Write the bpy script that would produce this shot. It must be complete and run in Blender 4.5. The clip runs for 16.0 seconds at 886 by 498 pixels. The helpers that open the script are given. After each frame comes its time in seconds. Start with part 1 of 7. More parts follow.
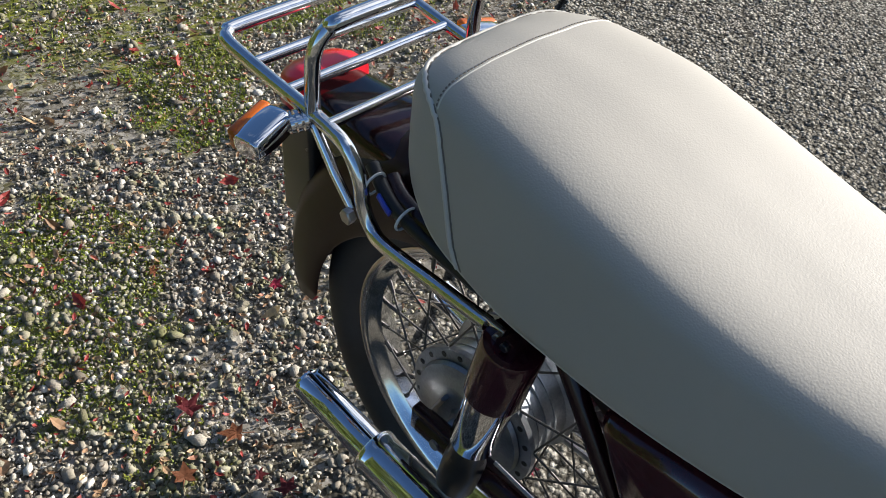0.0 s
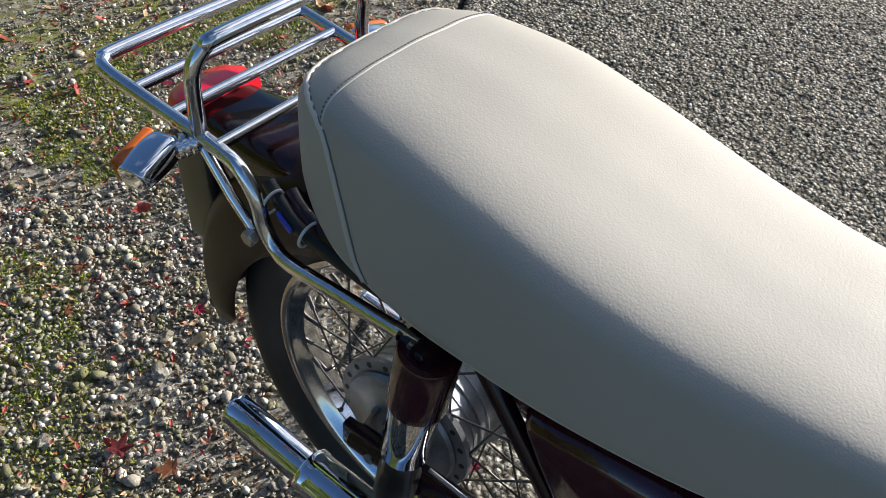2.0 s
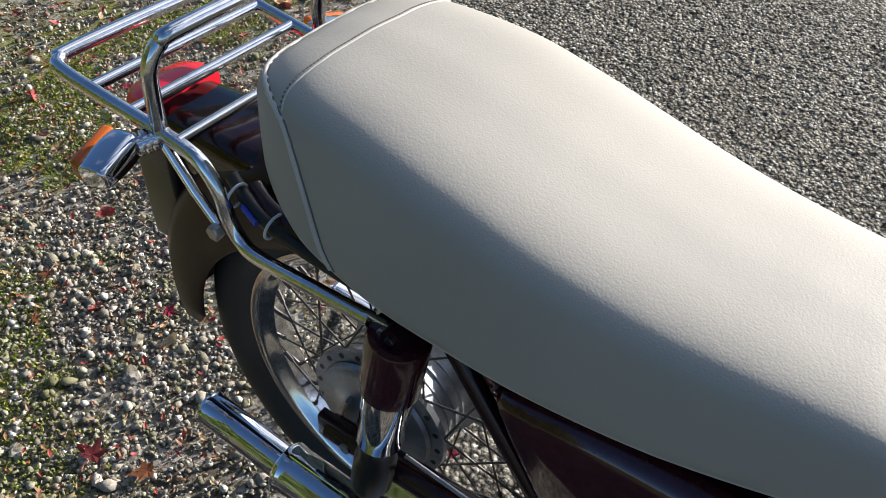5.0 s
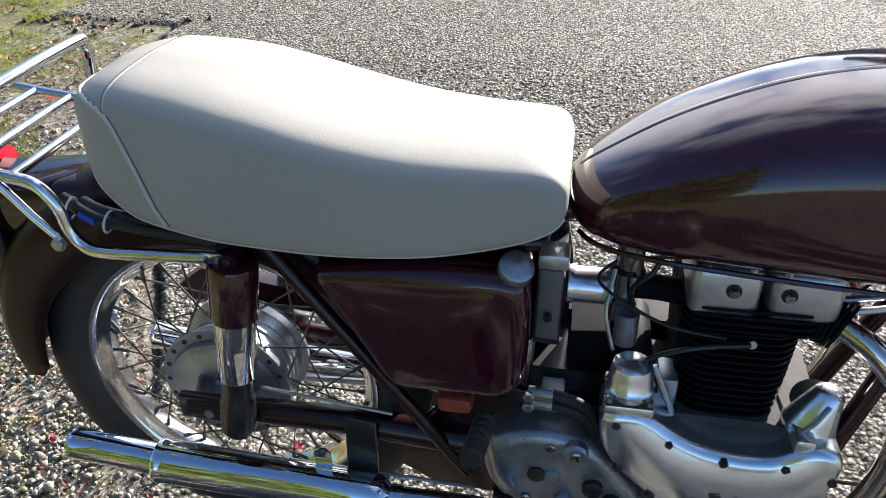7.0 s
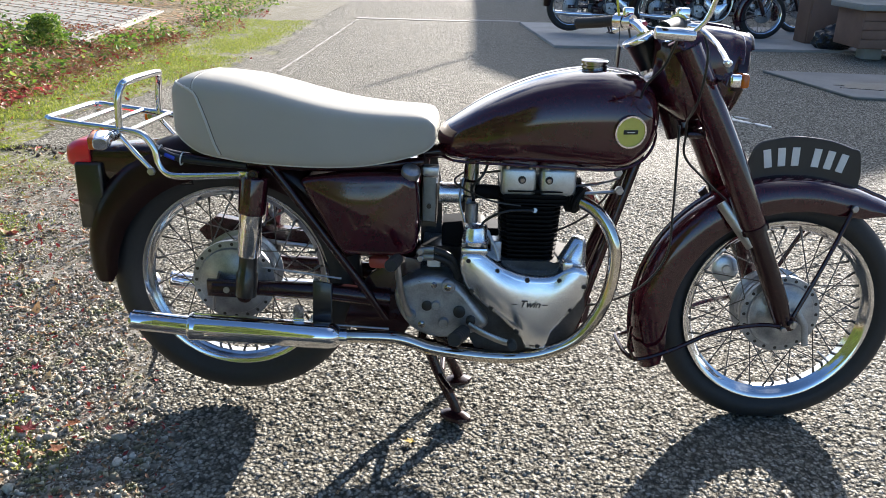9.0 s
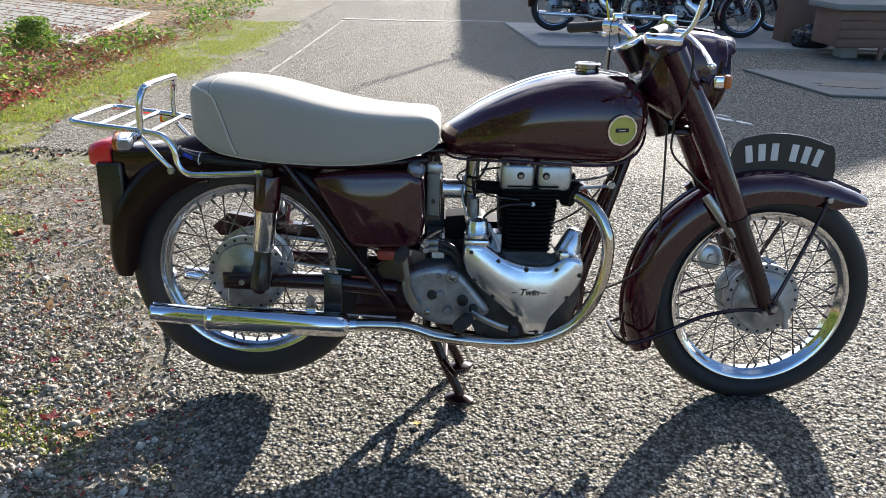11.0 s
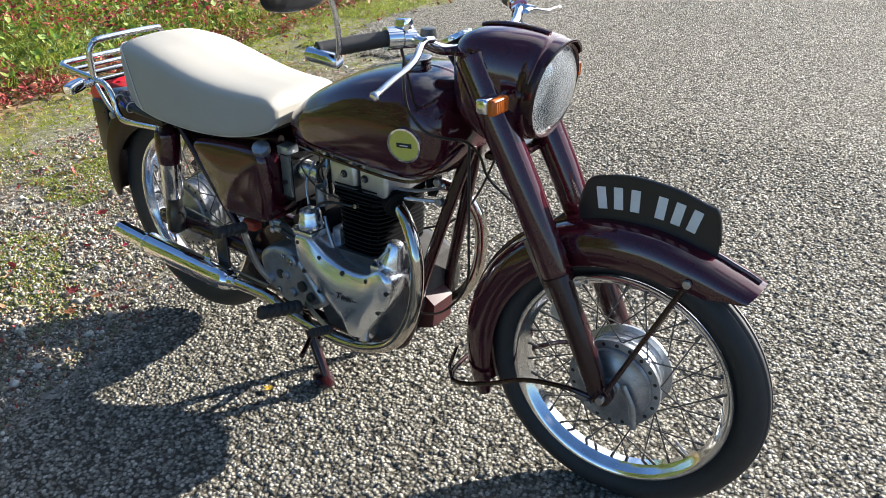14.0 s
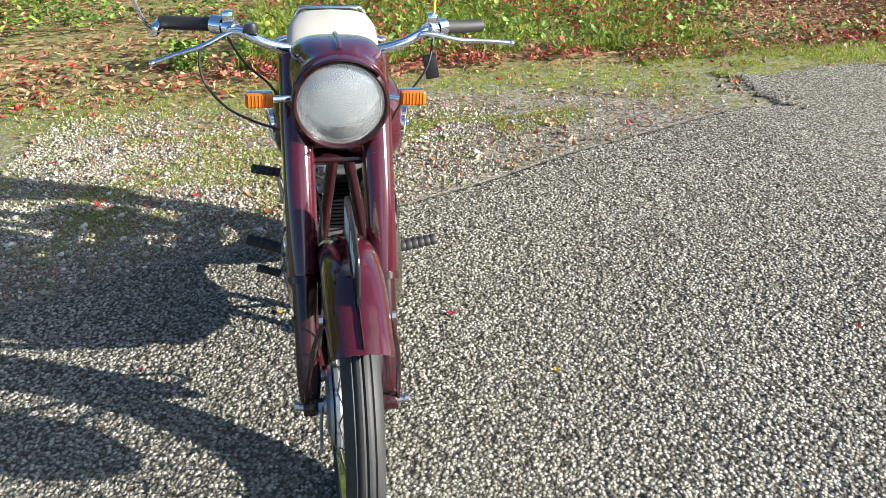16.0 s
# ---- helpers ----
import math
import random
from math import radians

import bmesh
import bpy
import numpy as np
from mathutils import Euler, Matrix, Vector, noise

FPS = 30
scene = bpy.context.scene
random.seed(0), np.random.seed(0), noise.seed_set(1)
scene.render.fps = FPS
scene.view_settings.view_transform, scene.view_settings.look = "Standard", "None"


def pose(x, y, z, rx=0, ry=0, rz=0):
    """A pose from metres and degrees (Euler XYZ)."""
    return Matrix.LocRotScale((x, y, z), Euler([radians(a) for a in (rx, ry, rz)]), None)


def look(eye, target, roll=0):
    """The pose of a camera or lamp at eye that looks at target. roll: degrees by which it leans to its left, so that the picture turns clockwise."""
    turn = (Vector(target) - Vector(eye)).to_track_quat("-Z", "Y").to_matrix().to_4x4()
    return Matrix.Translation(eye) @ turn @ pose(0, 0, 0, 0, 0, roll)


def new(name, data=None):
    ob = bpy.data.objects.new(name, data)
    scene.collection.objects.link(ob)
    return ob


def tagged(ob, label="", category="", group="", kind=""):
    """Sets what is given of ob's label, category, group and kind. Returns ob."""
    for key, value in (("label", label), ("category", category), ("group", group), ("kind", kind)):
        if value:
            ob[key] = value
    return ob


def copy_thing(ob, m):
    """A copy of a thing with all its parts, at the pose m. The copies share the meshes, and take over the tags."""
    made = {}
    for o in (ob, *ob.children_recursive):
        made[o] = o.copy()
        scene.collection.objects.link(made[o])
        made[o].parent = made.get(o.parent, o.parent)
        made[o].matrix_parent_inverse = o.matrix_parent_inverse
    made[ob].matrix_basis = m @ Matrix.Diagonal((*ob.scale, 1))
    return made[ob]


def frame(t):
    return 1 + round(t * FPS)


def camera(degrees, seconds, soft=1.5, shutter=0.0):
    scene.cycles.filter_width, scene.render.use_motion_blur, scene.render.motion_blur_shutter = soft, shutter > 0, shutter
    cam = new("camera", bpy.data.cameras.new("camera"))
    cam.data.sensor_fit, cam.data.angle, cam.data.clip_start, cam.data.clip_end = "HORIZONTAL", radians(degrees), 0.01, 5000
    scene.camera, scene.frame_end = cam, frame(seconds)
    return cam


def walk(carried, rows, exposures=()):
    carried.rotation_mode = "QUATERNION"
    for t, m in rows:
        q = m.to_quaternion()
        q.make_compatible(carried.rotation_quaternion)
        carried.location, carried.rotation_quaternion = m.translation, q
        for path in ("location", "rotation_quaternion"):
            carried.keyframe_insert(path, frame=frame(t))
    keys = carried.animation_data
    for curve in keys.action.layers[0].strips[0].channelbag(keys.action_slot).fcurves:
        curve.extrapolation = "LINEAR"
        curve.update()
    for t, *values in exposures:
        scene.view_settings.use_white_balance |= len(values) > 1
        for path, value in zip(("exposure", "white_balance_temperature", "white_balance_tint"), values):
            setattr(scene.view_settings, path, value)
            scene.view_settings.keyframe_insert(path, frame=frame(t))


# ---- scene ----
cam = camera(58.5, 16.0, soft=0.6)
PATH = [
    (0, (0.369, -0.55, 1.282), (-0.57, 0.504, -0.135), 4.5),
    (0.5, (0.375, -0.526, 1.283), (-0.536, 0.557, -0.13), 2.3),
    (1, (0.377, -0.512, 1.278), (-0.497, 0.599, -0.137), 2.3),
    (1.5, (0.379, -0.508, 1.277), (-0.468, 0.623, -0.139), 2.5),
    (2, (0.384, -0.511, 1.279), (-0.442, 0.636, -0.136), 2.6),
    (2.5, (0.391, -0.512, 1.281), (-0.416, 0.648, -0.135), 2.3),
    (3, (0.389, -0.506, 1.278), (-0.404, 0.665, -0.136), 2.0),
    (3.5, (0.394, -0.51, 1.278), (-0.38, 0.672, -0.138), 2.0),
    (5.8, (0.399, -0.534, 1.277), (-0.353, 0.653, -0.147), 2.6),
    (6, (0.413, -0.565, 1.274), (-0.302, 0.657, -0.138), 3.1),
    (6.5, (0.455, -0.707, 1.261), (0.051, 0.671, -0.13), 2.3),
    (7, (0.535, -0.918, 1.267), (0.226, 0.696, 0.127), -1.4),
    (7.5, (0.588, -1.224, 1.244), (0.355, 0.58, 0.413), -1.7),
    (8, (0.58, -1.531, 1.199), (0.481, 0.324, 0.458), -0.0),
    (8.5, (0.546, -1.802, 1.206), (0.477, 0.058, 0.474), 0.8),
    (9, (0.611, -1.94, 1.195), (0.553, -0.078, 0.47), 1.1),
    (9.2, (0.578, -1.982, 1.19), (0.573, -0.117, 0.466), 1.9),
    (11.3, (0.564, -2.063, 1.227), (0.548, -0.2, 0.5), 0.8),
    (11.5, (0.574, -2.05, 1.23), (0.57, -0.188, 0.5), 0.8),
    (12, (0.713, -2.048, 1.242), (0.691, -0.187, 0.51), 0.3),
    (12.5, (0.969, -2.048, 1.254), (0.69, -0.208, 0.522), -1.1),
    (13, (1.293, -1.766, 1.225), (0.785, -0.001, 0.433), -1.7),
    (13.5, (1.562, -1.516, 1.358), (0.851, 0.104, 0.425), -4.3),
    (14, (1.976, -1.321, 1.397), (0.898, 0.058, 0.43), -3.3),
    (14.5, (2.268, -1.031, 1.342), (0.96, 0.157, 0.405), -2.5),
    (15, (2.566, -0.714, 1.364), (1.026, 0.166, 0.44), -2.1),
    (15.5, (2.796, -0.375, 1.381), (1.106, 0.182, 0.467), -3.4),
    (16, (2.823, 0.008, 1.352), (1.045, 0.238, 0.466), -1.7),
]
EXPOSURE = [(0, 1.09, 6350, 11), (3.5, 1.05, 6350, 11), (6, 1.24, 6310, 12), (7, 1.80, 6280, 12), (7.6, 2.01, 6330, 12), (8, 2.00, 6330, 12), (9, 1.92, 6380, 12), (11.5, 1.86, 6380, 12), (12.5, 1.88, 6380, 12), (14, 1.84, 6330, 10), (16, 1.86, 6310, 7)]
walk(cam, [(t, look(eye, target, roll)) for t, eye, target, roll in PATH], EXPOSURE)

# ---- world, sun ----
SUN = Vector((1.25, 2.85, 1.0)).normalized()          # towards the sun
world = bpy.data.worlds.new("world")
scene.world = world
world.use_nodes = True
wn, wl = world.node_tree.nodes, world.node_tree.links
sky = wn.new("ShaderNodeTexSky")
sky.sky_type, sky.sun_disc = "NISHITA", False
sky.sun_elevation = math.asin(SUN.z)
sky.sun_rotation = math.atan2(SUN.x, SUN.y)
sky.air_density, sky.dust_density, sky.ozone_density = 0.9, 0.3, 4.5
# broken cloud on the sunward half of the sky, brightest near the sun
heading = wn.new("ShaderNodeTexCoord").outputs["Generated"]


def sky_math(op, a, b=0.0):
    m = wn.new("ShaderNodeMath")
    m.operation, m.use_clamp = op, op == "MULTIPLY_ADD"
    for sock, v in zip(m.inputs, (a, b)):
        if hasattr(v, "links"):
            wl.new(v, sock)
        else:
            sock.default_value = v
    return m


def towards(direction):
    d = wn.new("ShaderNodeVectorMath")
    d.operation = "DOT_PRODUCT"
    wl.new(heading, d.inputs[0])
    d.inputs[1].default_value = direction
    return d.outputs["Value"]


billow = wn.new("ShaderNodeTexNoise")
billow.inputs["Scale"].default_value, billow.inputs["Detail"].default_value, billow.inputs["Roughness"].default_value = 2.6, 7.0, 0.58
wl.new(heading, billow.inputs["Vector"])
cover = sky_math("MULTIPLY_ADD", sky_math("ADD", billow.outputs["Fac"], sky_math("MULTIPLY", towards((0.25, 0.82, 0.50)), 0.24).outputs[0]).outputs[0], 7.0)
cover.inputs[2].default_value = -4.15
glare = sky_math("MULTIPLY_ADD", towards(SUN), 1.7)
glare.inputs[2].default_value = -0.65
cloud = wn.new("ShaderNodeMix")
cloud.data_type = "RGBA"
wl.new(glare.outputs[0], cloud.inputs[0])
cloud.inputs[6].default_value, cloud.inputs[7].default_value = (2.0, 2.5, 3.4, 1), (13.0, 13.1, 13.4, 1)
heaven = wn.new("ShaderNodeMix")
heaven.data_type = "RGBA"
wl.new(cover.outputs[0], heaven.inputs[0])
wl.new(sky.outputs[0], heaven.inputs[6])
wl.new(cloud.outputs[2], heaven.inputs[7])
wn["Background"].inputs[1].default_value = 0.067
wl.new(heaven.outputs[2], wn["Background"].inputs[0])
sun = new("sun", bpy.data.lights.new("sun", "SUN"))
sun.data.energy, sun.data.angle, sun.data.color = 5.0, radians(0.55), (1.0, 0.935, 0.84)
sun.rotation_euler = SUN.to_track_quat("Z", "Y").to_euler()


# ---- materials ----
class Shader:
    """A node material with a Principled surface and small helpers for wiring it."""

    def __init__(self, name, base=(0.5, 0.5, 0.5), rough=0.5, metal=0.0, **more):
        self.mat = bpy.data.materials.new(name)
        self.mat.use_nodes = True
        self.n, self.l = self.mat.node_tree.nodes, self.mat.node_tree.links
        self.p = self.n["Principled BSDF"]
        self.set("Base Color", (*base, 1))
        self.set("Roughness", rough)
        self.set("Metallic", metal)
        for k, v in more.items():
            self.set(k.replace("_", " "), v)
        self._co = None

    def set(self, key, value):
        if hasattr(value, "links"):
            self.l.new(value, self.p.inputs[key])
        else:
            self.p.inputs[key].default_value = value

    def co(self):
        if self._co is None:
            self._co = self.n.new("ShaderNodeTexCoord").outputs["Object"]
        return self._co

    def world_co(self):
        return self.n.new("ShaderNodeNewGeometry").outputs["Position"]

    def noise(self, scale, detail=4, rough=0.55, co=None):
        t = self.n.new("ShaderNodeTexNoise")
        t.inputs["Scale"].default_value, t.inputs["Detail"].default_value, t.inputs["Roughness"].default_value = scale, detail, rough
        self.l.new(co or self.co(), t.inputs["Vector"])
        return t.outputs["Fac"]

    def voronoi(self, scale, out="Distance", feature="F1", co=None, rand=1.0):
        t = self.n.new("ShaderNodeTexVoronoi")
        t.feature = feature
        t.inputs["Scale"].default_value, t.inputs["Randomness"].default_value = scale, rand
        self.l.new(co or self.co(), t.inputs["Vector"])
        return t.outputs[out]

    def ramp(self, fac, *stops):
        r = self.n.new("ShaderNodeValToRGB")
        e = r.color_ramp.elements
        while len(e) < len(stops):
            e.new(0.5)
        for el, (at, col) in zip(e, stops):
            el.position = at
            el.color = (*col, 1) if isinstance(col, tuple) else (col, col, col, 1)
        self.l.new(fac, r.inputs[0])
        return r.outputs[0]

    def mix(self, fac, a, b, mode="MIX"):
        m = self.n.new("ShaderNodeMix")
        m.data_type, m.blend_type = "RGBA", mode
        for at, v in ((0, fac), (6, a), (7, b)):
            if hasattr(v, "links"):
                self.l.new(v, m.inputs[at])
            else:
                m.inputs[at].default_value = v if at == 0 else (*v, 1)
        return m.outputs[2]

    def math(self, op, a, b=0.0, c=0.0):
        m = self.n.new("ShaderNodeMath")
        m.operation = op
        for sock, v in zip(m.inputs, (a, b, c)):
            if hasattr(v, "links"):
                self.l.new(v, sock)
            else:
                sock.default_value = v
        return m.outputs[0]

    def bump(self, height, strength=0.3, dist=0.002, after=None):
        b = self.n.new("ShaderNodeBump")
        b.inputs["Strength"].default_value, b.inputs["Distance"].default_value = strength, dist
        self.l.new(height, b.inputs["Height"])
        if after is not None:
            self.l.new(after, b.inputs["Normal"])
        self.set("Normal", b.outputs[0])
        return b.outputs[0]

    def random(self, island=False):
        if island:
            return self.n.new("ShaderNodeNewGeometry").outputs["Random Per Island"]
        return self.n.new("ShaderNodeObjectInfo").outputs["Random"]


def worn(name, base, rough, metal=0.0, vary=0.25, scale=18, bump=0.0, bscale=220, **more):
    """A painted or bare surface with stains, uneven gloss and a fine grain."""
    s = Shader(name, base, rough, metal, **more)
    n1, n2 = s.noise(scale, 5), s.noise(scale * 9, 3)
    f = s.ramp(s.math("MULTIPLY_ADD", n2, 0.3, s.math("MULTIPLY", n1, 0.7)), (0.35, 1 - vary), (0.65, 1.0))
    s.set("Base Color", s.mix(1.0, base, f, "MULTIPLY"))
    s.set("Roughness", s.math("MULTIPLY_ADD", n1, rough * 0.5, rough * 0.75))
    if bump:
        s.bump(s.noise(bscale, 3), bump, 0.001)
    return s.mat


MAROON = worn("maroon_paint", (0.048, 0.006, 0.0115), 0.12, vary=0.18, Coat_Weight=1.0, Coat_Roughness=0.075, Coat_IOR=1.5, Specular_IOR_Level=0.2)
FRAME = worn("dark_maroon_enamel", (0.026, 0.006, 0.008), 0.24, vary=0.3, Coat_Weight=0.3, Coat_Roughness=0.12, Specular_IOR_Level=0.3)
BLACK = worn("black_enamel", (0.012, 0.012, 0.013), 0.3, vary=0.3, Coat_Weight=0.3)
CHROME = worn("chrome", (0.80, 0.80, 0.82), 0.05, 1.0, vary=0.06)
TARNISHED = worn("tarnished_chrome", (0.34, 0.34, 0.35), 0.20, 1.0, vary=0.35)
SATIN = worn("satin_alloy", (0.58, 0.62, 0.66), 0.36, 0.9, vary=0.3, scale=30, bump=0.12)
EXHAUST = worn("exhaust_chrome", (0.64, 0.60, 0.54), 0.07, 1.0, vary=0.2)
RACK = worn("rack_chrome", (0.80, 0.80, 0.81), 0.11, 1.0, vary=0.2, bump=0.05)
DEEP = worn("deep_maroon_enamel", (0.014, 0.0045, 0.005), 0.14, vary=0.2, Coat_Weight=0.7, Coat_Roughness=0.05, Specular_IOR_Level=0.1)
DUSTY = worn("dusty_maroon_paint", (0.019, 0.0065, 0.007), 0.36, vary=0.45, scale=9, Coat_Weight=0.25, Coat_Roughness=0.12, Specular_IOR_Level=0.08)
STEEL = worn("dull_steel", (0.45, 0.45, 0.46), 0.34, 1.0, vary=0.3)
SPOKE = worn("dull_spoke_steel", (0.13, 0.125, 0.12), 0.42, 0.8, vary=0.4)
ALLOY = worn("polished_alloy", (0.84, 0.86, 0.89), 0.24, 0.92, vary=0.14, scale=30, bump=0.04)
CAST = worn("cast_alloy", (0.40, 0.42, 0.45), 0.38, 0.8, vary=0.45, scale=26, bump=0.25)
GREASY = worn("oily_cast_alloy", (0.085, 0.082, 0.08), 0.75, 0.0, vary=0.5, scale=22, bump=0.25, Specular_IOR_Level=0.08)
IRON = worn("black_cylinder_iron", (0.009, 0.009, 0.010), 0.6, vary=0.4, bump=0.15, Specular_IOR_Level=0.07)
RUBBER = worn("black_rubber", (0.016, 0.016, 0.017), 0.62, vary=0.3, bump=0.2)
TYRE = worn("tyre_rubber", (0.020, 0.020, 0.021), 0.66, vary=0.45, scale=10, bump=0.25)
CABLE = worn("cable_sheath", (0.012, 0.012, 0.012), 0.4, vary=0.2)
PLATE = worn("plate_black", (0.010, 0.010, 0.011), 0.35, vary=0.3)
WHITE = worn("white_enamel", (0.72, 0.72, 0.70), 0.4, vary=0.15)
INK = worn("black_ink", (0.01, 0.01, 0.01), 0.5, vary=0.1)
BADGE = worn("badge_yellow", (0.55, 0.52, 0.10), 0.35, vary=0.15, Coat_Weight=0.6)
TIE_BLUE = worn("blue_plastic", (0.02, 0.06, 0.5), 0.35, vary=0.1)
TIE_WHITE = worn("white_nylon", (0.7, 0.7, 0.68), 0.4, vary=0.1)
RED_PLASTIC = worn("red_lens_plastic", (0.72, 0.010, 0.028), 0.30, vary=0.1, Coat_Weight=0.4)
AMBER = worn("amber_lens_plastic", (0.44, 0.095, 0.003), 0.25, vary=0.1, Coat_Weight=0.4)
YELLOW = worn("yellow_tag", (0.75, 0.65, 0.03), 0.5, vary=0.1)


def seat_vinyl():
    s = Shader("cream_vinyl", (0.45, 0.42, 0.37), 0.45, Specular_IOR_Level=0.22)
    n = s.noise(6, 4)
    s.set("Base Color", s.mix(n, (0.355, 0.335, 0.292), (0.415, 0.392, 0.345)))
    s.set("Roughness", s.math("MULTIPLY_ADD", s.noise(14, 3), 0.16, 0.44))
    pebble = s.voronoi(520, "Distance", "SMOOTH_F1")
    b1 = s.bump(s.math("SUBTRACT", 1.0, pebble), 0.13, 0.0010)
    b2 = s.bump(s.noise(300, 4, 0.6), 0.09, 0.0010, b1)
    s.bump(s.noise(28, 3), 0.05, 0.004, b2)
    return s.mat


VINYL = seat_vinyl()
def lamp_reflector():
    """Bright silvering, its image broken into upright bars by the lens flutes."""
    s = Shader("lamp_reflector", (0.97, 0.98, 1.0), 0.10, 1.0)
    w = s.n.new("ShaderNodeTexWave")
    w.wave_type, w.bands_direction = "BANDS", "Y"
    w.inputs["Scale"].default_value, w.inputs["Distortion"].default_value = 52.0, 0.0
    s.l.new(s.co(), w.inputs["Vector"])
    s.bump(w.outputs["Fac"], 0.30, 0.0012)
    return s.mat


def lamp_glass():
    s = Shader("headlamp_glass")
    clear, shine, both = s.n.new("ShaderNodeBsdfTransparent"), s.n.new("ShaderNodeBsdfGlossy"), s.n.new("ShaderNodeMixShader")
    clear.inputs["Color"].default_value = (0.95, 0.97, 0.98, 1)
    shine.inputs["Roughness"].default_value = 0.03
    fr = s.n.new("ShaderNodeFresnel")
    fr.inputs["IOR"].default_value = 1.5
    s.l.new(fr.outputs[0], both.inputs[0])
    s.l.new(clear.outputs[0], both.inputs[1])
    s.l.new(shine.outputs[0], both.inputs[2])
    # pale diffuse share whitens the lens, in place of bright sky glare
    haze, veiled = s.n.new("ShaderNodeBsdfDiffuse"), s.n.new("ShaderNodeMixShader")
    haze.inputs["Color"].default_value = (0.80, 0.84, 0.88, 1)
    veiled.inputs[0].default_value = 0.055
    s.l.new(both.outputs[0], veiled.inputs[1])
    s.l.new(haze.outputs[0], veiled.inputs[2])
    s.l.new(veiled.outputs[0], s.n["Material Output"].inputs["Surface"])
    return s.mat


REFLECTOR = lamp_reflector()
PIPING = worn("cream_piping", (0.56, 0.54, 0.48), 0.4, vary=0.1)


GLASS = lamp_glass()


# ---- mesh helpers ----
def part(name, bm, material, parent=None, label="", smooth=True, angle=40):
    """Links a bmesh as one mesh object under a thing or a part."""
    me = bpy.data.meshes.new(name)
    bmesh.ops.recalc_face_normals(bm, faces=bm.faces[:])
    if smooth:
        for f in bm.faces:
            f.smooth = len(f.verts) < 9
        lim = radians(angle)
        for e in bm.edges:
            if len(e.link_faces) == 2 and e.calc_face_angle(0) > lim:
                e.smooth = False
    bm.to_mesh(me)
    bm.free()
    me.materials.append(material)
    ob = new(name, me)
    if parent is not None:
        ob.parent = parent
    if label:
        ob["label"] = label
    return ob


def spline(pts, per=6, closed=False):
    """Points of a smooth curve through pts."""
    p = [Vector(q) for q in pts]
    n, out = len(p), []
    for i in range(n if closed else n - 1):
        a, b, c, d = (p[(i + k) % n] if closed else p[min(max(i + k, 0), n - 1)] for k in (-1, 0, 1, 2))
        for j in range(per):
            t = j / per
            out.append(0.5 * ((2 * b) + (c - a) * t + (2 * a - 5 * b + 4 * c - d) * t * t + (3 * b - a - 3 * c + d) * t ** 3))
    if not closed:
        out.append(p[-1])
    return out


def add_rings(bm, rings, closed=False, caps=True):
    vs = [[bm.verts.new(q) for q in ring] for ring in rings]
    n = len(vs[0])
    for i in range(len(vs) if closed else len(vs) - 1):
        a, b = vs[i], vs[(i + 1) % len(vs)]
        for j in range(n):
            bm.faces.new((a[j], a[(j + 1) % n], b[(j + 1) % n], b[j]))
    if caps and not closed:
        bm.faces.new(vs[0][::-1])
        bm.faces.new(vs[-1])
    return vs


def tube(path, r, seg=10, closed=False, bm=None, flat=None):
    """A swept pipe; r a number or one per point; flat squeezes it to (wide, thin) along its own normal."""
    bm = bm or bmesh.new()
    p = [Vector(q) for q in path]
    n = len(p)
    rs = r if hasattr(r, "__len__") else [r] * n
    rings, nor = [], None
    for i in range(n):
        if closed:
            tan = (p[(i + 1) % n] - p[i - 1]).normalized()
        else:
            tan = (p[min(i + 1, n - 1)] - p[max(i - 1, 0)]).normalized()
        if nor is None:
            ref = Vector((0, 0, 1)) if abs(tan.z) < 0.9 else Vector((0, 1, 0))
            nor = (ref - tan * ref.dot(tan)).normalized()
        else:
            nor = (nor - tan * nor.dot(tan)).normalized()
        bi = tan.cross(nor)
        fa, fb = flat or (1, 1)
        rings.append([p[i] + rs[i] * (fa * math.cos(2 * math.pi * j / seg) * bi + fb * math.sin(2 * math.pi * j / seg) * nor) for j in range(seg)])
    add_rings(bm, rings, closed)
    return bm


def lathe(profile, seg=48, closed=False, axis="y", bm=None, at=(0, 0, 0), caps=True):
    """Turns (radius, along) points round an axis."""
    bm = bm or bmesh.new()
    rings = []
    for r, y in profile:
        ring = []
        for j in range(seg):
            a = 2 * math.pi * j / seg
            c, s = r * math.cos(a), r * math.sin(a)
            v = {"y": (c, y, s), "x": (y, c, s), "z": (c, s, y)}[axis]
            ring.append(Vector(v) + Vector(at))
        rings.append(ring)
    add_rings(bm, rings, closed, caps)
    return bm


def rod(a, b, r, seg=12, bm=None, r2=None):
    return tube([a, b], [r, r if r2 is None else r2], seg, bm=bm)


def box(lo, hi, bevel=0.003, bm=None, segs=2):
    bm = bm or bmesh.new()
    lo, hi = Vector(lo), Vector(hi)
    made = bmesh.ops.create_cube(bm, size=1, matrix=Matrix.LocRotScale((lo + hi) / 2, None, hi - lo))
    if bevel:
        es = list({e for v in made["verts"] for e in v.link_edges})
        bmesh.ops.bevel(bm, geom=es, offset=bevel, segments=segs, affect="EDGES", profile=0.5)
    return bm


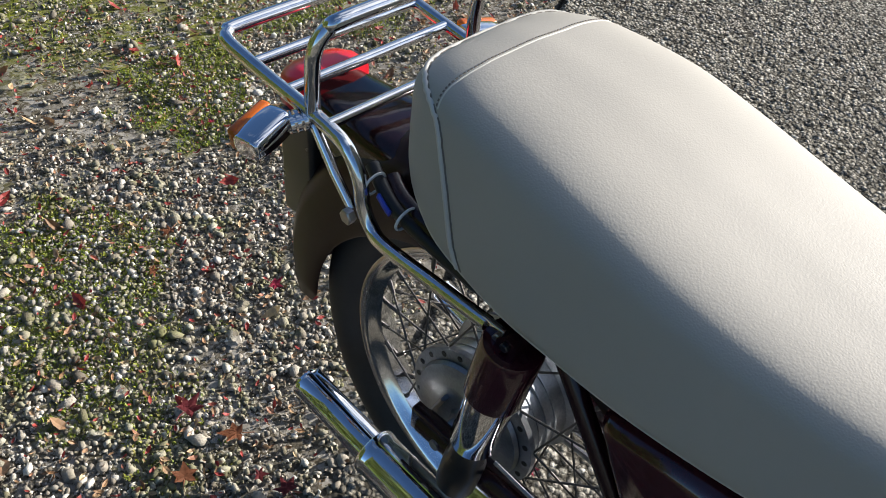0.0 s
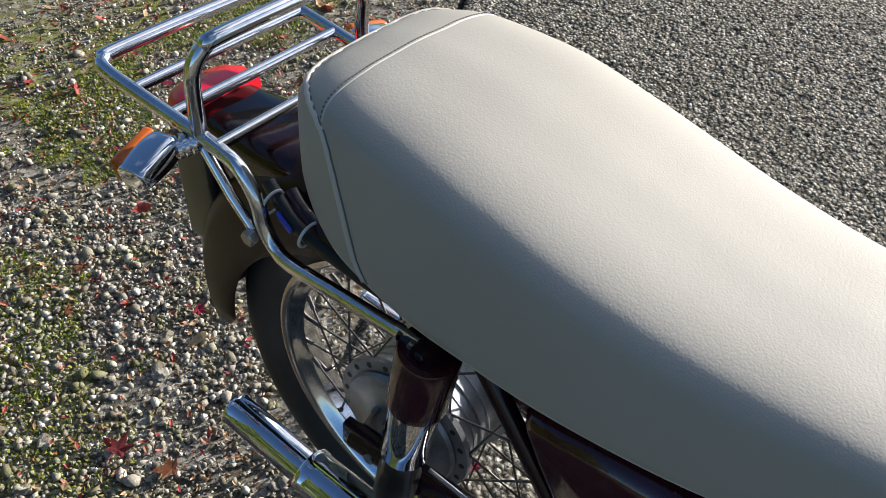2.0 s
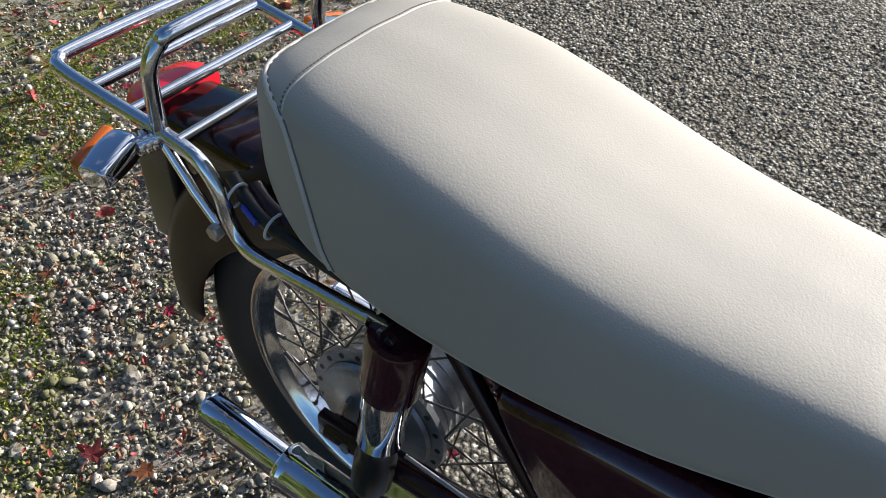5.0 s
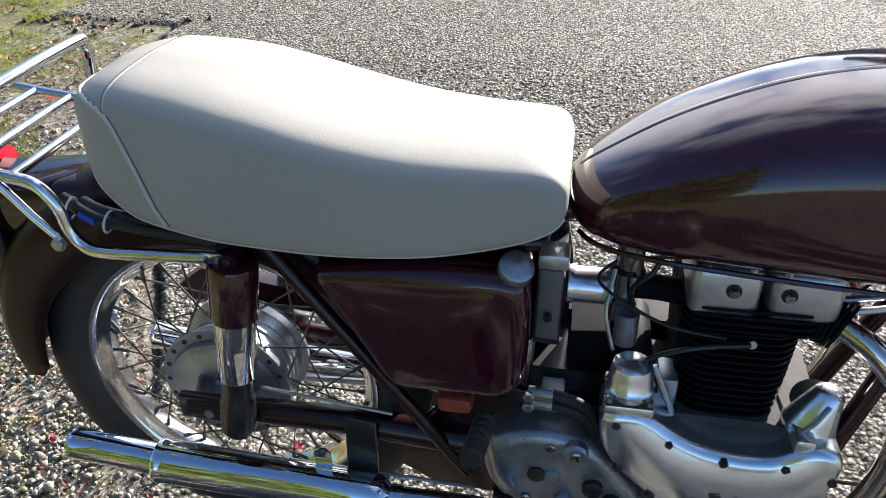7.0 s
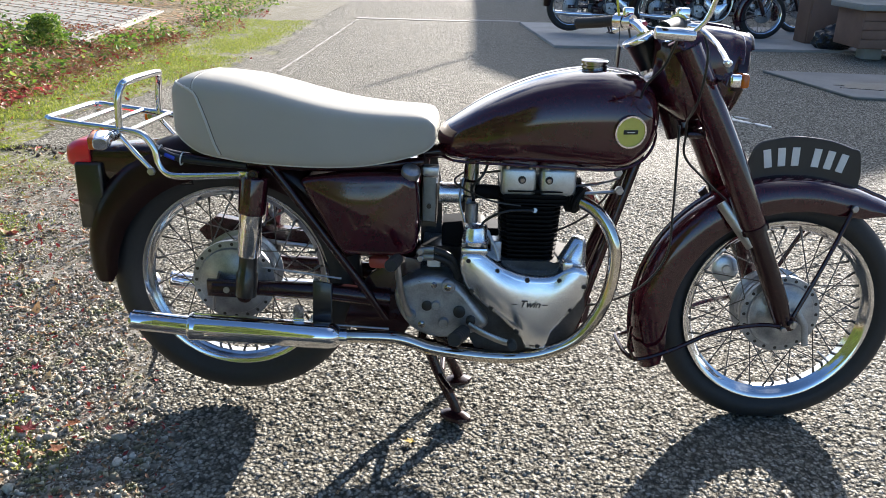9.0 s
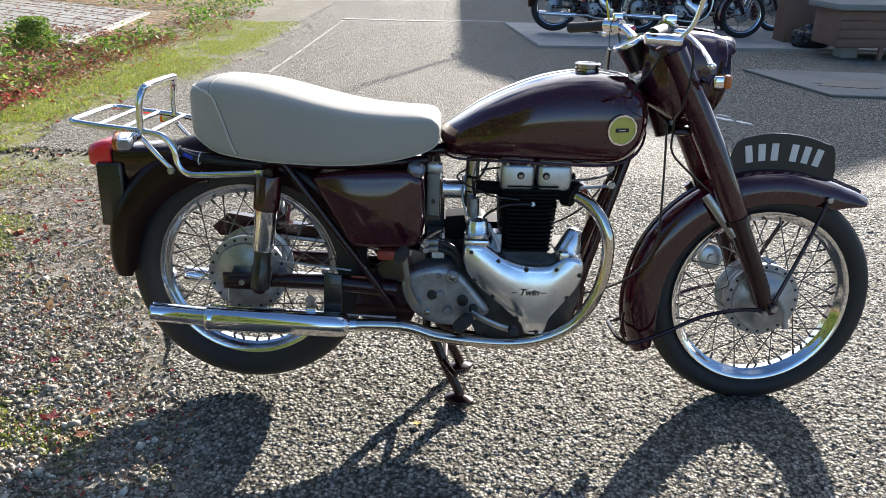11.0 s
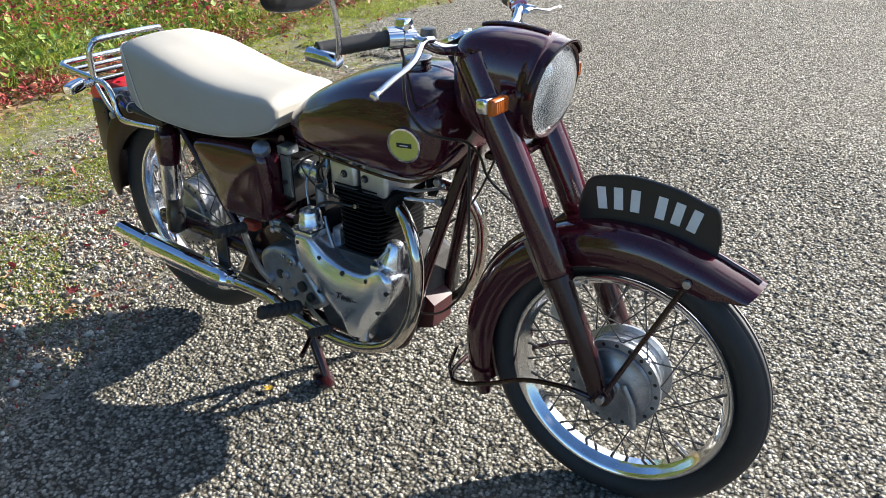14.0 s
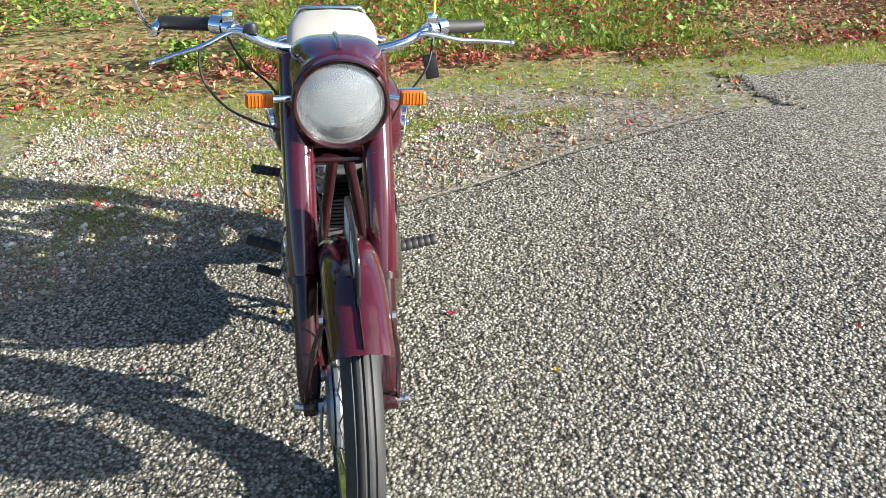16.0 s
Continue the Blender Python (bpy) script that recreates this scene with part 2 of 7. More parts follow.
def slab(outline, y0, y1, bevel=0.004, dome=0.0, bm=None, smooth=0, steps=3, star=False):
    """A plate with an outline in x and z that reaches from y0 (inner) to y1 (outer), its outer edge rounded."""
    bm = bm or bmesh.new()
    pts = [Vector((x, 0, z)) for x, z in outline]
    if smooth:
        pts = spline(pts, smooth, True)
    c = sum(pts, Vector()) / len(pts)
    sgn = 1 if y1 > y0 else -1

    turn = -1 if sum(pts[i - 1].x * pts[i].z - pts[i].x * pts[i - 1].z for i in range(len(pts))) > 0 else 1

    def inset(d):
        if star:
            return [q + (c - q).normalized() * d for q in pts]
        out = []
        n = len(pts)
        for i in range(n):
            t = (pts[(i + 1) % n] - pts[i - 1]).normalized()
            nn = Vector((t.z, 0, -t.x)) * turn
            out.append(pts[i] + nn * d)
        return out
    rings = [[q + Vector((0, y0, 0)) for q in pts]]
    for k in range(steps + 1):
        a = k / steps * math.pi / 2
        rings.append([q + Vector((0, y1 - sgn * bevel * (1 - math.sin(a)), 0)) for q in inset(bevel * (1 - math.cos(a)))])
    if dome:
        for k in (0.92, 0.8, 0.65, 0.5, 0.35, 0.2, 0.08):
            rings.append([c + (q - c) * k + Vector((0, y1 - c.y + sgn * dome * (1 - k * k), 0)) for q in inset(bevel)])
    add_rings(bm, rings)
    return bm


def loft(sections, seg=40, bm=None):
    """Sections (x, half width, middle z, up, down, power): superellipses across x."""
    bm = bm or bmesh.new()
    rings = []
    for x, w, zc, up, dn, n in sections:
        ring = []
        for j in range(seg):
            a = 2 * math.pi * j / seg
            c, s = math.cos(a), math.sin(a)
            yy = w * math.copysign(abs(c) ** (2 / n), c)
            zz = zc + (up if s > 0 else dn) * math.copysign(abs(s) ** (2 / n), s)
            ring.append(Vector((x, yy, zz)))
        rings.append(ring)
    add_rings(bm, rings)
    return bm


def resample(sections, per=4):
    """Smoothly filled-in rows of numbers."""
    out, n = [], len(sections)
    for i in range(n - 1):
        a, b, c, d = (np.array(sections[min(max(i + k, 0), n - 1)], float) for k in (-1, 0, 1, 2))
        for j in range(per):
            t = j / per
            out.append(0.5 * ((2 * b) + (c - a) * t + (2 * a - 5 * b + 4 * c - d) * t * t + (3 * b - a - 3 * c + d) * t ** 3))
    out.append(np.array(sections[-1], float))
    return [tuple(r) for r in out]


def bolt(at, r=0.006, h=0.005, side=-1, bm=None):
    """A hexagon head that faces along y."""
    bm = bm or bmesh.new()
    x, y, z = at
    rings = [[Vector((x + q * math.cos(k * math.pi / 3), y + d * side, z + q * math.sin(k * math.pi / 3))) for k in range(6)]
             for q, d in ((r, -0.003), (r, h * 0.8), (r * 0.82, h))]
    add_rings(bm, rings)
    return bm


def moved(bm, m):
    bm.transform(m)
    return bm


def mirrored(pts):
    return [(x, -y, z) for x, y, z in pts]


def lettering(text, height, material, parent, m, shear=0.0, depth=0.0006, label=""):
    cu = bpy.data.curves.new("lettering", "FONT")
    cu.body, cu.size, cu.shear, cu.extrude, cu.align_x, cu.align_y = text, height, shear, depth, "CENTER", "CENTER"
    cu.offset = 0.00025
    tmp = new("lettering", cu)
    bpy.context.view_layer.update()
    me = bpy.data.meshes.new_from_object(tmp.evaluated_get(bpy.context.evaluated_depsgraph_get()))
    bpy.data.objects.remove(tmp)
    me.name = "lettering"
    me.materials.clear()
    me.materials.append(material)
    ob = new("lettering", me)
    ob.parent, ob.matrix_basis = parent, m
    if label:
        ob["label"] = label
    return ob


# ---- the setting: ground, verge, building ----
rng = np.random.default_rng(7)
JIT = rng.random((512, 512, 3))


def chips(x, y, cell):
    """Rounded stone chips pressed into a surface: a height from 0 to 1 at each place."""
    gx, gy = np.floor(x / cell).astype(int), np.floor(y / cell).astype(int)
    best, top = np.full(x.shape, 9.0), np.zeros(x.shape)
    for i in (-1, 0, 1):
        for j in (-1, 0, 1):
            k = JIT[(gx + i) % 512, (gy + j) % 512]
            d = np.hypot(x / cell - gx - i - k[..., 0], y / cell - gy - j - k[..., 1])
            near = d < best
            best, top = np.where(near, d, best), np.where(near, k[..., 2], top)
    return np.clip(1 - (best / 0.75) ** 2, 0, 1) ** 0.6 * (0.35 + 0.65 * top)


def lumps(x, y, size, seed):
    """Soft value noise from 0 to 1."""
    k = np.random.default_rng(seed).random((256, 256))
    u, v = x / size, y / size
    i, j = np.floor(u).astype(int), np.floor(v).astype(int)
    fu, fv = u - i, v - j
    fu, fv = fu * fu * (3 - 2 * fu), fv * fv * (3 - 2 * fv)
    i, j, i1, j1 = i % 256, j % 256, (i + 1) % 256, (j + 1) % 256
    return (k[i, j] * (1 - fu) + k[i1, j] * fu) * (1 - fv) + (k[i, j1] * (1 - fu) + k[i1, j1] * fu) * fv


def kerb_x(y):
    """Where the tarmac ends and the gravel begins."""
    return np.interp(y, (-9, -1.2, -0.98, -0.72, -0.30, 0.27, 0.64, 1.12, 1.87, 2.44, 2.58, 2.66, 3.0, 6.1, 9.2, 14, 40),
                     (4.6, 0.27, 0.12, -0.01, -0.07, -0.39, -0.57, -0.85, -1.21, -1.47, -1.50, -2.12, -2.2, -1.72, -1.7, -2.0, -5))


def axis_lines(lo, hi, step, far, ratio):
    mid = np.arange(lo, hi + step / 2, step)
    out, d = [], step
    while (sum(out) if out else 0) < far:
        d = min(d * ratio, 12.0)
        out.append(d)
    run = np.cumsum(out)
    return np.concatenate([lo - run[::-1], mid, mid[-1] + run])


def ground_sheet():
    xs, ys = axis_lines(-0.45, 2.35, 0.0065, 300, 1.16), axis_lines(-1.2, 2.3, 0.007, 300, 1.16)
    xs = np.unique(np.round(np.concatenate([xs[(xs < -2.3) | (xs >= -0.45)], np.arange(-2.3, -0.45, 0.0125), np.arange(-5.0, -2.3, 0.06)]), 5))
    ys = np.unique(np.round(np.concatenate([ys, np.arange(2.4, 12, 0.06)]), 5))
    X, Y = np.meshgrid(xs, ys, indexing="ij")
    near = np.clip((2.9 - np.abs(X - 0.55)) / 0.9, 0, 1) * np.clip((2.2 - np.abs(Y - 0.5)) / 0.6, 0, 1)
    ragged = 0.05 * (lumps(X, Y, 0.09, 3) - 0.5) + 0.10 * (lumps(X, Y, 0.5, 4) - 0.5)
    side = X - kerb_x(Y) + ragged * (1 - 0.85 * np.clip((Y - 0.1) / 0.3, 0, 1) * np.clip((2.3 - Y) / 0.3, 0, 1) + 2.6 * np.clip((Y - 2.5) / 0.6, 0, 1))
    tar = np.clip(side / 0.03 + 0.5, 0, 1)
    moss = np.clip((-1.42 - X + 0.9 * (lumps(X, Y, 0.5, 5) - 0.5) + 0.5 * (lumps(X, Y, 0.13, 6) - 0.5)) / 0.8, 0, 1) * (1 - tar)
    lawn = np.maximum(np.clip((-2.6 - Y) / 0.4, 0, 1) * np.clip((-1.8 - X) / 0.4, 0, 1), np.clip((-3.0 - Y) / 0.4, 0, 1) * np.clip((-0.6 - X) / 0.5, 0, 1))
    moss, tar = np.maximum(moss, lawn * 2), tar * (1 - lawn)
    moss = np.maximum(moss, np.clip(-side / 0.5 - 0.5, 0, 1) * np.clip((lumps(X, Y, 0.33, 12) * 0.7 + lumps(X, Y, 0.09, 13) * 0.3 - 0.42) * 3.4, 0, 0.85))
    litter = np.clip((-2.45 - 0.55 * np.clip((Y - 2.3) / 0.8, 0, 1) + 0.3 * np.clip((0.9 - Y) / 0.7, 0, 1) - X + 0.8 * (lumps(X, Y, 0.6, 8) - 0.5)) / 0.5, 0, 1)
    lush = np.clip((-3.05 - X + 0.5 * (lumps(X, Y, 0.4, 14) - 0.5)) / 0.3, 0, 1) * np.clip((Y + 0.8) / 0.5, 0, 1) * np.clip((3.2 - Y) / 0.6, 0, 1)
    litter, moss = litter * (1 - lush), np.maximum(moss, lush)
    moss = np.where(lawn > 0, moss, moss * np.clip((9.5 - Y) / 2.5, 0.12, 1))
    Z = tar * near * (chips(X, Y, 0.0118) * 0.0100 - 0.0065)
    Z += (1 - tar) * (0.008 * (lumps(X, Y, 0.11, 9) - 0.5) + 0.005 * (lumps(X, Y, 0.02, 10) - 0.5) * near - 0.010)
    seen = np.clip((Y + 0.15) / 0.6, 0.15, 1) * np.clip((3.2 - Y) / 0.4, 0, 1)
    Z -= 0.022 * seen * np.clip(1 - np.abs(side - 0.010) / 0.018, 0, 1)
    Z += 0.10 * np.clip((-2.7 - X) / 1.5, 0, 1) * np.clip((Y + 6) / 3, 0, 1)
    nx, ny = X.shape
    me = bpy.data.meshes.new("ground")
    me.vertices.add(nx * ny)
    me.vertices.foreach_set("co", np.stack([X, Y, Z], -1).astype(np.float32).ravel())
    idx = np.arange(nx * ny).reshape(nx, ny)
    quads = np.stack([idx[:-1, :-1], idx[1:, :-1], idx[1:, 1:], idx[:-1, 1:]], -1).reshape(-1, 4)
    me.loops.add(quads.size)
    me.loops.foreach_set("vertex_index", quads.astype(np.int32).ravel())
    me.polygons.add(len(quads))
    me.polygons.foreach_set("loop_start", np.arange(0, quads.size, 4, dtype=np.int32))
    me.polygons.foreach_set("use_smooth", np.ones(len(quads), bool))
    zone = me.attributes.new("zone", "FLOAT_COLOR", "POINT")
    zone.data.foreach_set("color", np.stack([tar, moss, litter, seen * np.clip(1.6 - np.abs(side - 0.010) / 0.014, 0, 1)], -1).astype(np.float32).ravel())
    me.update()
    me.validate()
    return me


def ground_material():
    s = Shader("ground", rough=0.85, Specular_IOR_Level=0.08)
    co = s.world_co()
    at = s.n.new("ShaderNodeAttribute")
    at.attribute_name = "zone"
    sep = s.n.new("ShaderNodeSeparateColor")
    s.l.new(at.outputs["Color"], sep.inputs[0])
    tar, moss, litter = sep.outputs
    # rolled stone chippings in bitumen
    cell = s.n.new("ShaderNodeSeparateColor")
    s.l.new(s.voronoi(92, "Color", co=co), cell.inputs[0])
    chip = s.ramp(cell.outputs[0], (0.0, (0.17, 0.158, 0.130)), (0.45, (0.33, 0.308, 0.255)), (0.8, (0.50, 0.468, 0.39)), (1.0, (0.72, 0.685, 0.60)))
    gap = s.ramp(s.voronoi(92, "Distance", co=co), (0.40, 0.0), (0.70, 1.0))
    tarmac = s.mix(gap, chip, (0.060, 0.054, 0.043))
    tarmac = s.mix(s.ramp(s.noise(1.1, 5, 0.6, co), (0.35, 0.0), (0.7, 0.35)), tarmac, (0.17, 0.155, 0.12))
    speck = s.ramp(s.noise(430, 3, 0.6, co), (0.36, 0.48), (0.64, 1.08))
    tarmac = s.mix(1.0, tarmac, speck, "MULTIPLY")
    # dirt with grit
    grit = s.n.new("ShaderNodeSeparateColor")
    s.l.new(s.voronoi(170, "Color", co=co), grit.inputs[0])
    dirt = s.ramp(grit.outputs[0], (0.0, (0.05, 0.043, 0.030)), (0.6, (0.16, 0.14, 0.108)), (1.0, (0.40, 0.38, 0.34)))
    dirt = s.mix(s.ramp(s.noise(3.0, 6, 0.65, co), (0.4, 0.0), (0.65, 0.6)), dirt, (0.10, 0.085, 0.055))
    pebble = s.n.new("ShaderNodeSeparateColor")
    s.l.new(s.voronoi(58, "Color", co=co), pebble.inputs[0])
    dirt = s.mix(s.ramp(pebble.outputs[1], (0.55, 0.0), (0.75, 0.8)), dirt, s.ramp(pebble.outputs[0], (0.0, (0.10, 0.09, 0.07)), (1.0, (0.40, 0.375, 0.33))))
    green = s.ramp(s.noise(62, 7, 0.75, co), (0.34, (0.035, 0.055, 0.009)), (0.55, (0.19, 0.20, 0.024)), (0.75, (0.38, 0.36, 0.055)))
    patch = s.math("MULTIPLY", moss, s.ramp(s.noise(19, 8, 0.75, co), (0.43, 0.0), (0.55, 1.0)))
    leafy = s.n.new("ShaderNodeSeparateColor")
    s.l.new(s.voronoi(22, "Color", co=co), leafy.inputs[0])
    brown = s.ramp(leafy.outputs[1], (0.0, (0.045, 0.045, 0.016)), (0.35, (0.11, 0.075, 0.035)), (0.65, (0.22, 0.145, 0.075)), (0.9, (0.36, 0.26, 0.14)), (1.0, (0.30, 0.055, 0.04)))
    off = s.mix(patch, dirt, green)
    lawn = s.ramp(s.noise(9, 5, 0.7, co), (0.3, (0.07, 0.13, 0.014)), (0.7, (0.16, 0.27, 0.03)))
    off = s.mix(s.math("GREATER_THAN", moss, 1.5), off, lawn)
    off = s.mix(s.math("MULTIPLY", litter, s.ramp(s.noise(5, 5, 0.6, co), (0.35, 0.1), (0.55, 1.0))), off, brown)
    crack = s.math("MULTIPLY", at.outputs["Alpha"], s.ramp(s.noise(25, 4, 0.6, co), (0.3, 0.92), (0.5, 1.0)))
    s.set("Base Color", s.mix(crack, s.mix(tar, off, tarmac), (0.018, 0.016, 0.013)))
    s.set("Roughness", s.mix(tar, (0.9, 0.9, 0.9), s.ramp(cell.outputs[1], (0.0, 0.70), (1.0, 0.95))))
    dome = s.math("SUBTRACT", 1.0, s.voronoi(92, "Distance", co=co))
    b1 = s.bump(s.math("MULTIPLY", dome, tar), 0.85, 0.008)
    s.bump(s.noise(300, 4, 0.6, co), 0.55, 0.003, b1)
    return s.mat


ground = new("ground", ground_sheet())
ground.data.materials.append(ground_material())
tagged(ground, "coarse chipped tarmac giving way to gravel and moss", "ground", kind="structure")


def scatter(name, verts, faces, spots, turns, sizes, material, smooth=False):
    """Many copies of one small shape in one mesh. turns: (n, 3, 3); sizes: (n, 3)."""
    v, f = np.array(verts, float), np.array(faces)
    n = len(spots)
    co = np.einsum("nij,nkj->nki", turns, v[None] * sizes[:, None, :]) + spots[:, None, :]
    idx = (f[None] + (np.arange(n) * len(v))[:, None, None]).reshape(-1, f.shape[1])
    me = bpy.data.meshes.new(name)
    me.vertices.add(n * len(v))
    me.vertices.foreach_set("co", co.astype(np.float32).ravel())
    me.loops.add(idx.size)
    me.loops.foreach_set("vertex_index", idx.astype(np.int32).ravel())
    me.polygons.add(len(idx))
    me.polygons.foreach_set("loop_start", np.arange(0, idx.size, f.shape[1], dtype=np.int32))
    me.polygons.foreach_set("use_smooth", np.full(len(idx), smooth))
    me.update()
    me.validate()
    me.materials.append(material)
    return new(name, me)


def spun(n, tilt, r):
    """Random turns about z, after a tilt of up to tilt radians about a level axis."""
    a, b, c = r.uniform(0, 2 * np.pi, n), r.normal(0, 1, n) * tilt, r.normal(0, 1, n) * tilt
    z, o = np.zeros(n), np.ones(n)
    rz = np.stack([np.cos(a), -np.sin(a), z, np.sin(a), np.cos(a), z, z, z, o], -1).reshape(n, 3, 3)
    rx = np.stack([o, z, z, z, np.cos(b), -np.sin(b), z, np.sin(b), np.cos(b)], -1).reshape(n, 3, 3)
    ry = np.stack([np.cos(c), z, np.sin(c), z, o, z, -np.sin(c), z, np.cos(c)], -1).reshape(n, 3, 3)
    return rz @ rx @ ry


def stone_material():
    s = Shader("gravel_stone", rough=0.8)
    r = s.random(True)
    col = s.ramp(r, (0.0, (0.085, 0.070, 0.050)), (0.38, (0.23, 0.203, 0.158)), (0.76, (0.40, 0.367, 0.305)), (1.0, (0.70, 0.67, 0.60)))
    co = s.world_co()
    s.set("Base Color", s.mix(s.ramp(s.noise(120, 4, 0.6, co), (0.4, 0.0), (0.7, 0.45)), col, (0.12, 0.10, 0.07)))
    mossy = s.mix(s.ramp(s.noise(7, 5, 0.65, co), (0.48, 0.0), (0.62, 0.55)), s.p.inputs["Base Color"].links[0].from_socket, (0.15, 0.16, 0.035))
    s.set("Base Color", mossy)
    s.bump(s.noise(330, 4, 0.65, co), 0.8, 0.002)
    return s.mat


def leaf_material(name, *stops, thin=0.38):
    s = Shader(name, rough=0.6)
    col = s.ramp(s.random(True), *stops)
    co = s.world_co()
    s.set("Base Color", s.mix(s.ramp(s.noise(90, 3, 0.6, co), (0.4, 0.0), (0.7, 0.5)), col, (0.06, 0.035, 0.02)))
    tr = s.n.new("ShaderNodeBsdfTranslucent")
    s.l.new(col, tr.inputs["Color"])
    both = s.n.new("ShaderNodeMixShader")
    both.inputs[0].default_value = thin
    s.l.new(s.p.outputs[0], both.inputs[1])
    s.l.new(tr.outputs[0], both.inputs[2])
    s.l.new(both.outputs[0], s.n["Material Output"].inputs["Surface"])
    return s.mat


def ico():
    b = bmesh.new()
    bmesh.ops.create_icosphere(b, subdivisions=1, radius=1)
    b.verts.ensure_lookup_table()
    r = random.Random(3)
    v = [tuple(q.co * r.uniform(0.78, 1.16)) for q in b.verts]
    f = [[w.index for w in face.verts] for face in b.faces]
    b.free()
    return v, f


def gravel():
    r = np.random.default_rng(21)
    n = 300000
    x, y = 0.55 - 2.7 * r.random(n) ** 1.05, r.uniform(-1.7, 2.4, n)
    clump = lumps(x, y, 0.16, 31) * 0.6 + lumps(x, y, 0.45, 32) * 0.6
    keep = (x < kerb_x(y) - 0.01 + 0.05 * np.where(y > 0.3, -0.05 - 0.25 * np.abs(r.normal(0, 1, n)), r.normal(0, 1, n))) & (r.random(n) < np.clip(1.5 - 1.2 * y, 0.30, 1)) & (r.random(n) < np.clip(clump * 1.7 - 0.46, 0.10, 0.85)) & (r.random(n) < np.clip((x + 2.25) / 0.9, 0.02, 1)) & (r.random(n) < np.clip((2.4 - y) / 1.0, 0.05, 1))
    x, y = x[keep], y[keep]
    n = len(x)
    s = 0.0032 * np.exp(r.normal(0, 0.46, n)) * np.where(r.random(n) < 0.03, 1.5, 1.0)
    size = np.stack([s * r.uniform(0.9, 1.5, n), s * r.uniform(0.8, 1.2, n), s * r.uniform(0.5, 0.9, n)], -1)
    spots = np.stack([x, y, -0.008 + s * 0.35], -1)
    big, mat = s > 0.0046, stone_material()
    v, f = ico()
    ob = scatter("gravel", v, f, spots[big], spun(big.sum(), 0.5, r), size[big], mat, True)
    tagged(ob, "loose grey and white gravel stones over dirt", "gravel", kind="stuff")
    v = [(1, 0.1, 0), (-0.2, 1, 0.1), (-1, -0.15, 0.05), (0.1, -1, -0.1), (0.15, 0.1, 1), (0, 0, -1)]
    f = [(0, 1, 4), (1, 2, 4), (2, 3, 4), (3, 0, 4), (1, 0, 5), (2, 1, 5), (3, 2, 5), (0, 3, 5)]
    ob = scatter("grit", v, f, spots[~big], spun((~big).sum(), 0.7, r), size[~big] * 1.12, mat)
    return tagged(ob, "fine grey grit between the gravel stones", "grit", kind="stuff")


gravel()


CLOD_A, CLOD_B = (-2.15, 2.56), (-1.38, 2.66)


def soil_clods():
    """A low heap of dark soil and grit along the broken edge of the tarmac."""
    r = np.random.default_rng(12)
    n = 150
    u = r.random(n)
    x, y = CLOD_A[0] + (CLOD_B[0] - CLOD_A[0]) * u, CLOD_A[1] + (CLOD_B[1] - CLOD_A[1]) * u
    x, y = x + r.normal(0, 0.07, n) * (0.4 + np.sin(u * 9) ** 2), y + r.normal(0, 0.07, n)
    s = 0.010 * np.exp(r.normal(0, 0.5, n))
    z = -0.002 - 0.2 * s
    v, f = ico()
    ob = scatter("soil_crumbs", v, f, np.stack([x, y, z], -1), spun(n, 0.8, r), np.stack([s, s * 0.8, s * 0.6], -1), worn("dark_soil", (0.13, 0.10, 0.07), 0.95, vary=0.6, bump=0.4))
    return tagged(ob, "scattered dark soil crumbs at the tarmac edge", "soil", kind="stuff")


soil_clods()

LEAF_V = [(-1, 0, 0.10), (-0.35, -0.42, 0.0), (-0.35, 0, -0.10), (-0.35, 0.42, 0.0), (0.35, -0.36, 0.06), (0.35, 0, -0.06), (0.35, 0.36, 0.06), (1, 0, 0.16)]
LEAF_F = [(0, 1, 2), (0, 2, 3), (1, 4, 2), (2, 4, 5), (2, 5, 6), (2, 6, 3), (4, 7, 5), (5, 7, 6)]
DRY = leaf_material("dry_leaves", (0.0, (0.15, 0.08, 0.04)), (0.35, (0.33, 0.19, 0.09)), (0.55, (0.46, 0.31, 0.17)), (0.66, (0.24, 0.025, 0.022)), (0.90, (0.36, 0.045, 0.035)), (1.0, (0.50, 0.38, 0.20)), thin=0.15)
IVY = leaf_material("ivy_leaves", (0.0, (0.04, 0.085, 0.012)), (0.5, (0.11, 0.21, 0.026)), (0.85, (0.21, 0.32, 0.04)), (1.0, (0.34, 0.36, 0.09)))
TREES = leaf_material("tree_leaves", (0.0, (0.030, 0.050, 0.006)), (0.5, (0.062, 0.105, 0.012)), (1.0, (0.11, 0.155, 0.022)), thin=0.2)
RED_LEAF = leaf_material("red_leaf", (0.0, (0.14, 0.020, 0.018)), (0.4, (0.34, 0.040, 0.045)), (0.7, (0.48, 0.10, 0.085)), (1.0, (0.42, 0.22, 0.12)))
BLADE = leaf_material("grass_blades", (0.0, (0.09, 0.14, 0.016)), (0.5, (0.21, 0.28, 0.03)), (0.85, (0.38, 0.41, 0.05)), (1.0, (0.48, 0.42, 0.12)))


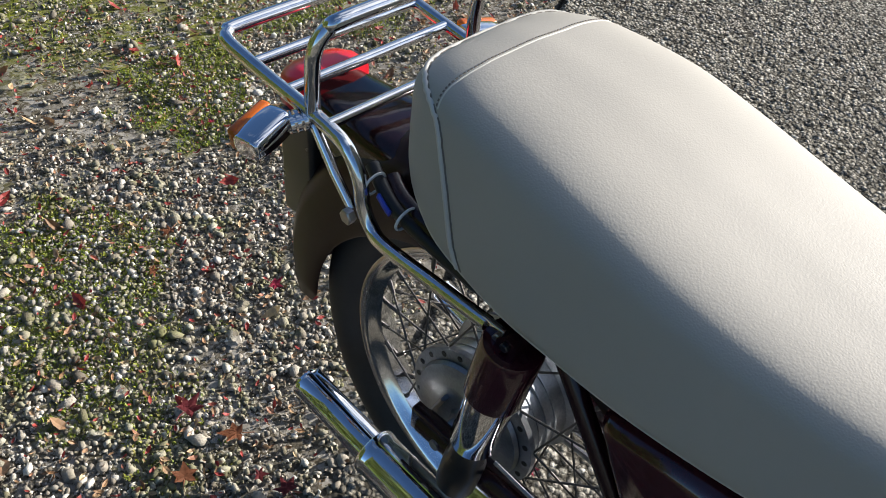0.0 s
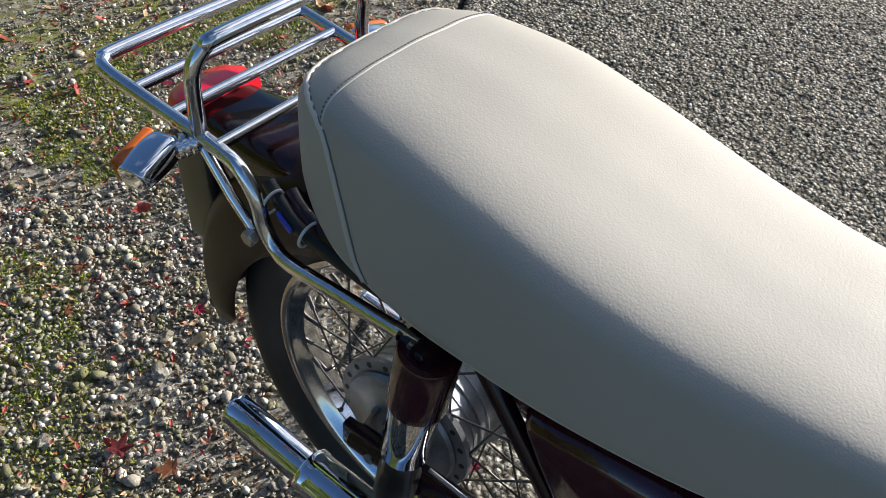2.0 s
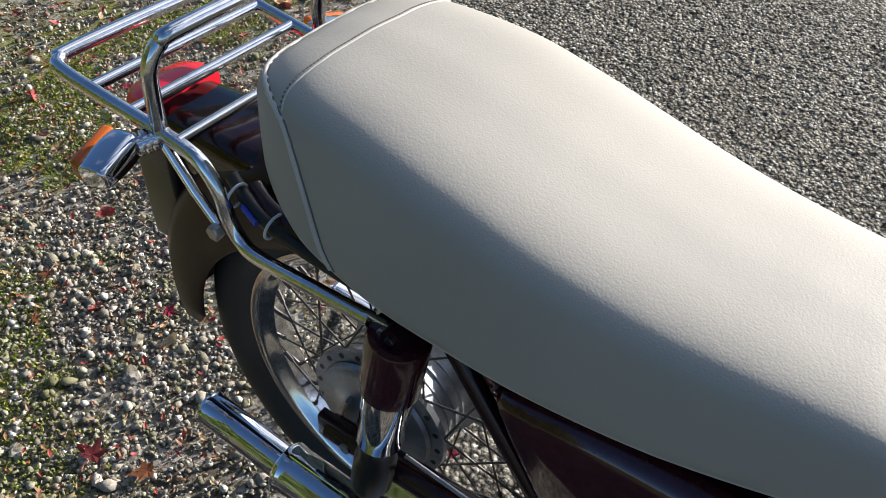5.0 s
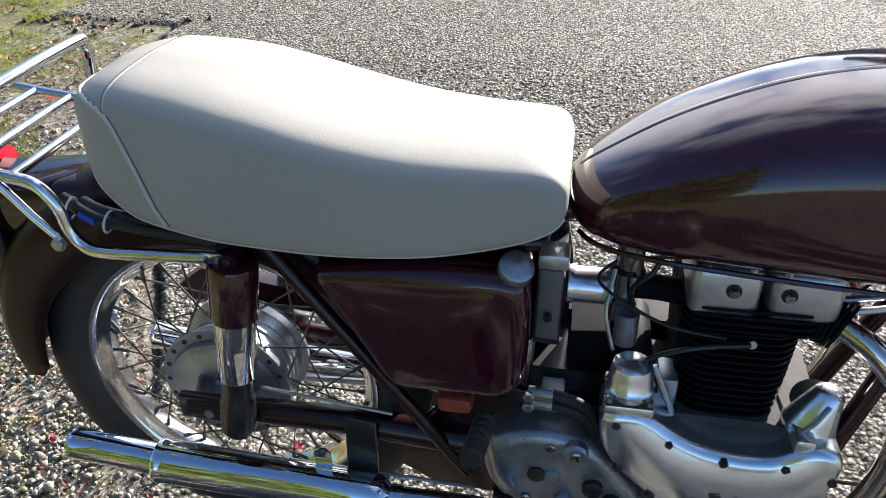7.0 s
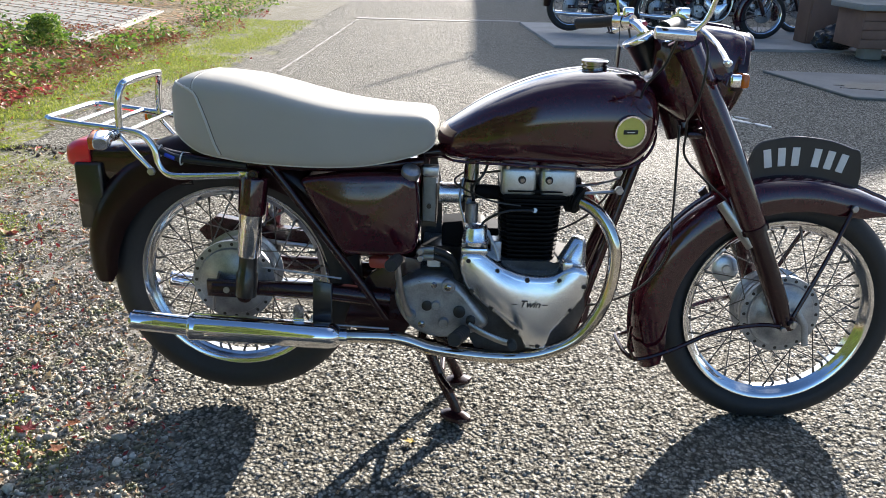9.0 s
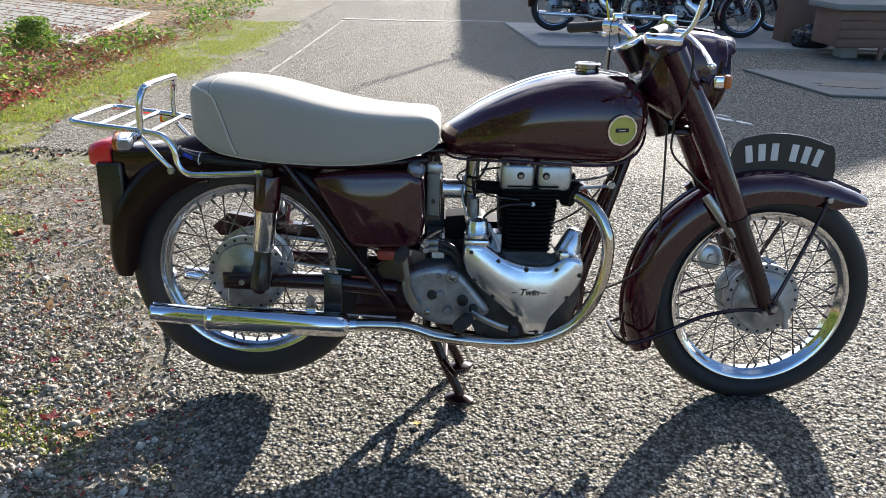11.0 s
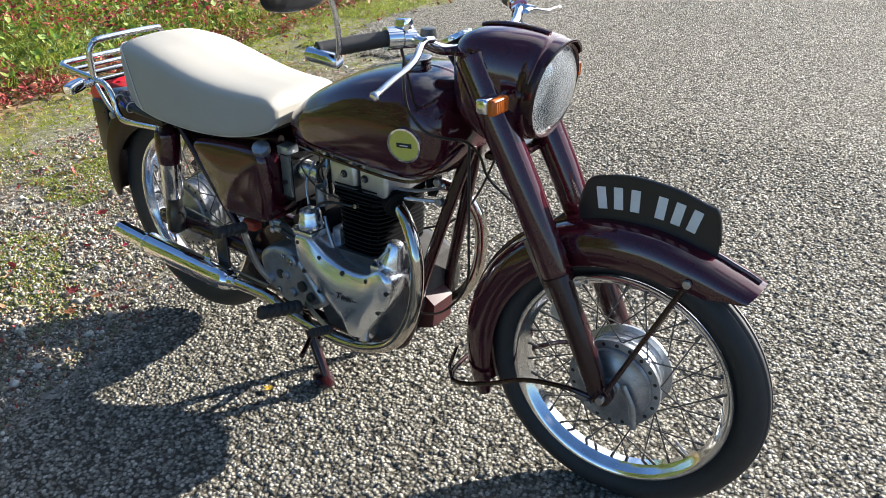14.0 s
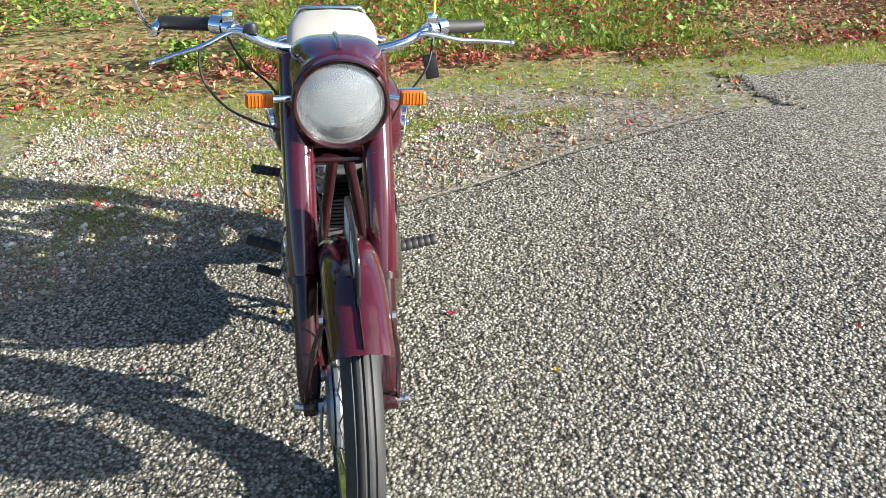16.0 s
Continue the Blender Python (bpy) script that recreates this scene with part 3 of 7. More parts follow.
def litter():
    r = np.random.default_rng(5)
    n = 21000
    x, y = -2.1 - 4.6 * r.random(n) ** 1.1, r.uniform(-5, 12, n)
    keep = lumps(x, y, 0.8, 41) + 0.25 * (y < 0.3) + 0.2 * (x > -3.6) > 0.42 + 0.25 * r.random(n)
    strip = (x < -2.55 - 0.3 * lumps(x, y, 0.5, 45)) & (x > -3.3)
    keep &= ((y > 2.9) & (x < -2.95 - 0.5 * lumps(x, y, 0.6, 48) + 0.25)) | (strip & (y > -0.9)) | ((y < -0.9) & (r.random(n) < 0.45))
    keep &= ~((x < -3.6) & (y > 6.75 - 0.75 * (x + 3.7)))
    x, y = x[keep], y[keep]
    m = 9500
    x7, y7 = -2.95 - 3.2 * r.random(m) ** 1.2, r.uniform(2.8, 8.2, m)
    thick = lumps(x7, y7, 0.4, 46) > 0.22 + 0.3 * (x7 > -2.9)
    x, y = np.concatenate([x, x7[thick]]), np.concatenate([y, y7[thick]])
    m = 1500
    x2, y2 = -3.0 + 2.5 * r.random(m) ** 1.5, r.uniform(-2.2, 6.5, m)
    near = x2 < kerb_x(y2)
    x, y = np.concatenate([x, x2[near]]), np.concatenate([y, y2[near]])
    m = 9000
    x5, y5 = r.uniform(-4.0, -2.4, m), r.uniform(-0.5, 8, m)
    x5 = np.where(y5 < 2.9, -2.6 + (x5 + 2.4) * 0.4, x5 - 0.45)
    heap = lumps(x5, y5, 0.35, 43) * 0.7 + lumps(x5, y5, 0.1, 44) * 0.3 > 0.61
    x, y = np.concatenate([x, x5[heap]]), np.concatenate([y, y5[heap]])
    m = 7500
    x3, y3 = r.uniform(-2.0, 0.2, m), r.uniform(-1.3, 2.2, m)
    bits = x3 < kerb_x(y3)
    big = np.concatenate([r.uniform(0.012, 0.030, len(x)) * np.where((y < 0.4) & (x < -2.3), 1.5, 1.0), r.uniform(0.004, 0.011, bits.sum())])
    x, y = np.concatenate([x, x3[bits]]), np.concatenate([y, y3[bits]])
    n = len(x)
    s = big
    z = 0.003 + 0.10 * np.clip((-2.7 - x) / 1.5, 0, 1) + 0.05 * r.random(n) * (x < -2.5)
    ob = scatter("leaf_litter", LEAF_V, LEAF_F, np.stack([x, y, z], -1), spun(n, 0.42, r), np.stack([s, s * r.uniform(0.7, 1.2, n), s * r.uniform(0.8, 2.2, n)], -1), DRY)
    return tagged(ob, "fallen brown and red autumn leaves", "leaf litter", kind="stuff")


def undergrowth():
    r = np.random.default_rng(6)
    n = 30000
    x, y = -2.9 - 5.6 * r.random(n), r.uniform(-6, 14, n)
    tall = 0.06 + 0.16 * lumps(x, y, 0.9, 51) + 0.10 * np.clip((-3.4 - x) / 2.5, 0, 2)
    keep = (lumps(x, y, 0.55, 52) > 0.40 + 0.20 * (y < -0.7) * (x > -4.2) - 0.15 * (y > -0.6) * (y < 2.9)) & ~((x < -3.5) & (y > 6.75 - 0.75 * (x + 3.7)) & (y < 10.9 - 0.75 * (x + 4.2)))
    x, y, tall = x[keep], y[keep], tall[keep]
    n = len(x)
    s = r.uniform(0.018, 0.042, n)
    z = 0.10 * np.clip((-2.7 - x) / 1.5, 0, 1) + tall * r.random(n) ** 0.7 + 0.01
    ob = scatter("undergrowth", LEAF_V, LEAF_F, np.stack([x, y, z], -1), spun(n, 0.55, r), np.stack([s, s * r.uniform(0.9, 1.4, n), s], -1), IVY)
    return tagged(ob, "low ivy and bramble leaves over the bank", "undergrowth", kind="stuff")


def red_leaves():
    r = np.random.default_rng(15)
    m = 9000
    x, y = -2.75 - 3.6 * r.random(m) ** 1.3, r.uniform(-0.9, 4.4, m)
    keep = lumps(x, y, 0.42, 81) * 0.65 + lumps(x, y, 0.12, 82) * 0.35 > 0.56 - 0.10 * (y > 0.4)
    x, y = x[keep], y[keep]
    n = len(x)
    s = r.uniform(0.016, 0.034, n)
    z = 0.10 * np.clip((-2.7 - x) / 1.5, 0, 1) + 0.012 + (0.05 + 0.17 * np.clip((-3.0 - x) / 1.2, 0, 1)) * r.random(n)
    ob = scatter("red_leaves", LEAF_V, LEAF_F, np.stack([x, y, z], -1), spun(n, 0.5, r), np.stack([s, s * r.uniform(0.8, 1.3, n), s * 1.5], -1), RED_LEAF)
    return tagged(ob, "crimson and rust fallen leaves caught on the ivy", "leaves", kind="stuff")


def grass():
    r = np.random.default_rng(8)
    n = 76000
    x, y = np.concatenate([-1.0 - 2.2 * r.random(n // 2) ** 0.8, -2.7 - 3.3 * r.random(n // 2)]), r.uniform(-2.6, 9, n)
    lush = (x < -2.95) & (y > -0.6) & (y < 2.9)
    keep = (lumps(x, y, 0.5, 5) * 0.9 + 0.35 * lumps(x, y, 0.12, 61) > 0.62 - 0.22 * (x < -1.9)) & (x < kerb_x(y) - 0.25)
    keep &= ~((x < -2.7) & ~lush & (r.random(n) < 0.75)) & ~((x < -3.5) & (y > 6.75 - 0.75 * (x + 3.7)))
    x, y, lush = x[keep], y[keep], lush[keep]
    m = 120000
    x4, y4 = r.uniform(-1.6, 0.1, m), r.uniform(-1.2, 2.0, m)
    spot = (lumps(x4, y4, 0.33, 12) * 0.7 + lumps(x4, y4, 0.09, 13) * 0.3 > 0.50) & (x4 < kerb_x(y4) - 0.25 - 0.4 * r.random(m))
    x, y, lush = np.concatenate([x, x4[spot]]), np.concatenate([y, y4[spot]]), np.concatenate([lush, np.zeros(spot.sum(), bool)])
    m = 36000
    x6, y6 = -3.0 - 2.4 * r.random(m) ** 1.2, r.uniform(-0.7, 3.0, m)
    tuft = lumps(x6, y6, 0.25, 63) > 0.38
    x, y, lush = np.concatenate([x, x6[tuft]]), np.concatenate([y, y6[tuft]]), np.concatenate([lush, np.ones(tuft.sum(), bool)])
    m = 90000
    x8, y8 = r.uniform(-3.5, -1.7, m), 2.2 + 8.6 * r.random(m) ** 1.5
    band = (lumps(x8, y8, 0.4, 64) * 0.6 + lumps(x8, y8, 0.1, 65) * 0.4 > 0.36 + 0.25 * np.clip((-2.9 - x8) / 0.5, 0, 1)) & (x8 < kerb_x(y8) - 0.04 - 0.25 * r.random(m)) & ((y8 > 2.4 + 1.1 * lumps(x8, y8, 0.22, 66)) | (x8 < -2.4 - 0.5 * lumps(x8, y8, 0.2, 67)))
    x, y, lush = np.concatenate([x, x8[band]]), np.concatenate([y, y8[band]]), np.concatenate([lush, np.zeros(band.sum(), bool)])
    n = len(x)
    h = np.where(lush, r.uniform(0.04, 0.13, n), np.where(x > -1.7, r.uniform(0.004, 0.011, n), r.uniform(0.008, 0.028, n)))
    w = np.where(lush, 0.0030, 0.0022)
    z = -0.006 + 0.10 * np.clip((-2.7 - x) / 1.5, 0, 1)
    v = [(-1, 0, 0), (1, 0, 0), (0.75, 0.12, 0.55), (-0.75, 0.12, 0.55), (0, 0.42, 1.0)]
    f = [(0, 1, 2), (0, 2, 3), (3, 2, 4)]
    ob = scatter("grass", v, f, np.stack([x, y, z], -1), spun(n, 0.55, r), np.stack([w, h, h], -1), BLADE)
    return tagged(ob, "short mossy grass and tufts along the verge", "grass", kind="stuff")


def hedge():
    r = np.random.default_rng(9)
    n = 8000
    x, y, z0 = -7.4 - 2.2 * r.random(n), r.uniform(-9, 16, n), r.random(n)
    z = (0.1 + 2.9 * z0) * (0.7 + 0.5 * lumps(y, 3 * z0, 1.1, 71))
    x = x + 0.9 * (lumps(y, z, 0.8, 72) - 0.5)
    s = r.uniform(0.05, 0.12, n)
    ob = scatter("hedge", LEAF_V, LEAF_F, np.stack([x, y, z], -1), spun(n, 1.3, r), np.stack([s, s * 1.3, s], -1), IVY)
    return tagged(ob, "dense green hedge behind the bank", "hedge", kind="stuff")


def tree_row():
    """A sunlit belt of trees along the far side of the lawn."""
    r = np.random.default_rng(10)
    n = 18000
    x, y, z0 = r.uniform(-16, -0.9, n), -6.2 - 2.2 * r.random(n), r.random(n)
    top = (5.2 + 3.0 * lumps(x, y * 0, 1.8, 73)) * np.clip((-0.5 - x) / 1.6, 0.3, 1) + 0.7 * lumps(x, y * 0, 0.5, 74)
    z = 0.1 + z0 * top
    y = y + 1.2 * (lumps(x, z, 0.9, 75) - 0.5)
    s = r.uniform(0.11, 0.26, n)
    ob = scatter("tree_belt", LEAF_V, LEAF_F, np.stack([x, y, z], -1), spun(n, 1.3, r), np.stack([s, s * 1.3, s], -1), TREES)
    return tagged(ob, "sunlit green tree belt beyond the lawn", "trees", kind="stuff")


litter()
undergrowth()
red_leaves()
grass()
hedge()
tree_row()


def plain(name, lo, hi, mat, label, category, bevel=0.01):
    ob = part(name, box(lo, hi, bevel), mat)
    return tagged(ob, label, category, kind="structure")


def concrete(name, base):
    s = Shader(name, base, 0.85)
    co = s.world_co()
    s.set("Base Color", s.mix(s.ramp(s.noise(2.2, 6, 0.65, co), (0.35, 0.0), (0.7, 0.6)), base, tuple(c * 0.55 for c in base)))
    s.bump(s.noise(60, 5, 0.6, co), 0.4, 0.003)
    return s.mat


CONCRETE = concrete("concrete", (0.34, 0.33, 0.31))
RENDERED = concrete("rendered_wall", (0.22, 0.20, 0.19))
BOARD = concrete("weathered_board", (0.26, 0.25, 0.225))
BROWN = concrete("brown_board", (0.23, 0.13, 0.09))
ROOF = concrete("roof_slate", (0.10, 0.10, 0.105))

# low workshop wall beside the apron
plain("wall_south", (5.75, 11.0, -0.1), (14, 11.3, 2.45), RENDERED, "grey-brown rendered workshop wall", "wall")

# gabled block out of view, added to cast the shade over the yard
EAVE, GABLE, RIDGE = (5.70, 4.03), 18.0, (9.5, 5.52)


def workshop():
    house = new("workshop")
    tagged(house, "unseen gabled workshop block added to cast the yard's shade", "building")
    far = 2 * RIDGE[0] - EAVE[0]
    ends = [(EAVE[0] + 0.15, -0.1), (far - 0.15, -0.1), (far - 0.15, EAVE[1] - 0.02), (RIDGE[0], RIDGE[1] - 0.08), (EAVE[0] + 0.15, EAVE[1] - 0.02)]
    for y in (GABLE + 0.15, 29.7):
        part("gable_wall", slab(ends, y, y + 0.3, 0.005), RENDERED, house)
    for x in (EAVE[0] + 0.15, far - 0.45):
        part("side_wall", box((x, GABLE + 0.45, -0.1), (x + 0.3, 29.7, EAVE[1] - 0.1), 0.005), RENDERED, house)
    for x, sgn in ((EAVE[0], -1), (far, 1)):
        run = [(x, EAVE[1] - 0.05), (RIDGE[0], RIDGE[1] - 0.05), (RIDGE[0], RIDGE[1] + 0.05), (x, EAVE[1] + 0.05)]
        part("roof_slope", slab(run, GABLE, 30.0, 0.004), ROOF, house, "unseen roof slope that shapes the shade's edge")
    return house


workshop()
# unseen pole, added only for its thin shadow on the tarmac
aerial = part("roof_aerial", rod((5.78, 18.85, 4.0), (5.78, 18.85, 4.92), 0.03), STEEL)
tagged(aerial, "unseen thin pole added to cast a narrow shadow", "aerial pole")


def flat_slab(name, outline, z0, z1, mat, label, category):
    b = bmesh.new()
    add_rings(b, [[Vector((x, y, z)) for x, y in outline] for z in (z0, z1)])
    return tagged(part(name, b, mat, smooth=False), label, category, kind="structure")


flat_slab("pavement", [(1.40, 10.4), (1.62, 8.04), (5.0, 8.18), (14, 8.4), (14, 11.0), (1.35, 11.0)], -0.05, 0.03, CONCRETE, "worn concrete apron in front of the workshop", "pavement")
WORN_STRIP = concrete("worn_pale_strip", (0.29, 0.275, 0.245))
for x0, x1, y in ((-1.28, -0.42, 11.30), (-0.40, 0.55, 11.22), (0.57, 1.36, 11.34)):
    flat_slab("drain_channel", [(x0, y), (x1, y - 0.03), (x1 + 0.02, y + 0.16), (x0 + 0.02, y + 0.20)], -0.05, 0.004, WORN_STRIP, "pale concrete drain strip across the tarmac", "drain")
for k in range(9):
    y0 = 5.7 + 0.62 * k
    flat_slab("tarmac_joint", [(-1.252 + 0.006 * (k % 3), y0), (-1.228, y0), (-1.230 + 0.006 * (k % 2), y0 + 0.58), (-1.250, y0 + 0.58)], -0.05, 0.003, WORN_STRIP, "pale joint line in the tarmac", "joint")


# ---- the motorcycle ----
from mathutils.bvhtree import BVHTree
# Its own axes: x ahead, y to its left, z up, the rear wheel's axle near x = 0.
REAR, FRONT = Vector((0.008, 0, 0.357)), Vector((1.427, 0, 0.307))
HEAD = Vector((1.07, 0, 0.90))
STEER = Matrix.Translation(HEAD + Vector((0, -0.005, 0))) @ Matrix.Rotation(radians(3.2), 4, Vector((-0.42, 0, 0.907))) @ Matrix.Translation(-HEAD)

bike = new("motorcycle")
tagged(bike, "maroon classic twin-cylinder motorcycle with cream seat on its stand", "motorcycle")
bike.location, bike.rotation_euler = (0, -0.03, 0), (radians(-2.5), 0, 0)


def tyre_profile(radius, width, grooves):
    pts = []
    h = width * 0.92
    for k in range(41):
        a = -2.15 + 4.30 * k / 40
        y = width / 2 * math.sin(a) * (1.0 if abs(a) < math.pi / 2 else 1.0)
        r = radius - h / 2 + h / 2 * math.cos(a)
        if grooves and abs(y) < width * 0.36 and math.cos(a) > 0:
            r -= 0.0035 if (k % 4) < 1 else 0.0
        pts.append((r, y))
    inner = radius - h
    pts += [(inner, width * 0.26), (inner, -width * 0.26)]
    return pts


def ring_lathe(profile, seg):
    """Turned ring with a closed section."""
    b = bmesh.new()
    rings = []
    for j in range(seg):
        a = 2 * math.pi * j / seg
        rings.append([Vector((r * math.cos(a), y, r * math.sin(a))) for r, y in profile])
    add_rings(b, rings, closed=True)
    return b


def spoke_mesh(side, lean, rim_r, hub_r, hub_y):
    """One spoke from the hub's flange to the rim, at the top of the wheel."""
    a = Vector((hub_r * math.sin(lean), side * hub_y, hub_r * math.cos(lean)))
    c = Vector((0, side * 0.006, rim_r))
    b = rod(a, c, 0.0017, 6)
    d = (c - a).normalized()
    rod(c - d * 0.020, c, 0.0034, 6, bm=b)
    me = bpy.data.meshes.new("spoke")
    b.to_mesh(me)
    b.free()
    me.materials.append(SPOKE)
    return me


def wheel(name, axle, m, radius, width, grooves, hub_r, hub_half):
    rim_out = 0.250
    prof = [(rim_out, 0.029), (rim_out - 0.002, 0.032), (rim_out - 0.009, 0.031), (rim_out - 0.015, 0.026), (rim_out - 0.020, 0.018), (rim_out - 0.0275, 0.011),
            (rim_out - 0.0285, -0.011), (rim_out - 0.020, -0.018), (rim_out - 0.015, -0.026), (rim_out - 0.009, -0.031), (rim_out - 0.002, -0.032), (rim_out, -0.029),
            (rim_out - 0.008, -0.022), (rim_out - 0.016, -0.009), (rim_out - 0.016, 0.009), (rim_out - 0.008, 0.022)]
    w = part(name, ring_lathe(prof, 96), RACK, bike, "chromed wire-spoked wheel rim")
    w.matrix_basis = m @ Matrix.Translation(axle)
    part("tyre", ring_lathe(tyre_profile(radius, width, grooves), 120), TYRE, w, "black ribbed rubber tyre")
    hh = hub_half
    hub = lathe([(0.0, -hh), (0.020, -hh), (hub_r - 0.012, -hh + 0.004), (hub_r + 0.010, -hh + 0.006), (hub_r + 0.011, -hh + 0.014), (hub_r, -hh + 0.018),
                 (hub_r - 0.004, -0.008), (hub_r - 0.004, 0.008), (hub_r, hh - 0.018), (hub_r + 0.011, hh - 0.014), (hub_r + 0.010, hh - 0.006), (hub_r - 0.012, hh - 0.004), (0.020, hh), (0.0, hh)][1:-1], 64)
    part("hub", hub, CAST, w, "cast alloy full-width brake hub")
    for k in range(3):
        fin = lathe([(hub_r - 0.006, -0.020 + 0.017 * k), (hub_r - 0.001, -0.019 + 0.017 * k), (hub_r - 0.001, -0.016 + 0.017 * k), (hub_r - 0.006, -0.015 + 0.017 * k)], 64)
        part("hub_rib", fin, CAST, w)
    plate = lathe([(0.001, -0.012), (0.018, -0.012), (0.022, -0.006), (hub_r * 0.62, -0.005), (hub_r * 0.68, -0.001), (hub_r * 0.90, 0.000), (hub_r * 0.93, 0.006), (0.001, 0.006)], 64)
    pl = part("brake_plate", moved(plate, Matrix.Translation((0, -hh - 0.004, 0))), CAST, w, "smooth grey alloy brake plate")
    for k in range(20):
        a = 2 * math.pi * k / 20
        spot = Vector(((hub_r + 0.001) * math.cos(a), -hh + 0.0055, (hub_r + 0.001) * math.sin(a)))
        if k == 0:
            hole = part("flange_hole", lathe([(0.0045, -0.001), (0.0045, 0.002)], 8), INK, w)
        else:
            hole = new("flange_hole", hole.data)
            hole.parent = w
        hole.location = spot
    part("axle_nut", bolt((0, -hh - 0.018, 0), 0.015, 0.014), STEEL, w)
    rod_ = rod((0, -0.12, 0), (0, 0.12, 0), 0.008)
    part("axle", rod_, STEEL, w)
    kinds = [spoke_mesh(s, l, rim_out - 0.026, hub_r + 0.004, hh - 0.009) for s in (-1, 1) for l in (-0.62, 0.62)]
    for k in range(40):
        sp = new("spoke", kinds[k % 4])
        sp.parent = w
        sp.matrix_basis = Matrix.Rotation(2 * math.pi * k / 40, 4, "Y")
    valve = rod((0, 0, rim_out - 0.03), (0, 0, rim_out - 0.065), 0.0032, 8)
    part("valve", moved(valve, Matrix.Rotation(2.3, 4, "Y")), STEEL, w)
    return w, pl


front_wheel, front_plate = wheel("front_wheel", FRONT, STEER, 0.314, 0.074, True, 0.093, 0.046)
rear_wheel = wheel("rear_wheel", REAR, Matrix(), 0.331, 0.096, True, 0.098, 0.055)[0]
part("brake_arm", tube([(0.03, -0.066, 0.02), (0.055, -0.070, -0.02), (0.062, -0.070, -0.075)], 0.007, 8, flat=(0.5, 1.2)), CAST, front_wheel)
part("cable_lug", moved(lathe([(0.012, -0.01), (0.014, 0.0), (0.012, 0.01)], 16), Matrix.Translation((-0.045, -0.064, 0.045))), CAST, front_wheel)
part("brake_arm", tube([(-0.03, -0.070, 0.03), (-0.045, -0.074, -0.01), (-0.05, -0.074, -0.07)], 0.007, 8, flat=(0.5, 1.2)), STEEL, rear_wheel)
# chain wheel and brake drum on the far side
sprocket = lathe([(0.02, 0.060), (0.088, 0.060), (0.092, 0.064), (0.088, 0.068), (0.02, 0.068)], 60)
part("sprocket", sprocket, STEEL, rear_wheel)


# mudguards: a section swept round the wheel
def guard(centre, turns, halves, depths, radii, mat, name, label, seg=15, thick=0.0022):
    b = bmesh.new()
    rings = []
    for a, w, d, r in zip(turns, halves, depths, radii):
        out, inn = [], []
        for k in range(seg):
            u = -1 + 2 * k / (seg - 1)
            yy = w * math.copysign(min(1.0, abs(u) * 1.45) ** 0.9, u) if abs(u) < 0.69 else math.copysign(w, u)
            drop = 0.45 * w * (min(1, abs(u) / 0.69)) ** 2.6 if abs(u) < 0.69 else 0.45 * w + (d - 0.45 * w) * (abs(u) - 0.69) / 0.31
            out.append((yy, r - drop))
            inn.append((yy * (1 - thick / w), r - drop - thick))
        ring = out + inn[::-1]
        rings.append([centre + Vector((rr * math.cos(a), yy, rr * math.sin(a))) for yy, rr in ring])
    add_rings(b, rings)
    return part(name, b, mat, bike, label, angle=50)


def spread(keys, n):
    """Rows (degrees, half width, depth, radius) filled in to n."""
    k = np.array(keys, float)
    t, s = np.linspace(0, 1, n), np.linspace(0, 1, len(k))
    return [np.interp(t, s, k[:, i]) for i in range(4)]


FGK = [(205, 0.050, 0.050, 0.383), (196, 0.056, 0.075, 0.382), (180, 0.058, 0.085, 0.379), (150, 0.060, 0.088, 0.374), (120, 0.060, 0.085, 0.366), (90, 0.060, 0.080, 0.360), (70, 0.060, 0.075, 0.362), (58, 0.058, 0.062, 0.372), (50, 0.056, 0.034, 0.385), (48.5, 0.054, 0.028, 0.388)]
deg, hw, dp, rd = spread(FGK, 60)
fg = guard(FRONT, np.radians(deg), hw, dp, rd, MAROON, "front_mudguard", "deep valanced maroon front mudguard")
fg.matrix_basis = STEER
RGK = [(181, 0.074, 0.060, 0.374), (176, 0.078, 0.085, 0.382), (165, 0.080, 0.098, 0.394), (150, 0.082, 0.110, 0.405), (130, 0.082, 0.118, 0.408), (110, 0.082, 0.112, 0.398), (90, 0.080, 0.100, 0.385), (65, 0.076, 0.085, 0.368), (40, 0.07, 0.070, 0.362), (15, 0.065, 0.05, 0.36)]
deg, hw, dp, rd = spread(RGK, 60)
guard(REAR, np.radians(deg), hw, dp, rd, DUSTY, "rear_mudguard", "deep valanced maroon rear mudguard")
# beads and centre stripe of the front guard
bead = tube([FRONT + Vector((r * math.cos(a), 0, r * math.sin(a))) for a, r in zip(np.radians(np.linspace(200, 50, 50)), np.interp(np.linspace(200, 50, 50), [50, 58, 70, 90, 120, 150, 180, 200], [0.386, 0.373, 0.363, 0.361, 0.367, 0.375, 0.380, 0.384]))], 0.004, 6, flat=(1.6, 0.5))
part("centre_rib", bead, MAROON, fg)

# front number plate, curved over the guard
def curved_plate():
    b = bmesh.new()
    top = spline([(1.305, 0, 0.680), (1.322, 0, 0.735), (1.36, 0, 0.752), (1.42, 0, 0.760), (1.50, 0, 0.752), (1.56, 0, 0.733), (1.582, 0, 0.722), (1.592, 0, 0.660)], 5)
    low = [Vector((x, 0, FRONT.z + math.sqrt(max(0.0, 0.356 ** 2 - (x - FRONT.x) ** 2)))) for x in np.linspace(1.592, 1.305, 24)]
    ring = [Vector((v.x, 0, v.z)) for v in top + low]
    add_rings(b, [[v + Vector((0, y, 0)) for v in ring] for y in (-0.003, 0.003)])
    return b, top


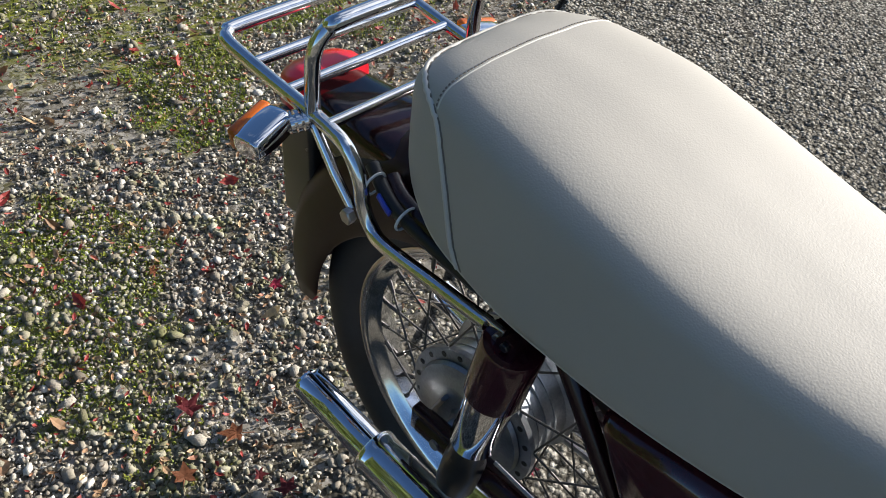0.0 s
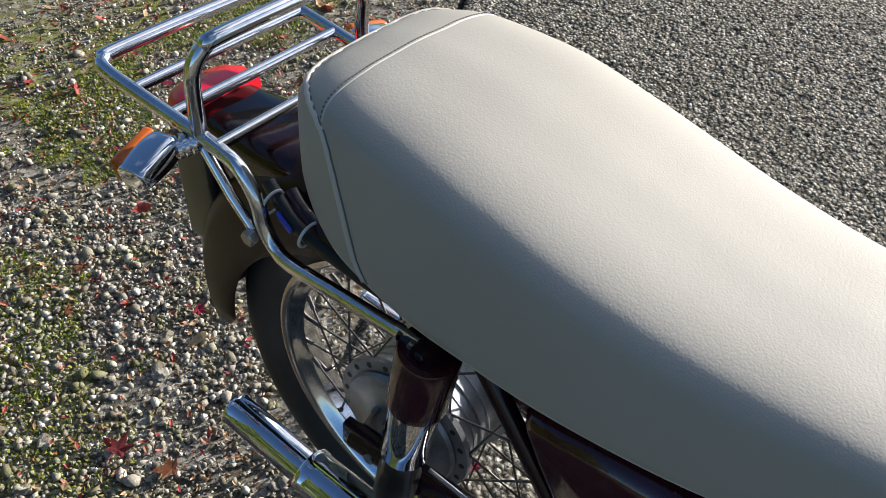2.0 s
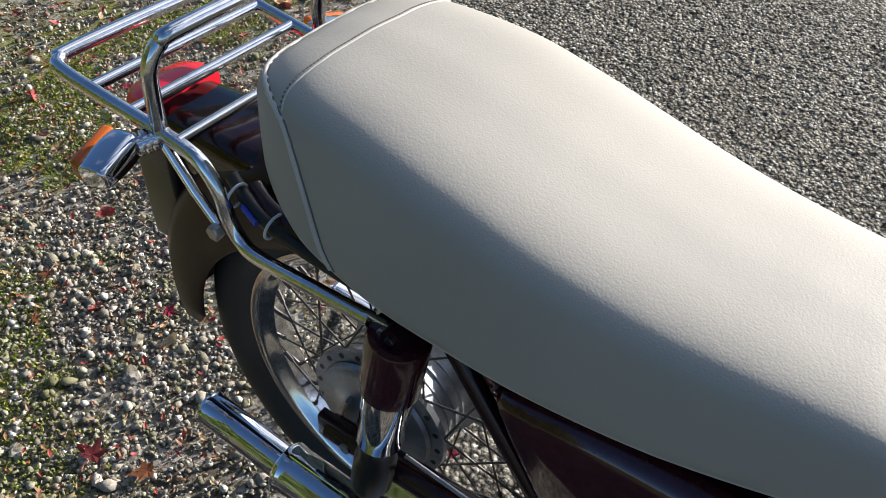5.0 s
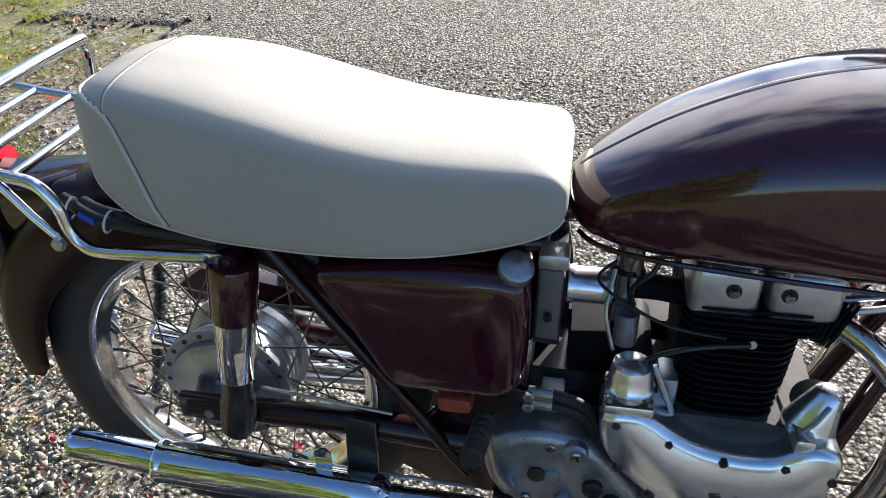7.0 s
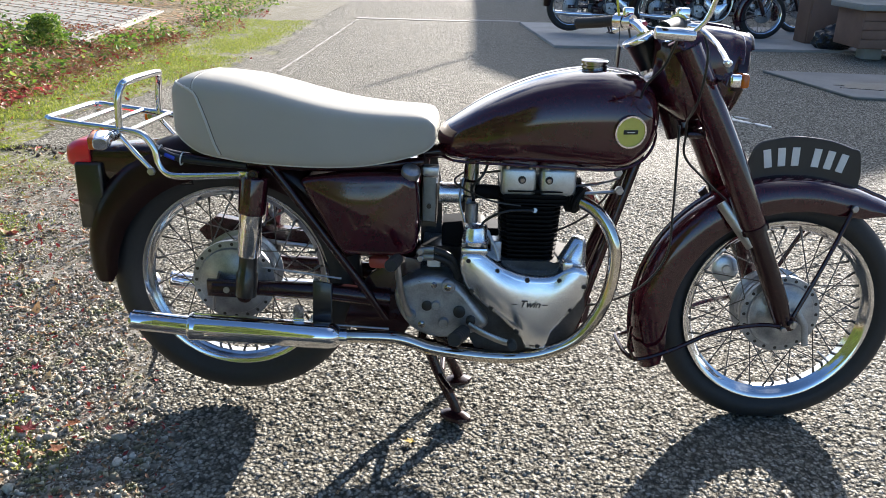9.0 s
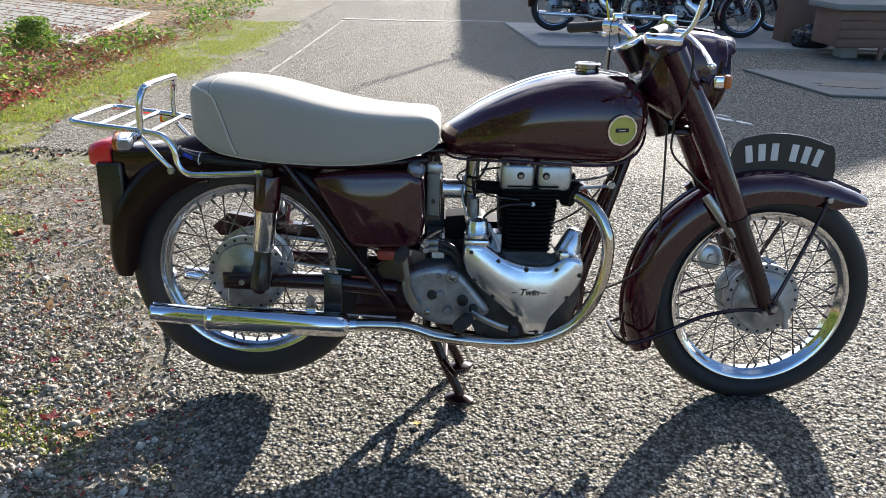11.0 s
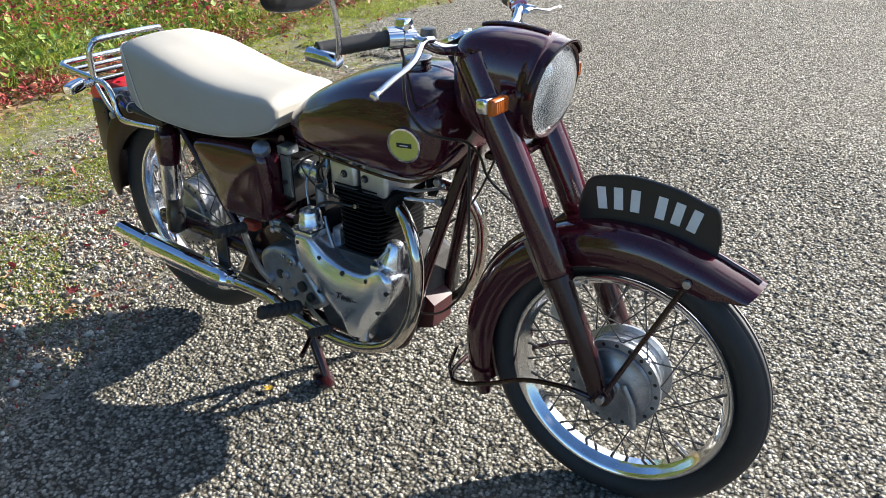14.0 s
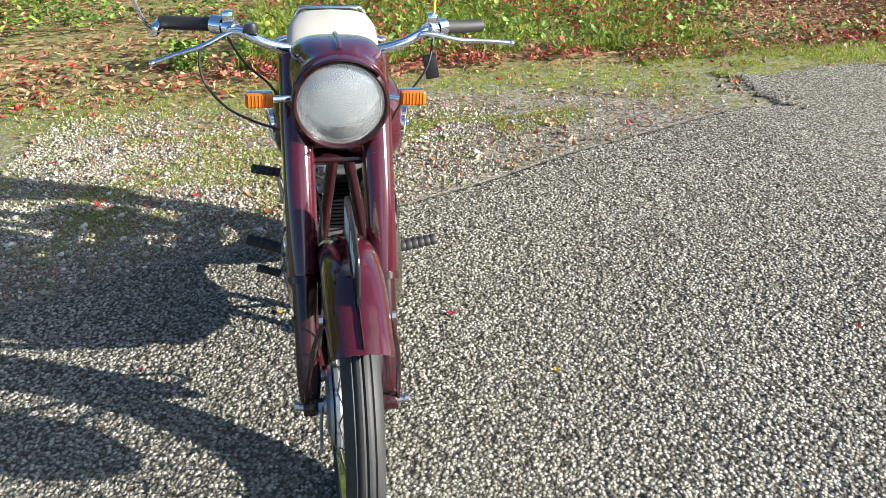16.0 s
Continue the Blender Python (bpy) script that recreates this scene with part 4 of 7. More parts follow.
pb, ptop = curved_plate()
fp = part("number_plate", pb, PLATE, bike, "curved black front number plate with white bars", smooth=False)
fp.matrix_basis = STEER
part("plate_edge", tube(ptop, 0.0035, 8), BLACK, fp)


def plate_bars(parent, side):
    """Plain white bars where the characters stand."""
    for u in (-0.093, -0.058, -0.023, 0.030, 0.064, 0.098):
        a = math.pi / 2 - (u + 0.018) / 0.42
        c = FRONT + Vector((0.418 * math.cos(a), side * 0.0038, 0.406 * math.sin(a)))
        m = Matrix.Translation(c) @ Matrix.Rotation(math.pi / 2 - a, 4, "Y")
        part("plate_bar", moved(box((-0.0095, -0.0008, -0.023), (0.0095, 0.0008, 0.023), 0.0005, segs=1), m), WHITE, parent)


plate_bars(fp, -1)
plate_bars(fp, 1)

# guard stays
for sgn in (-1, 1):
    st = tube(spline([(1.432, sgn * 0.098, 0.318), (1.50, sgn * 0.086, 0.47), (1.558, sgn * 0.062, 0.594)], 6), 0.0055, 8)
    o = part("front_stay", st, FRAME, bike)
    o.matrix_basis = STEER
    o2 = part("stay_bolt", bolt((1.559, sgn * 0.066, 0.597), 0.009, 0.006, sgn), STEEL, bike)
    o2.matrix_basis = STEER
    mid = part("fork_bracket", tube([(1.224, sgn * 0.074, 0.609), (1.256, sgn * 0.086, 0.566), (1.303, sgn * 0.100, 0.505)], 0.013, 8, flat=(0.35, 1.0)), STEEL, bike, "grey steel mudguard bracket")
    mid.matrix_basis = STEER
horn = part("horn", moved(lathe([(0.0006, -0.010), (0.010, -0.010), (0.012, -0.006), (0.028, -0.005), (0.034, -0.001), (0.036, 0.006), (0.032, 0.012), (0.0006, 0.014)], 32), Matrix.Translation((1.285, 0.0, 0.416))), SATIN, bike, "small round pale alloy horn")
horn.matrix_basis = STEER
low_stay = tube(spline([(1.405, -0.100, 0.298), (1.34, -0.100, 0.300), (1.24, -0.092, 0.275), (1.14, -0.085, 0.222), (1.06, -0.085, 0.196), (1.03, -0.06, 0.20), (1.025, 0.0, 0.203), (1.03, 0.06, 0.20), (1.06, 0.085, 0.196), (1.14, 0.085, 0.222), (1.24, 0.092, 0.275), (1.34, 0.100, 0.300), (1.405, 0.100, 0.298)], 5), 0.0058, 8)
o = part("lower_stay", low_stay, FRAME, bike)
o.matrix_basis = STEER
flap_lug = part("stay_lug", tube([(1.040, -0.055, 0.275), (1.030, -0.075, 0.225), (1.045, -0.085, 0.198)], 0.008, 8, flat=(0.4, 1)), FRAME, bike)
flap_lug.matrix_basis = STEER

# front fork
for sgn in (-1, 1):
    y = 0.084 * sgn - 0.005
    shroud = tube([(1.095, y, 0.975), (1.16, y, 0.85), (1.225, y, 0.725), (1.30, y, 0.566), (1.306, y, 0.553)], [0.033, 0.035, 0.034, 0.0325, 0.030], 24)
    f = part("fork_shroud", shroud, MAROON, bike, "maroon fork shroud")
    f.matrix_basis = STEER
    col = part("fork_collar", tube([(1.304, y, 0.557), (1.310, y, 0.544)], [0.0345, 0.0345], 24), FRAME, bike)
    col.matrix_basis = STEER
    leg = tube([(1.30, y, 0.566), (1.36, y, 0.435), (1.395, y, 0.355), (1.408, y, 0.318), (1.414, y, 0.292)], [0.0265, 0.026, 0.0255, 0.022, 0.016], 20)
    l = part("fork_leg", leg, FRAME, bike, "dark maroon fork slider")
    l.matrix_basis = STEER
    lug = part("axle_clamp", moved(lathe([(0.001, -0.015), (0.020, -0.015), (0.022, -0.010), (0.022, 0.010), (0.020, 0.015), (0.001, 0.015)], 20), Matrix.Translation((1.424, y, 0.306))), FRAME, bike)
    lug.matrix_basis = STEER
    for q in ((1.404, sgn * 0.117, 0.296), (1.430, sgn * 0.116, 0.312)):
        bb = part("clamp_bolt", bolt(q, 0.0075, 0.006, sgn), STEEL, bike)
        bb.matrix_basis = STEER
yoke = box((1.12, -0.080, 0.765), (1.19, 0.075, 0.782), 0.008)
o = part("lower_yoke", moved(yoke, Matrix.Rotation(0, 4, "Y")), FRAME, bike)
o.matrix_basis = STEER

# headlamp nacelle
NK = [(1.035, 0.055, 0.945, 0.045, 0.055, 2.4), (1.055, 0.100, 0.935, 0.072, 0.085, 2.8), (1.09, 0.126, 0.928, 0.092, 0.105, 3.0), (1.14, 0.130, 0.922, 0.102, 0.125, 2.8), (1.19, 0.122, 0.915, 0.107, 0.115, 2.4), (1.235, 0.110, 0.910, 0.106, 0.104, 2.1), (1.262, 0.102, 0.908, 0.101, 0.100, 2.0), (1.268, 0.096, 0.908, 0.096, 0.095, 2.0)]
NK = [(k[0], k[1] * (0.81 if k[0] < 1.25 else 0.97), k[2], k[3], k[4], k[5] + 0.5) for k in NK]
NK = [(1.035 + (k[0] - 1.035) * 0.81, *k[1:]) for k in NK]
nb = loft(resample(NK, 4), 48)
for v in nb.verts:
    k = min(1, max(0, (v.co.x - 1.09) / 0.13))
    v.co.x += 0.17 * k * (v.co.z - 0.908)
nac_skin = BVHTree.FromBMesh(nb)
nac = part("headlamp_nacelle", nb, MAROON, bike, "maroon pressed-steel headlamp nacelle", angle=60)
nac.matrix_basis = STEER
LAMP = Matrix.Translation((1.224, 0, 0.908)) @ Matrix.Rotation(radians(9.6), 4, "Y")
rim = lathe([(0.0875, 0.002), (0.0900, 0.012), (0.0945, 0.015), (0.100, 0.010), (0.1015, -0.006), (0.097, -0.014), (0.0885, -0.010)], 64, closed=True, axis="x", caps=False)
part("lamp_rim", moved(rim, LAMP), FRAME, nac, "painted headlamp rim")
def fluted_glass():
    """A domed disc of glass with upright flutes pressed into its face."""
    b = bmesh.new()
    rings = []
    for k in range(31):
        r = 0.0890 * (1 - k / 30) + 0.0006
        ring = []
        for j in range(144):
            a = 2 * math.pi * j / 144
            y, z = r * math.cos(a), r * math.sin(a)
            x = 0.004 + 0.036 * (1 - (r / 0.0900) ** 2) ** 0.8
            ring.append(Vector((x + 0.00055 * math.cos(2 * math.pi * y / 0.0062) * min(1, (0.0905 - r) / 0.008), y, z)))
        rings.append(ring)
    back = [[Vector((0.0 + 0.034 * (1 - (r / 0.0900) ** 2) ** 0.8, r * math.cos(2 * math.pi * j / 144), r * math.sin(2 * math.pi * j / 144))) for j in range(144)] for r in np.linspace(0.0006, 0.0890, 8)]
    add_rings(b, rings + back, closed=True)
    return b


lens = fluted_glass()
ln = part("lens", moved(lens, LAMP), GLASS, nac, "fluted clear headlamp glass")
ln.visible_shadow = False
refl = lathe([(0.0905, 0.007)] + [(0.0885 * k / 14 + 0.0006, -0.038 + 0.040 * (k / 14) ** 2) for k in range(14, -1, -1)], 64, axis="x")
part("reflector", moved(refl, LAMP), REFLECTOR, nac, "silver headlamp reflector")
part("bulb", moved(lathe([(0.0006, -0.038), (0.010, -0.036), (0.011, -0.022), (0.008, -0.013), (0.0006, -0.009)], 16, axis="x"), LAMP), WHITE, nac)


def peak_mesh():
    """The peak over the lamp: an arched strip."""
    b = bmesh.new()
    rings = []
    for k in range(25):
        a = radians(-50 + 100 * k / 24)
        reach = 0.010 * math.cos(a * 1.35) ** 1.2 if abs(a) < 1.1 else 0.0
        s, c = math.sin(a), math.cos(a)
        sink = 0.0035 * (abs(a) / 0.873) ** 5
        rings.append([Vector((x, r * s, r * c)) for x, r in ((-0.035, 0.0985), (0.004, 0.1035 - sink), (0.012 + reach, 0.102 - sink * 0.6), (0.013 + reach, 0.0995 - sink * 0.6), (0.004, 0.1000 - sink), (-0.035, 0.0970))])
    add_rings(b, rings)
    return b


part("lamp_peak", moved(peak_mesh(), LAMP), MAROON, nac, "short peak over the headlamp")
edge_ = [Vector((0.013 + 0.010 * math.cos(a * 1.35) ** 1.2, 0.102 * math.sin(a), 0.102 * math.cos(a))) for a in np.radians(np.linspace(-48, 48, 25))]
part("peak_edge", moved(tube(edge_, 0.0030, 8), LAMP), DEEP, nac, "dark beading round the lamp peak")
top_line = []
for k in range(24):
    top_line.append(nac_skin.ray_cast(Vector((1.070 + 0.150 * k / 23, 0, 1.3)), Vector((0, 0, -1)))[0] + Vector((0, 0, 0.0015)))
part("centre_ridge", tube(top_line, 0.0055, 8, flat=(1.0, 0.9)), MAROON, nac, "raised centre ridge")
for sgn in (-1, 1):
    line_ = []
    for k in range(20):
        q = nac_skin.find_nearest(Vector((1.060 + 0.125 * k / 19, sgn * 0.15, 0.985 - 0.10 * k / 19)))[0]
        line_.append(q)
    part("nacelle_seam", tube(line_, 0.0028, 6), MAROON, nac)
for sgn in (-1, 1):
    part("nacelle_clip", moved(box((-0.012, -0.010, -0.008), (0.012, 0.010, 0.008), 0.003), Matrix.Translation((1.200, sgn * 0.072, 0.800))), CHROME, nac)
    part("nacelle_bolt", rod((1.208, sgn * 0.072, 0.800), (1.222, sgn * 0.072, 0.796), 0.006, 8), CHROME, nac)
# speedometer behind the lamp, tipped to the rider
SP = STEER @ Matrix.Translation((1.005, 0.0, 0.985)) @ Matrix.Rotation(radians(-27), 4, "Y") @ Matrix.Scale(0.82, 4)
body = lathe([(0.001, -0.085), (0.030, -0.085), (0.034, -0.05), (0.040, -0.012), (0.047, -0.004), (0.047, 0.004), (0.0425, 0.008), (0.0415, 0.003), (0.001, 0.003)], 40, axis="z")
spd = part("speedometer", moved(body, SP), BLACK, bike, "black round speedometer with chrome rim")
part("chrome_rim", moved(lathe([(0.0415, 0.004), (0.043, 0.0095), (0.047, 0.008), (0.0482, 0.002), (0.0475, -0.004), (0.0465, -0.002)], 40, closed=True, axis="z", caps=False), SP), CHROME, spd)
part("dial", moved(lathe([(0.001, 0.0042), (0.0405, 0.0042), (0.0405, 0.0032), (0.001, 0.0032)], 40, axis="z"), SP), worn("dial_grey", (0.35, 0.35, 0.33), 0.4), spd)

# handlebar
BAR_R = spline([(1.060, -0.095, 0.985), (1.066, -0.150, 1.000), (1.058, -0.205, 1.026), (1.035, -0.250, 1.034), (1.005, -0.312, 1.032), (0.975, -0.376, 1.030)], 6)
BAR_L = spline([(1.052, 0.095, 0.980), (1.050, 0.150, 0.994), (1.030, 0.200, 1.014), (1.000, 0.238, 1.018), (0.950, 0.295, 1.010), (0.905, 0.348, 1.004)], 6)
bar = part("handlebar", tube(BAR_R[::-1] + [Vector((1.055, 0, 0.972))] + BAR_L, 0.0112, 14), CHROME, bike, "chromed handlebar")


def along(path, t):
    i = min(int(t * (len(path) - 1)), len(path) - 2)
    f = t * (len(path) - 1) - i
    return path[i].lerp(path[i + 1], f)


def grip(path, a, b):
    pts = [along(path, a + (b - a) * k / 24) for k in range(25)]
    rs = [0.0142 + (0.0010 if k % 2 else 0.0) for k in range(25)]
    rs[0], rs[-1] = 0.0165, 0.0150
    return tube(pts, rs, 16)


for path, sgn in ((BAR_R, -1), (BAR_L, 1)):
    part("rubber_grip", grip(path, 0.62, 1.0), RUBBER, bar, "black rubber handgrip")
    c = along(path, 0.585)
    t = (along(path, 0.60) - along(path, 0.57)).normalized()
    part("twist_drum" if sgn < 0 else "switch_clamp", tube([c - t * 0.014, c + t * 0.014], [0.0205, 0.0205], 20), CHROME, bar)
    c2 = along(path, 0.47)
    part("lever_perch", tube([c2 - t * 0.012, c2 + t * 0.012], [0.018, 0.018], 16), CHROME, bar)
    piv = c2 + Vector((0.034, 0.0, -0.004))
    part("perch_arm", rod(c2, piv + Vector((0.006, 0, 0)), 0.009, 10), CHROME, bar)
    tip = Vector((1.105, -0.374, 0.972)) if sgn < 0 else Vector((1.020, 0.395, 0.985))
    lev = spline([piv + Vector((0.0, -sgn * 0.028, 0.0)), piv, piv.lerp(tip, 0.35) + Vector((0.012, 0, -0.004)), piv.lerp(tip, 0.75) + Vector((0.006, 0, 0)), tip], 6)
    part("lever", tube(lev + [lev[-1] + (lev[-1] - lev[-2]).normalized() * d for d in (0.003, 0.008, 0.012, 0.014)], [0.0085] * 7 + [0.0072] * 8 + [0.0062] * (len(lev) - 16) + [0.0060, 0.0085, 0.0098, 0.0075, 0.002], 12, flat=(1.0, 0.8)), CHROME, bar, "polished brake lever" if sgn < 0 else "polished clutch lever")
    part("control_block", moved(box((-0.014, -0.012, -0.012), (0.014, 0.012, 0.014), 0.005), Matrix.Translation(c2 + Vector((-0.004, sgn * 0.004, 0.022)))), CHROME, bar)
part("horn_button", moved(lathe([(0.001, 0.012), (0.014, 0.011), (0.016, 0.0), (0.016, -0.008), (0.001, -0.008)], 20, axis="z"), Matrix.Translation(along(BAR_R, 0.30) + Vector((0.002, 0, 0.018)))), BLACK, bar)
# bar-end mirror
END = BAR_R[-1]
part("mirror_clamp", tube([END + Vector((-0.016, -0.006, -0.006)), END + Vector((-0.014, -0.006, -0.006)), END + Vector((0.056, -0.010, -0.010)), END + Vector((0.060, -0.010, -0.010))], [0.0095, 0.0125, 0.0125, 0.0095], 18), CHROME, bar, "chrome barrel of the mirror arm")
stem = tube(spline([END + Vector((0.052, -0.010, -0.008)), END + Vector((0.076, -0.024, 0.024)), END + Vector((0.088, -0.042, 0.086)), END + Vector((0.080, -0.056, 0.136)), END + Vector((0.056, -0.062, 0.148)), END + Vector((0.038, -0.062, 0.134))], 6), 0.0048, 10)
part("mirror_stem", stem, CHROME, bar)
MM = Matrix.Translation(END + Vector((0.028, -0.070, 0.128))) @ Matrix.Rotation(radians(8), 4, "Z")
shell = slab([(-0.064, -0.040), (0.064, -0.036), (0.066, 0.036), (0.0, 0.045), (-0.066, 0.040)], -0.004, 0.020, 0.012, 0.006, smooth=6)
part("mirror_shell", moved(moved(shell, Matrix.Rotation(radians(-90), 4, "Z")), MM), BLACK, bar, "black mirror shell")
face = slab([(-0.060, -0.036), (0.060, -0.032), (0.061, 0.032), (0.0, 0.040), (-0.061, 0.036)], -0.004, -0.0055, 0.0008, smooth=6)
part("mirror_glass", moved(moved(face, Matrix.Rotation(radians(-90), 4, "Z")), MM), CHROME, bar, "mirror glass")
# front indicators
for sgn in (-1, 1):
    ax = Matrix.Translation((1.183, sgn * 0.158 - 0.005, 0.904 + (0.006 if sgn < 0 else 0.008)))
    ind = part("indicator", moved(box((-0.016, -0.027, -0.0145), (0.010, 0.027, 0.0145), 0.006, segs=3), ax), CHROME, bike, "chrome indicator with amber lens")
    ind.matrix_basis = STEER
    lensb = box((0.008, -0.028, -0.0155), (0.026, 0.028, 0.0155), 0.006, segs=3)
    lens_part = part("amber_lens", moved(lensb, ax), AMBER, ind, "ribbed amber lens")
    for k in range(7):
        yk = -0.021 + 0.007 * k
        part("lens_rib", moved(rod((0.0258, yk, -0.0125), (0.0258, yk, 0.0125), 0.0015, 6), ax), AMBER, lens_part)
    part("indicator_stalk", rod((1.175, sgn * 0.095, 0.907), (1.180, sgn * 0.135 - 0.004, 0.906), 0.008, 12), CHROME, ind)

# tank
TK = [(0.533, 0.030, 0.735, 0.018, 0.018, 2.2), (0.543, 0.062, 0.738, 0.034, 0.034, 2.3), (0.575, 0.098, 0.748, 0.048, 0.056, 2.7), (0.64, 0.126, 0.760, 0.078, 0.070, 3.0), (0.71, 0.140, 0.770, 0.102, 0.082, 3.0), (0.78, 0.149, 0.778, 0.120, 0.093, 3.0),
      (0.85, 0.155, 0.782, 0.132, 0.100, 3.0), (0.92, 0.158, 0.784, 0.136, 0.104, 3.0), (0.975, 0.156, 0.786, 0.130, 0.100, 3.0), (1.015, 0.146, 0.792, 0.112, 0.086, 2.7), (1.040, 0.124, 0.800, 0.088, 0.064, 2.4), (1.054, 0.086, 0.806, 0.060, 0.042, 2.2), (1.060, 0.04, 0.808, 0.03, 0.02, 2.0)]
tank = part("fuel_tank", loft(resample(TK, 5), 72), MAROON, bike, "glossy dark maroon fuel tank", angle=70)
seam_pts = []
for x, w, zc, up, dn, n in resample(TK, 5)[6:-3]:
    seam_pts.append((x, -w * 0.86, zc - dn * 0.80))
for s in (-1, 1):
    part("tank_seam", tube([(x, y * -s, z - 0.004) for x, y, z in seam_pts], 0.0035, 6), MAROON, tank)
part("centre_seam", tube([(x, 0, zc + up + 0.0003) for x, w, zc, up, dn, n in resample(TK, 5)[5:-12]], 0.003, 6, flat=(2.0, 0.4)), MAROON, tank)
cap = lathe([(0.001, 0.0), (0.026, 0.0), (0.028, 0.003), (0.028, 0.006), (0.031, 0.008), (0.031, 0.013), (0.028, 0.014), (0.028, 0.017), (0.032, 0.018), (0.032, 0.024), (0.029, 0.026), (0.016, 0.0265), (0.001, 0.027)], 40, axis="z")
part("filler_cap", moved(cap, Matrix.Translation((0.905, -0.012, 0.912)) @ Matrix.Scale(1.0, 4) @ Matrix.Rotation(radians(3), 4, "X")), TARNISHED, tank, "tarnished metal screw filler cap")
BM = Matrix.Translation((0.976, -0.1535, 0.792)) @ Matrix.Rotation(radians(12), 4, "Z") @ Matrix.Rotation(radians(4), 4, "X") @ Matrix.Scale(0.92, 4)
for flip in (1, -1):
    F = Matrix.Diagonal((1, flip, 1, 1))
    bm_ = lathe([(0.001, -0.006), (0.036, -0.0055), (0.0365, 0.004), (0.001, 0.004)], 40)
    bg = part("tank_badge", moved(moved(bm_, BM), F), BADGE, tank, "round yellow enamel badge with chrome rim")
    part("badge_rim", moved(moved(lathe([(0.036, -0.004), (0.0365, -0.0085), (0.041, -0.008), (0.042, 0.006), (0.036, 0.006)], 40, closed=True, caps=False), BM), F), CHROME, bg)
    part("badge_bar", moved(moved(box((-0.019, -0.0075, -0.0055), (0.019, -0.005, 0.0055), 0.0015), BM), F), INK, bg)
    part("badge_stripe", moved(moved(moved(box((-0.010, -0.0072, -0.0012), (0.010, -0.0080, 0.0012), 0.0), Matrix.Identity(4)), BM), F), WHITE, bg)

THREAD = worn("brown_thread", (0.16, 0.14, 0.115), 0.7, vary=0.2)
# seat
ST = [(-0.102, 0.070, 0.790, 0.858), (-0.096, 0.096, 0.762, 0.870), (-0.078, 0.112, 0.738, 0.882), (-0.040, 0.128, 0.714, 0.891), (0.0, 0.138, 0.703, 0.892), (0.08, 0.149, 0.693, 0.884), (0.154, 0.150, 0.688, 0.868), (0.223, 0.149, 0.685, 0.850), (0.293, 0.144, 0.685, 0.834),
      (0.363, 0.137, 0.689, 0.823), (0.433, 0.129, 0.701, 0.817), (0.485, 0.124, 0.716, 0.814), (0.514, 0.119, 0.730, 0.808), (0.527, 0.110, 0.743, 0.795), (0.532, 0.096, 0.752, 0.780)]


def seat_mesh():
    rings = []
    for x, w, lo, hi in resample(ST, 5):
        h = hi - lo
        half = [(0, lo + 0.004), (w * 0.55, lo + 0.002), (w * 0.90, lo), (w * 0.985, lo + h * 0.10), (w, lo + h * 0.32), (w * 0.995, lo + h * 0.60), (w * 0.982, lo + h * 0.790), (w * 0.935, lo + h * 0.878), (w * 0.84, lo + h * 0.930), (w * 0.68, lo + h * 0.964), (w * 0.49, lo + h * 0.983), (w * 0.25, lo + h * 0.993), (0, hi)]
        ring = half + [(-y, z) for y, z in half[-2:0:-1]]
        rings.append(spline([(x, y, z) for y, z in ring], 3, True))
    b = bmesh.new()
    add_rings(b, rings)
    return b


sb = seat_mesh()
seat_skin = BVHTree.FromBMesh(sb)
seat = part("dual_seat", sb, VINYL, bike, "cream vinyl dual seat with piped rear panel", angle=80)


def on_seat(p, lift=0.0):
    hit, nor, _, _ = seat_skin.find_nearest(Vector(p))
    if nor.dot(hit - Vector((0.2, 0, 0.79))) < 0:
        nor = -nor
    return hit + nor * lift


side_pts = [(0.018, -0.16, 0.703), (0.005, -0.165, 0.738), (-0.010, -0.165, 0.785), (-0.026, -0.16, 0.826), (-0.042, -0.15, 0.856), (-0.076, -0.118, 0.876), (-0.104, -0.078, 0.884), (-0.118, -0.035, 0.884), (-0.122, 0, 0.884)]
pipe = spline(side_pts + mirrored(side_pts)[-2::-1], 8)
part("piping", tube([on_seat(p, 0.0018) for p in pipe], 0.0032, 10), PIPING, seat, "raised cream piping")
part("piping_seam", tube([on_seat(Vector(p) + Vector((0.0052, 0, 0)), 0.0) for p in pipe], 0.0012, 6), THREAD, seat, "dark sewn seam beside the piping")
edge = [(x, -w * 0.93, lo + 0.002) for x, w, lo, hi in resample(ST, 3)[3:-3]]
for s in (1, -1):
    part("lower_trim", tube([on_seat((x, y * s, z), 0.001) for x, y, z in edge], 0.0028, 6), PIPING, seat)
cross = [on_seat((-0.040 + 0.018 * k / 60, -0.140 + 0.280 * k / 60, 0.92 - 0.055 * abs(k / 30 - 1) ** 3), 0.0) for k in range(61)]
part("cross_seam", tube(cross, 0.0011, 6, flat=(1.0, 0.5)), PIPING, seat)
stitch = bmesh.new()
for k in range(0, 60):
    a, c = cross[k] + Vector((-0.0035, 0, 0.0006)), cross[k + 1] + Vector((-0.0035, 0, 0.0006))
    rod(on_seat(a.lerp(c, 0.18), 0.0004), on_seat(a.lerp(c, 0.72), 0.0004), 0.0010, 5, bm=stitch)
tagged(part("stitching", stitch, THREAD, seat, "row of brown stitches"), kind="stuff")
part("seat_pan", slab([(-0.06, 0.712), (0.02, 0.694), (0.24, 0.680), (0.42, 0.692), (0.51, 0.722), (0.49, 0.745), (-0.04, 0.74)], -0.10, 0.10, 0.01), BLACK, bike, "black seat base")

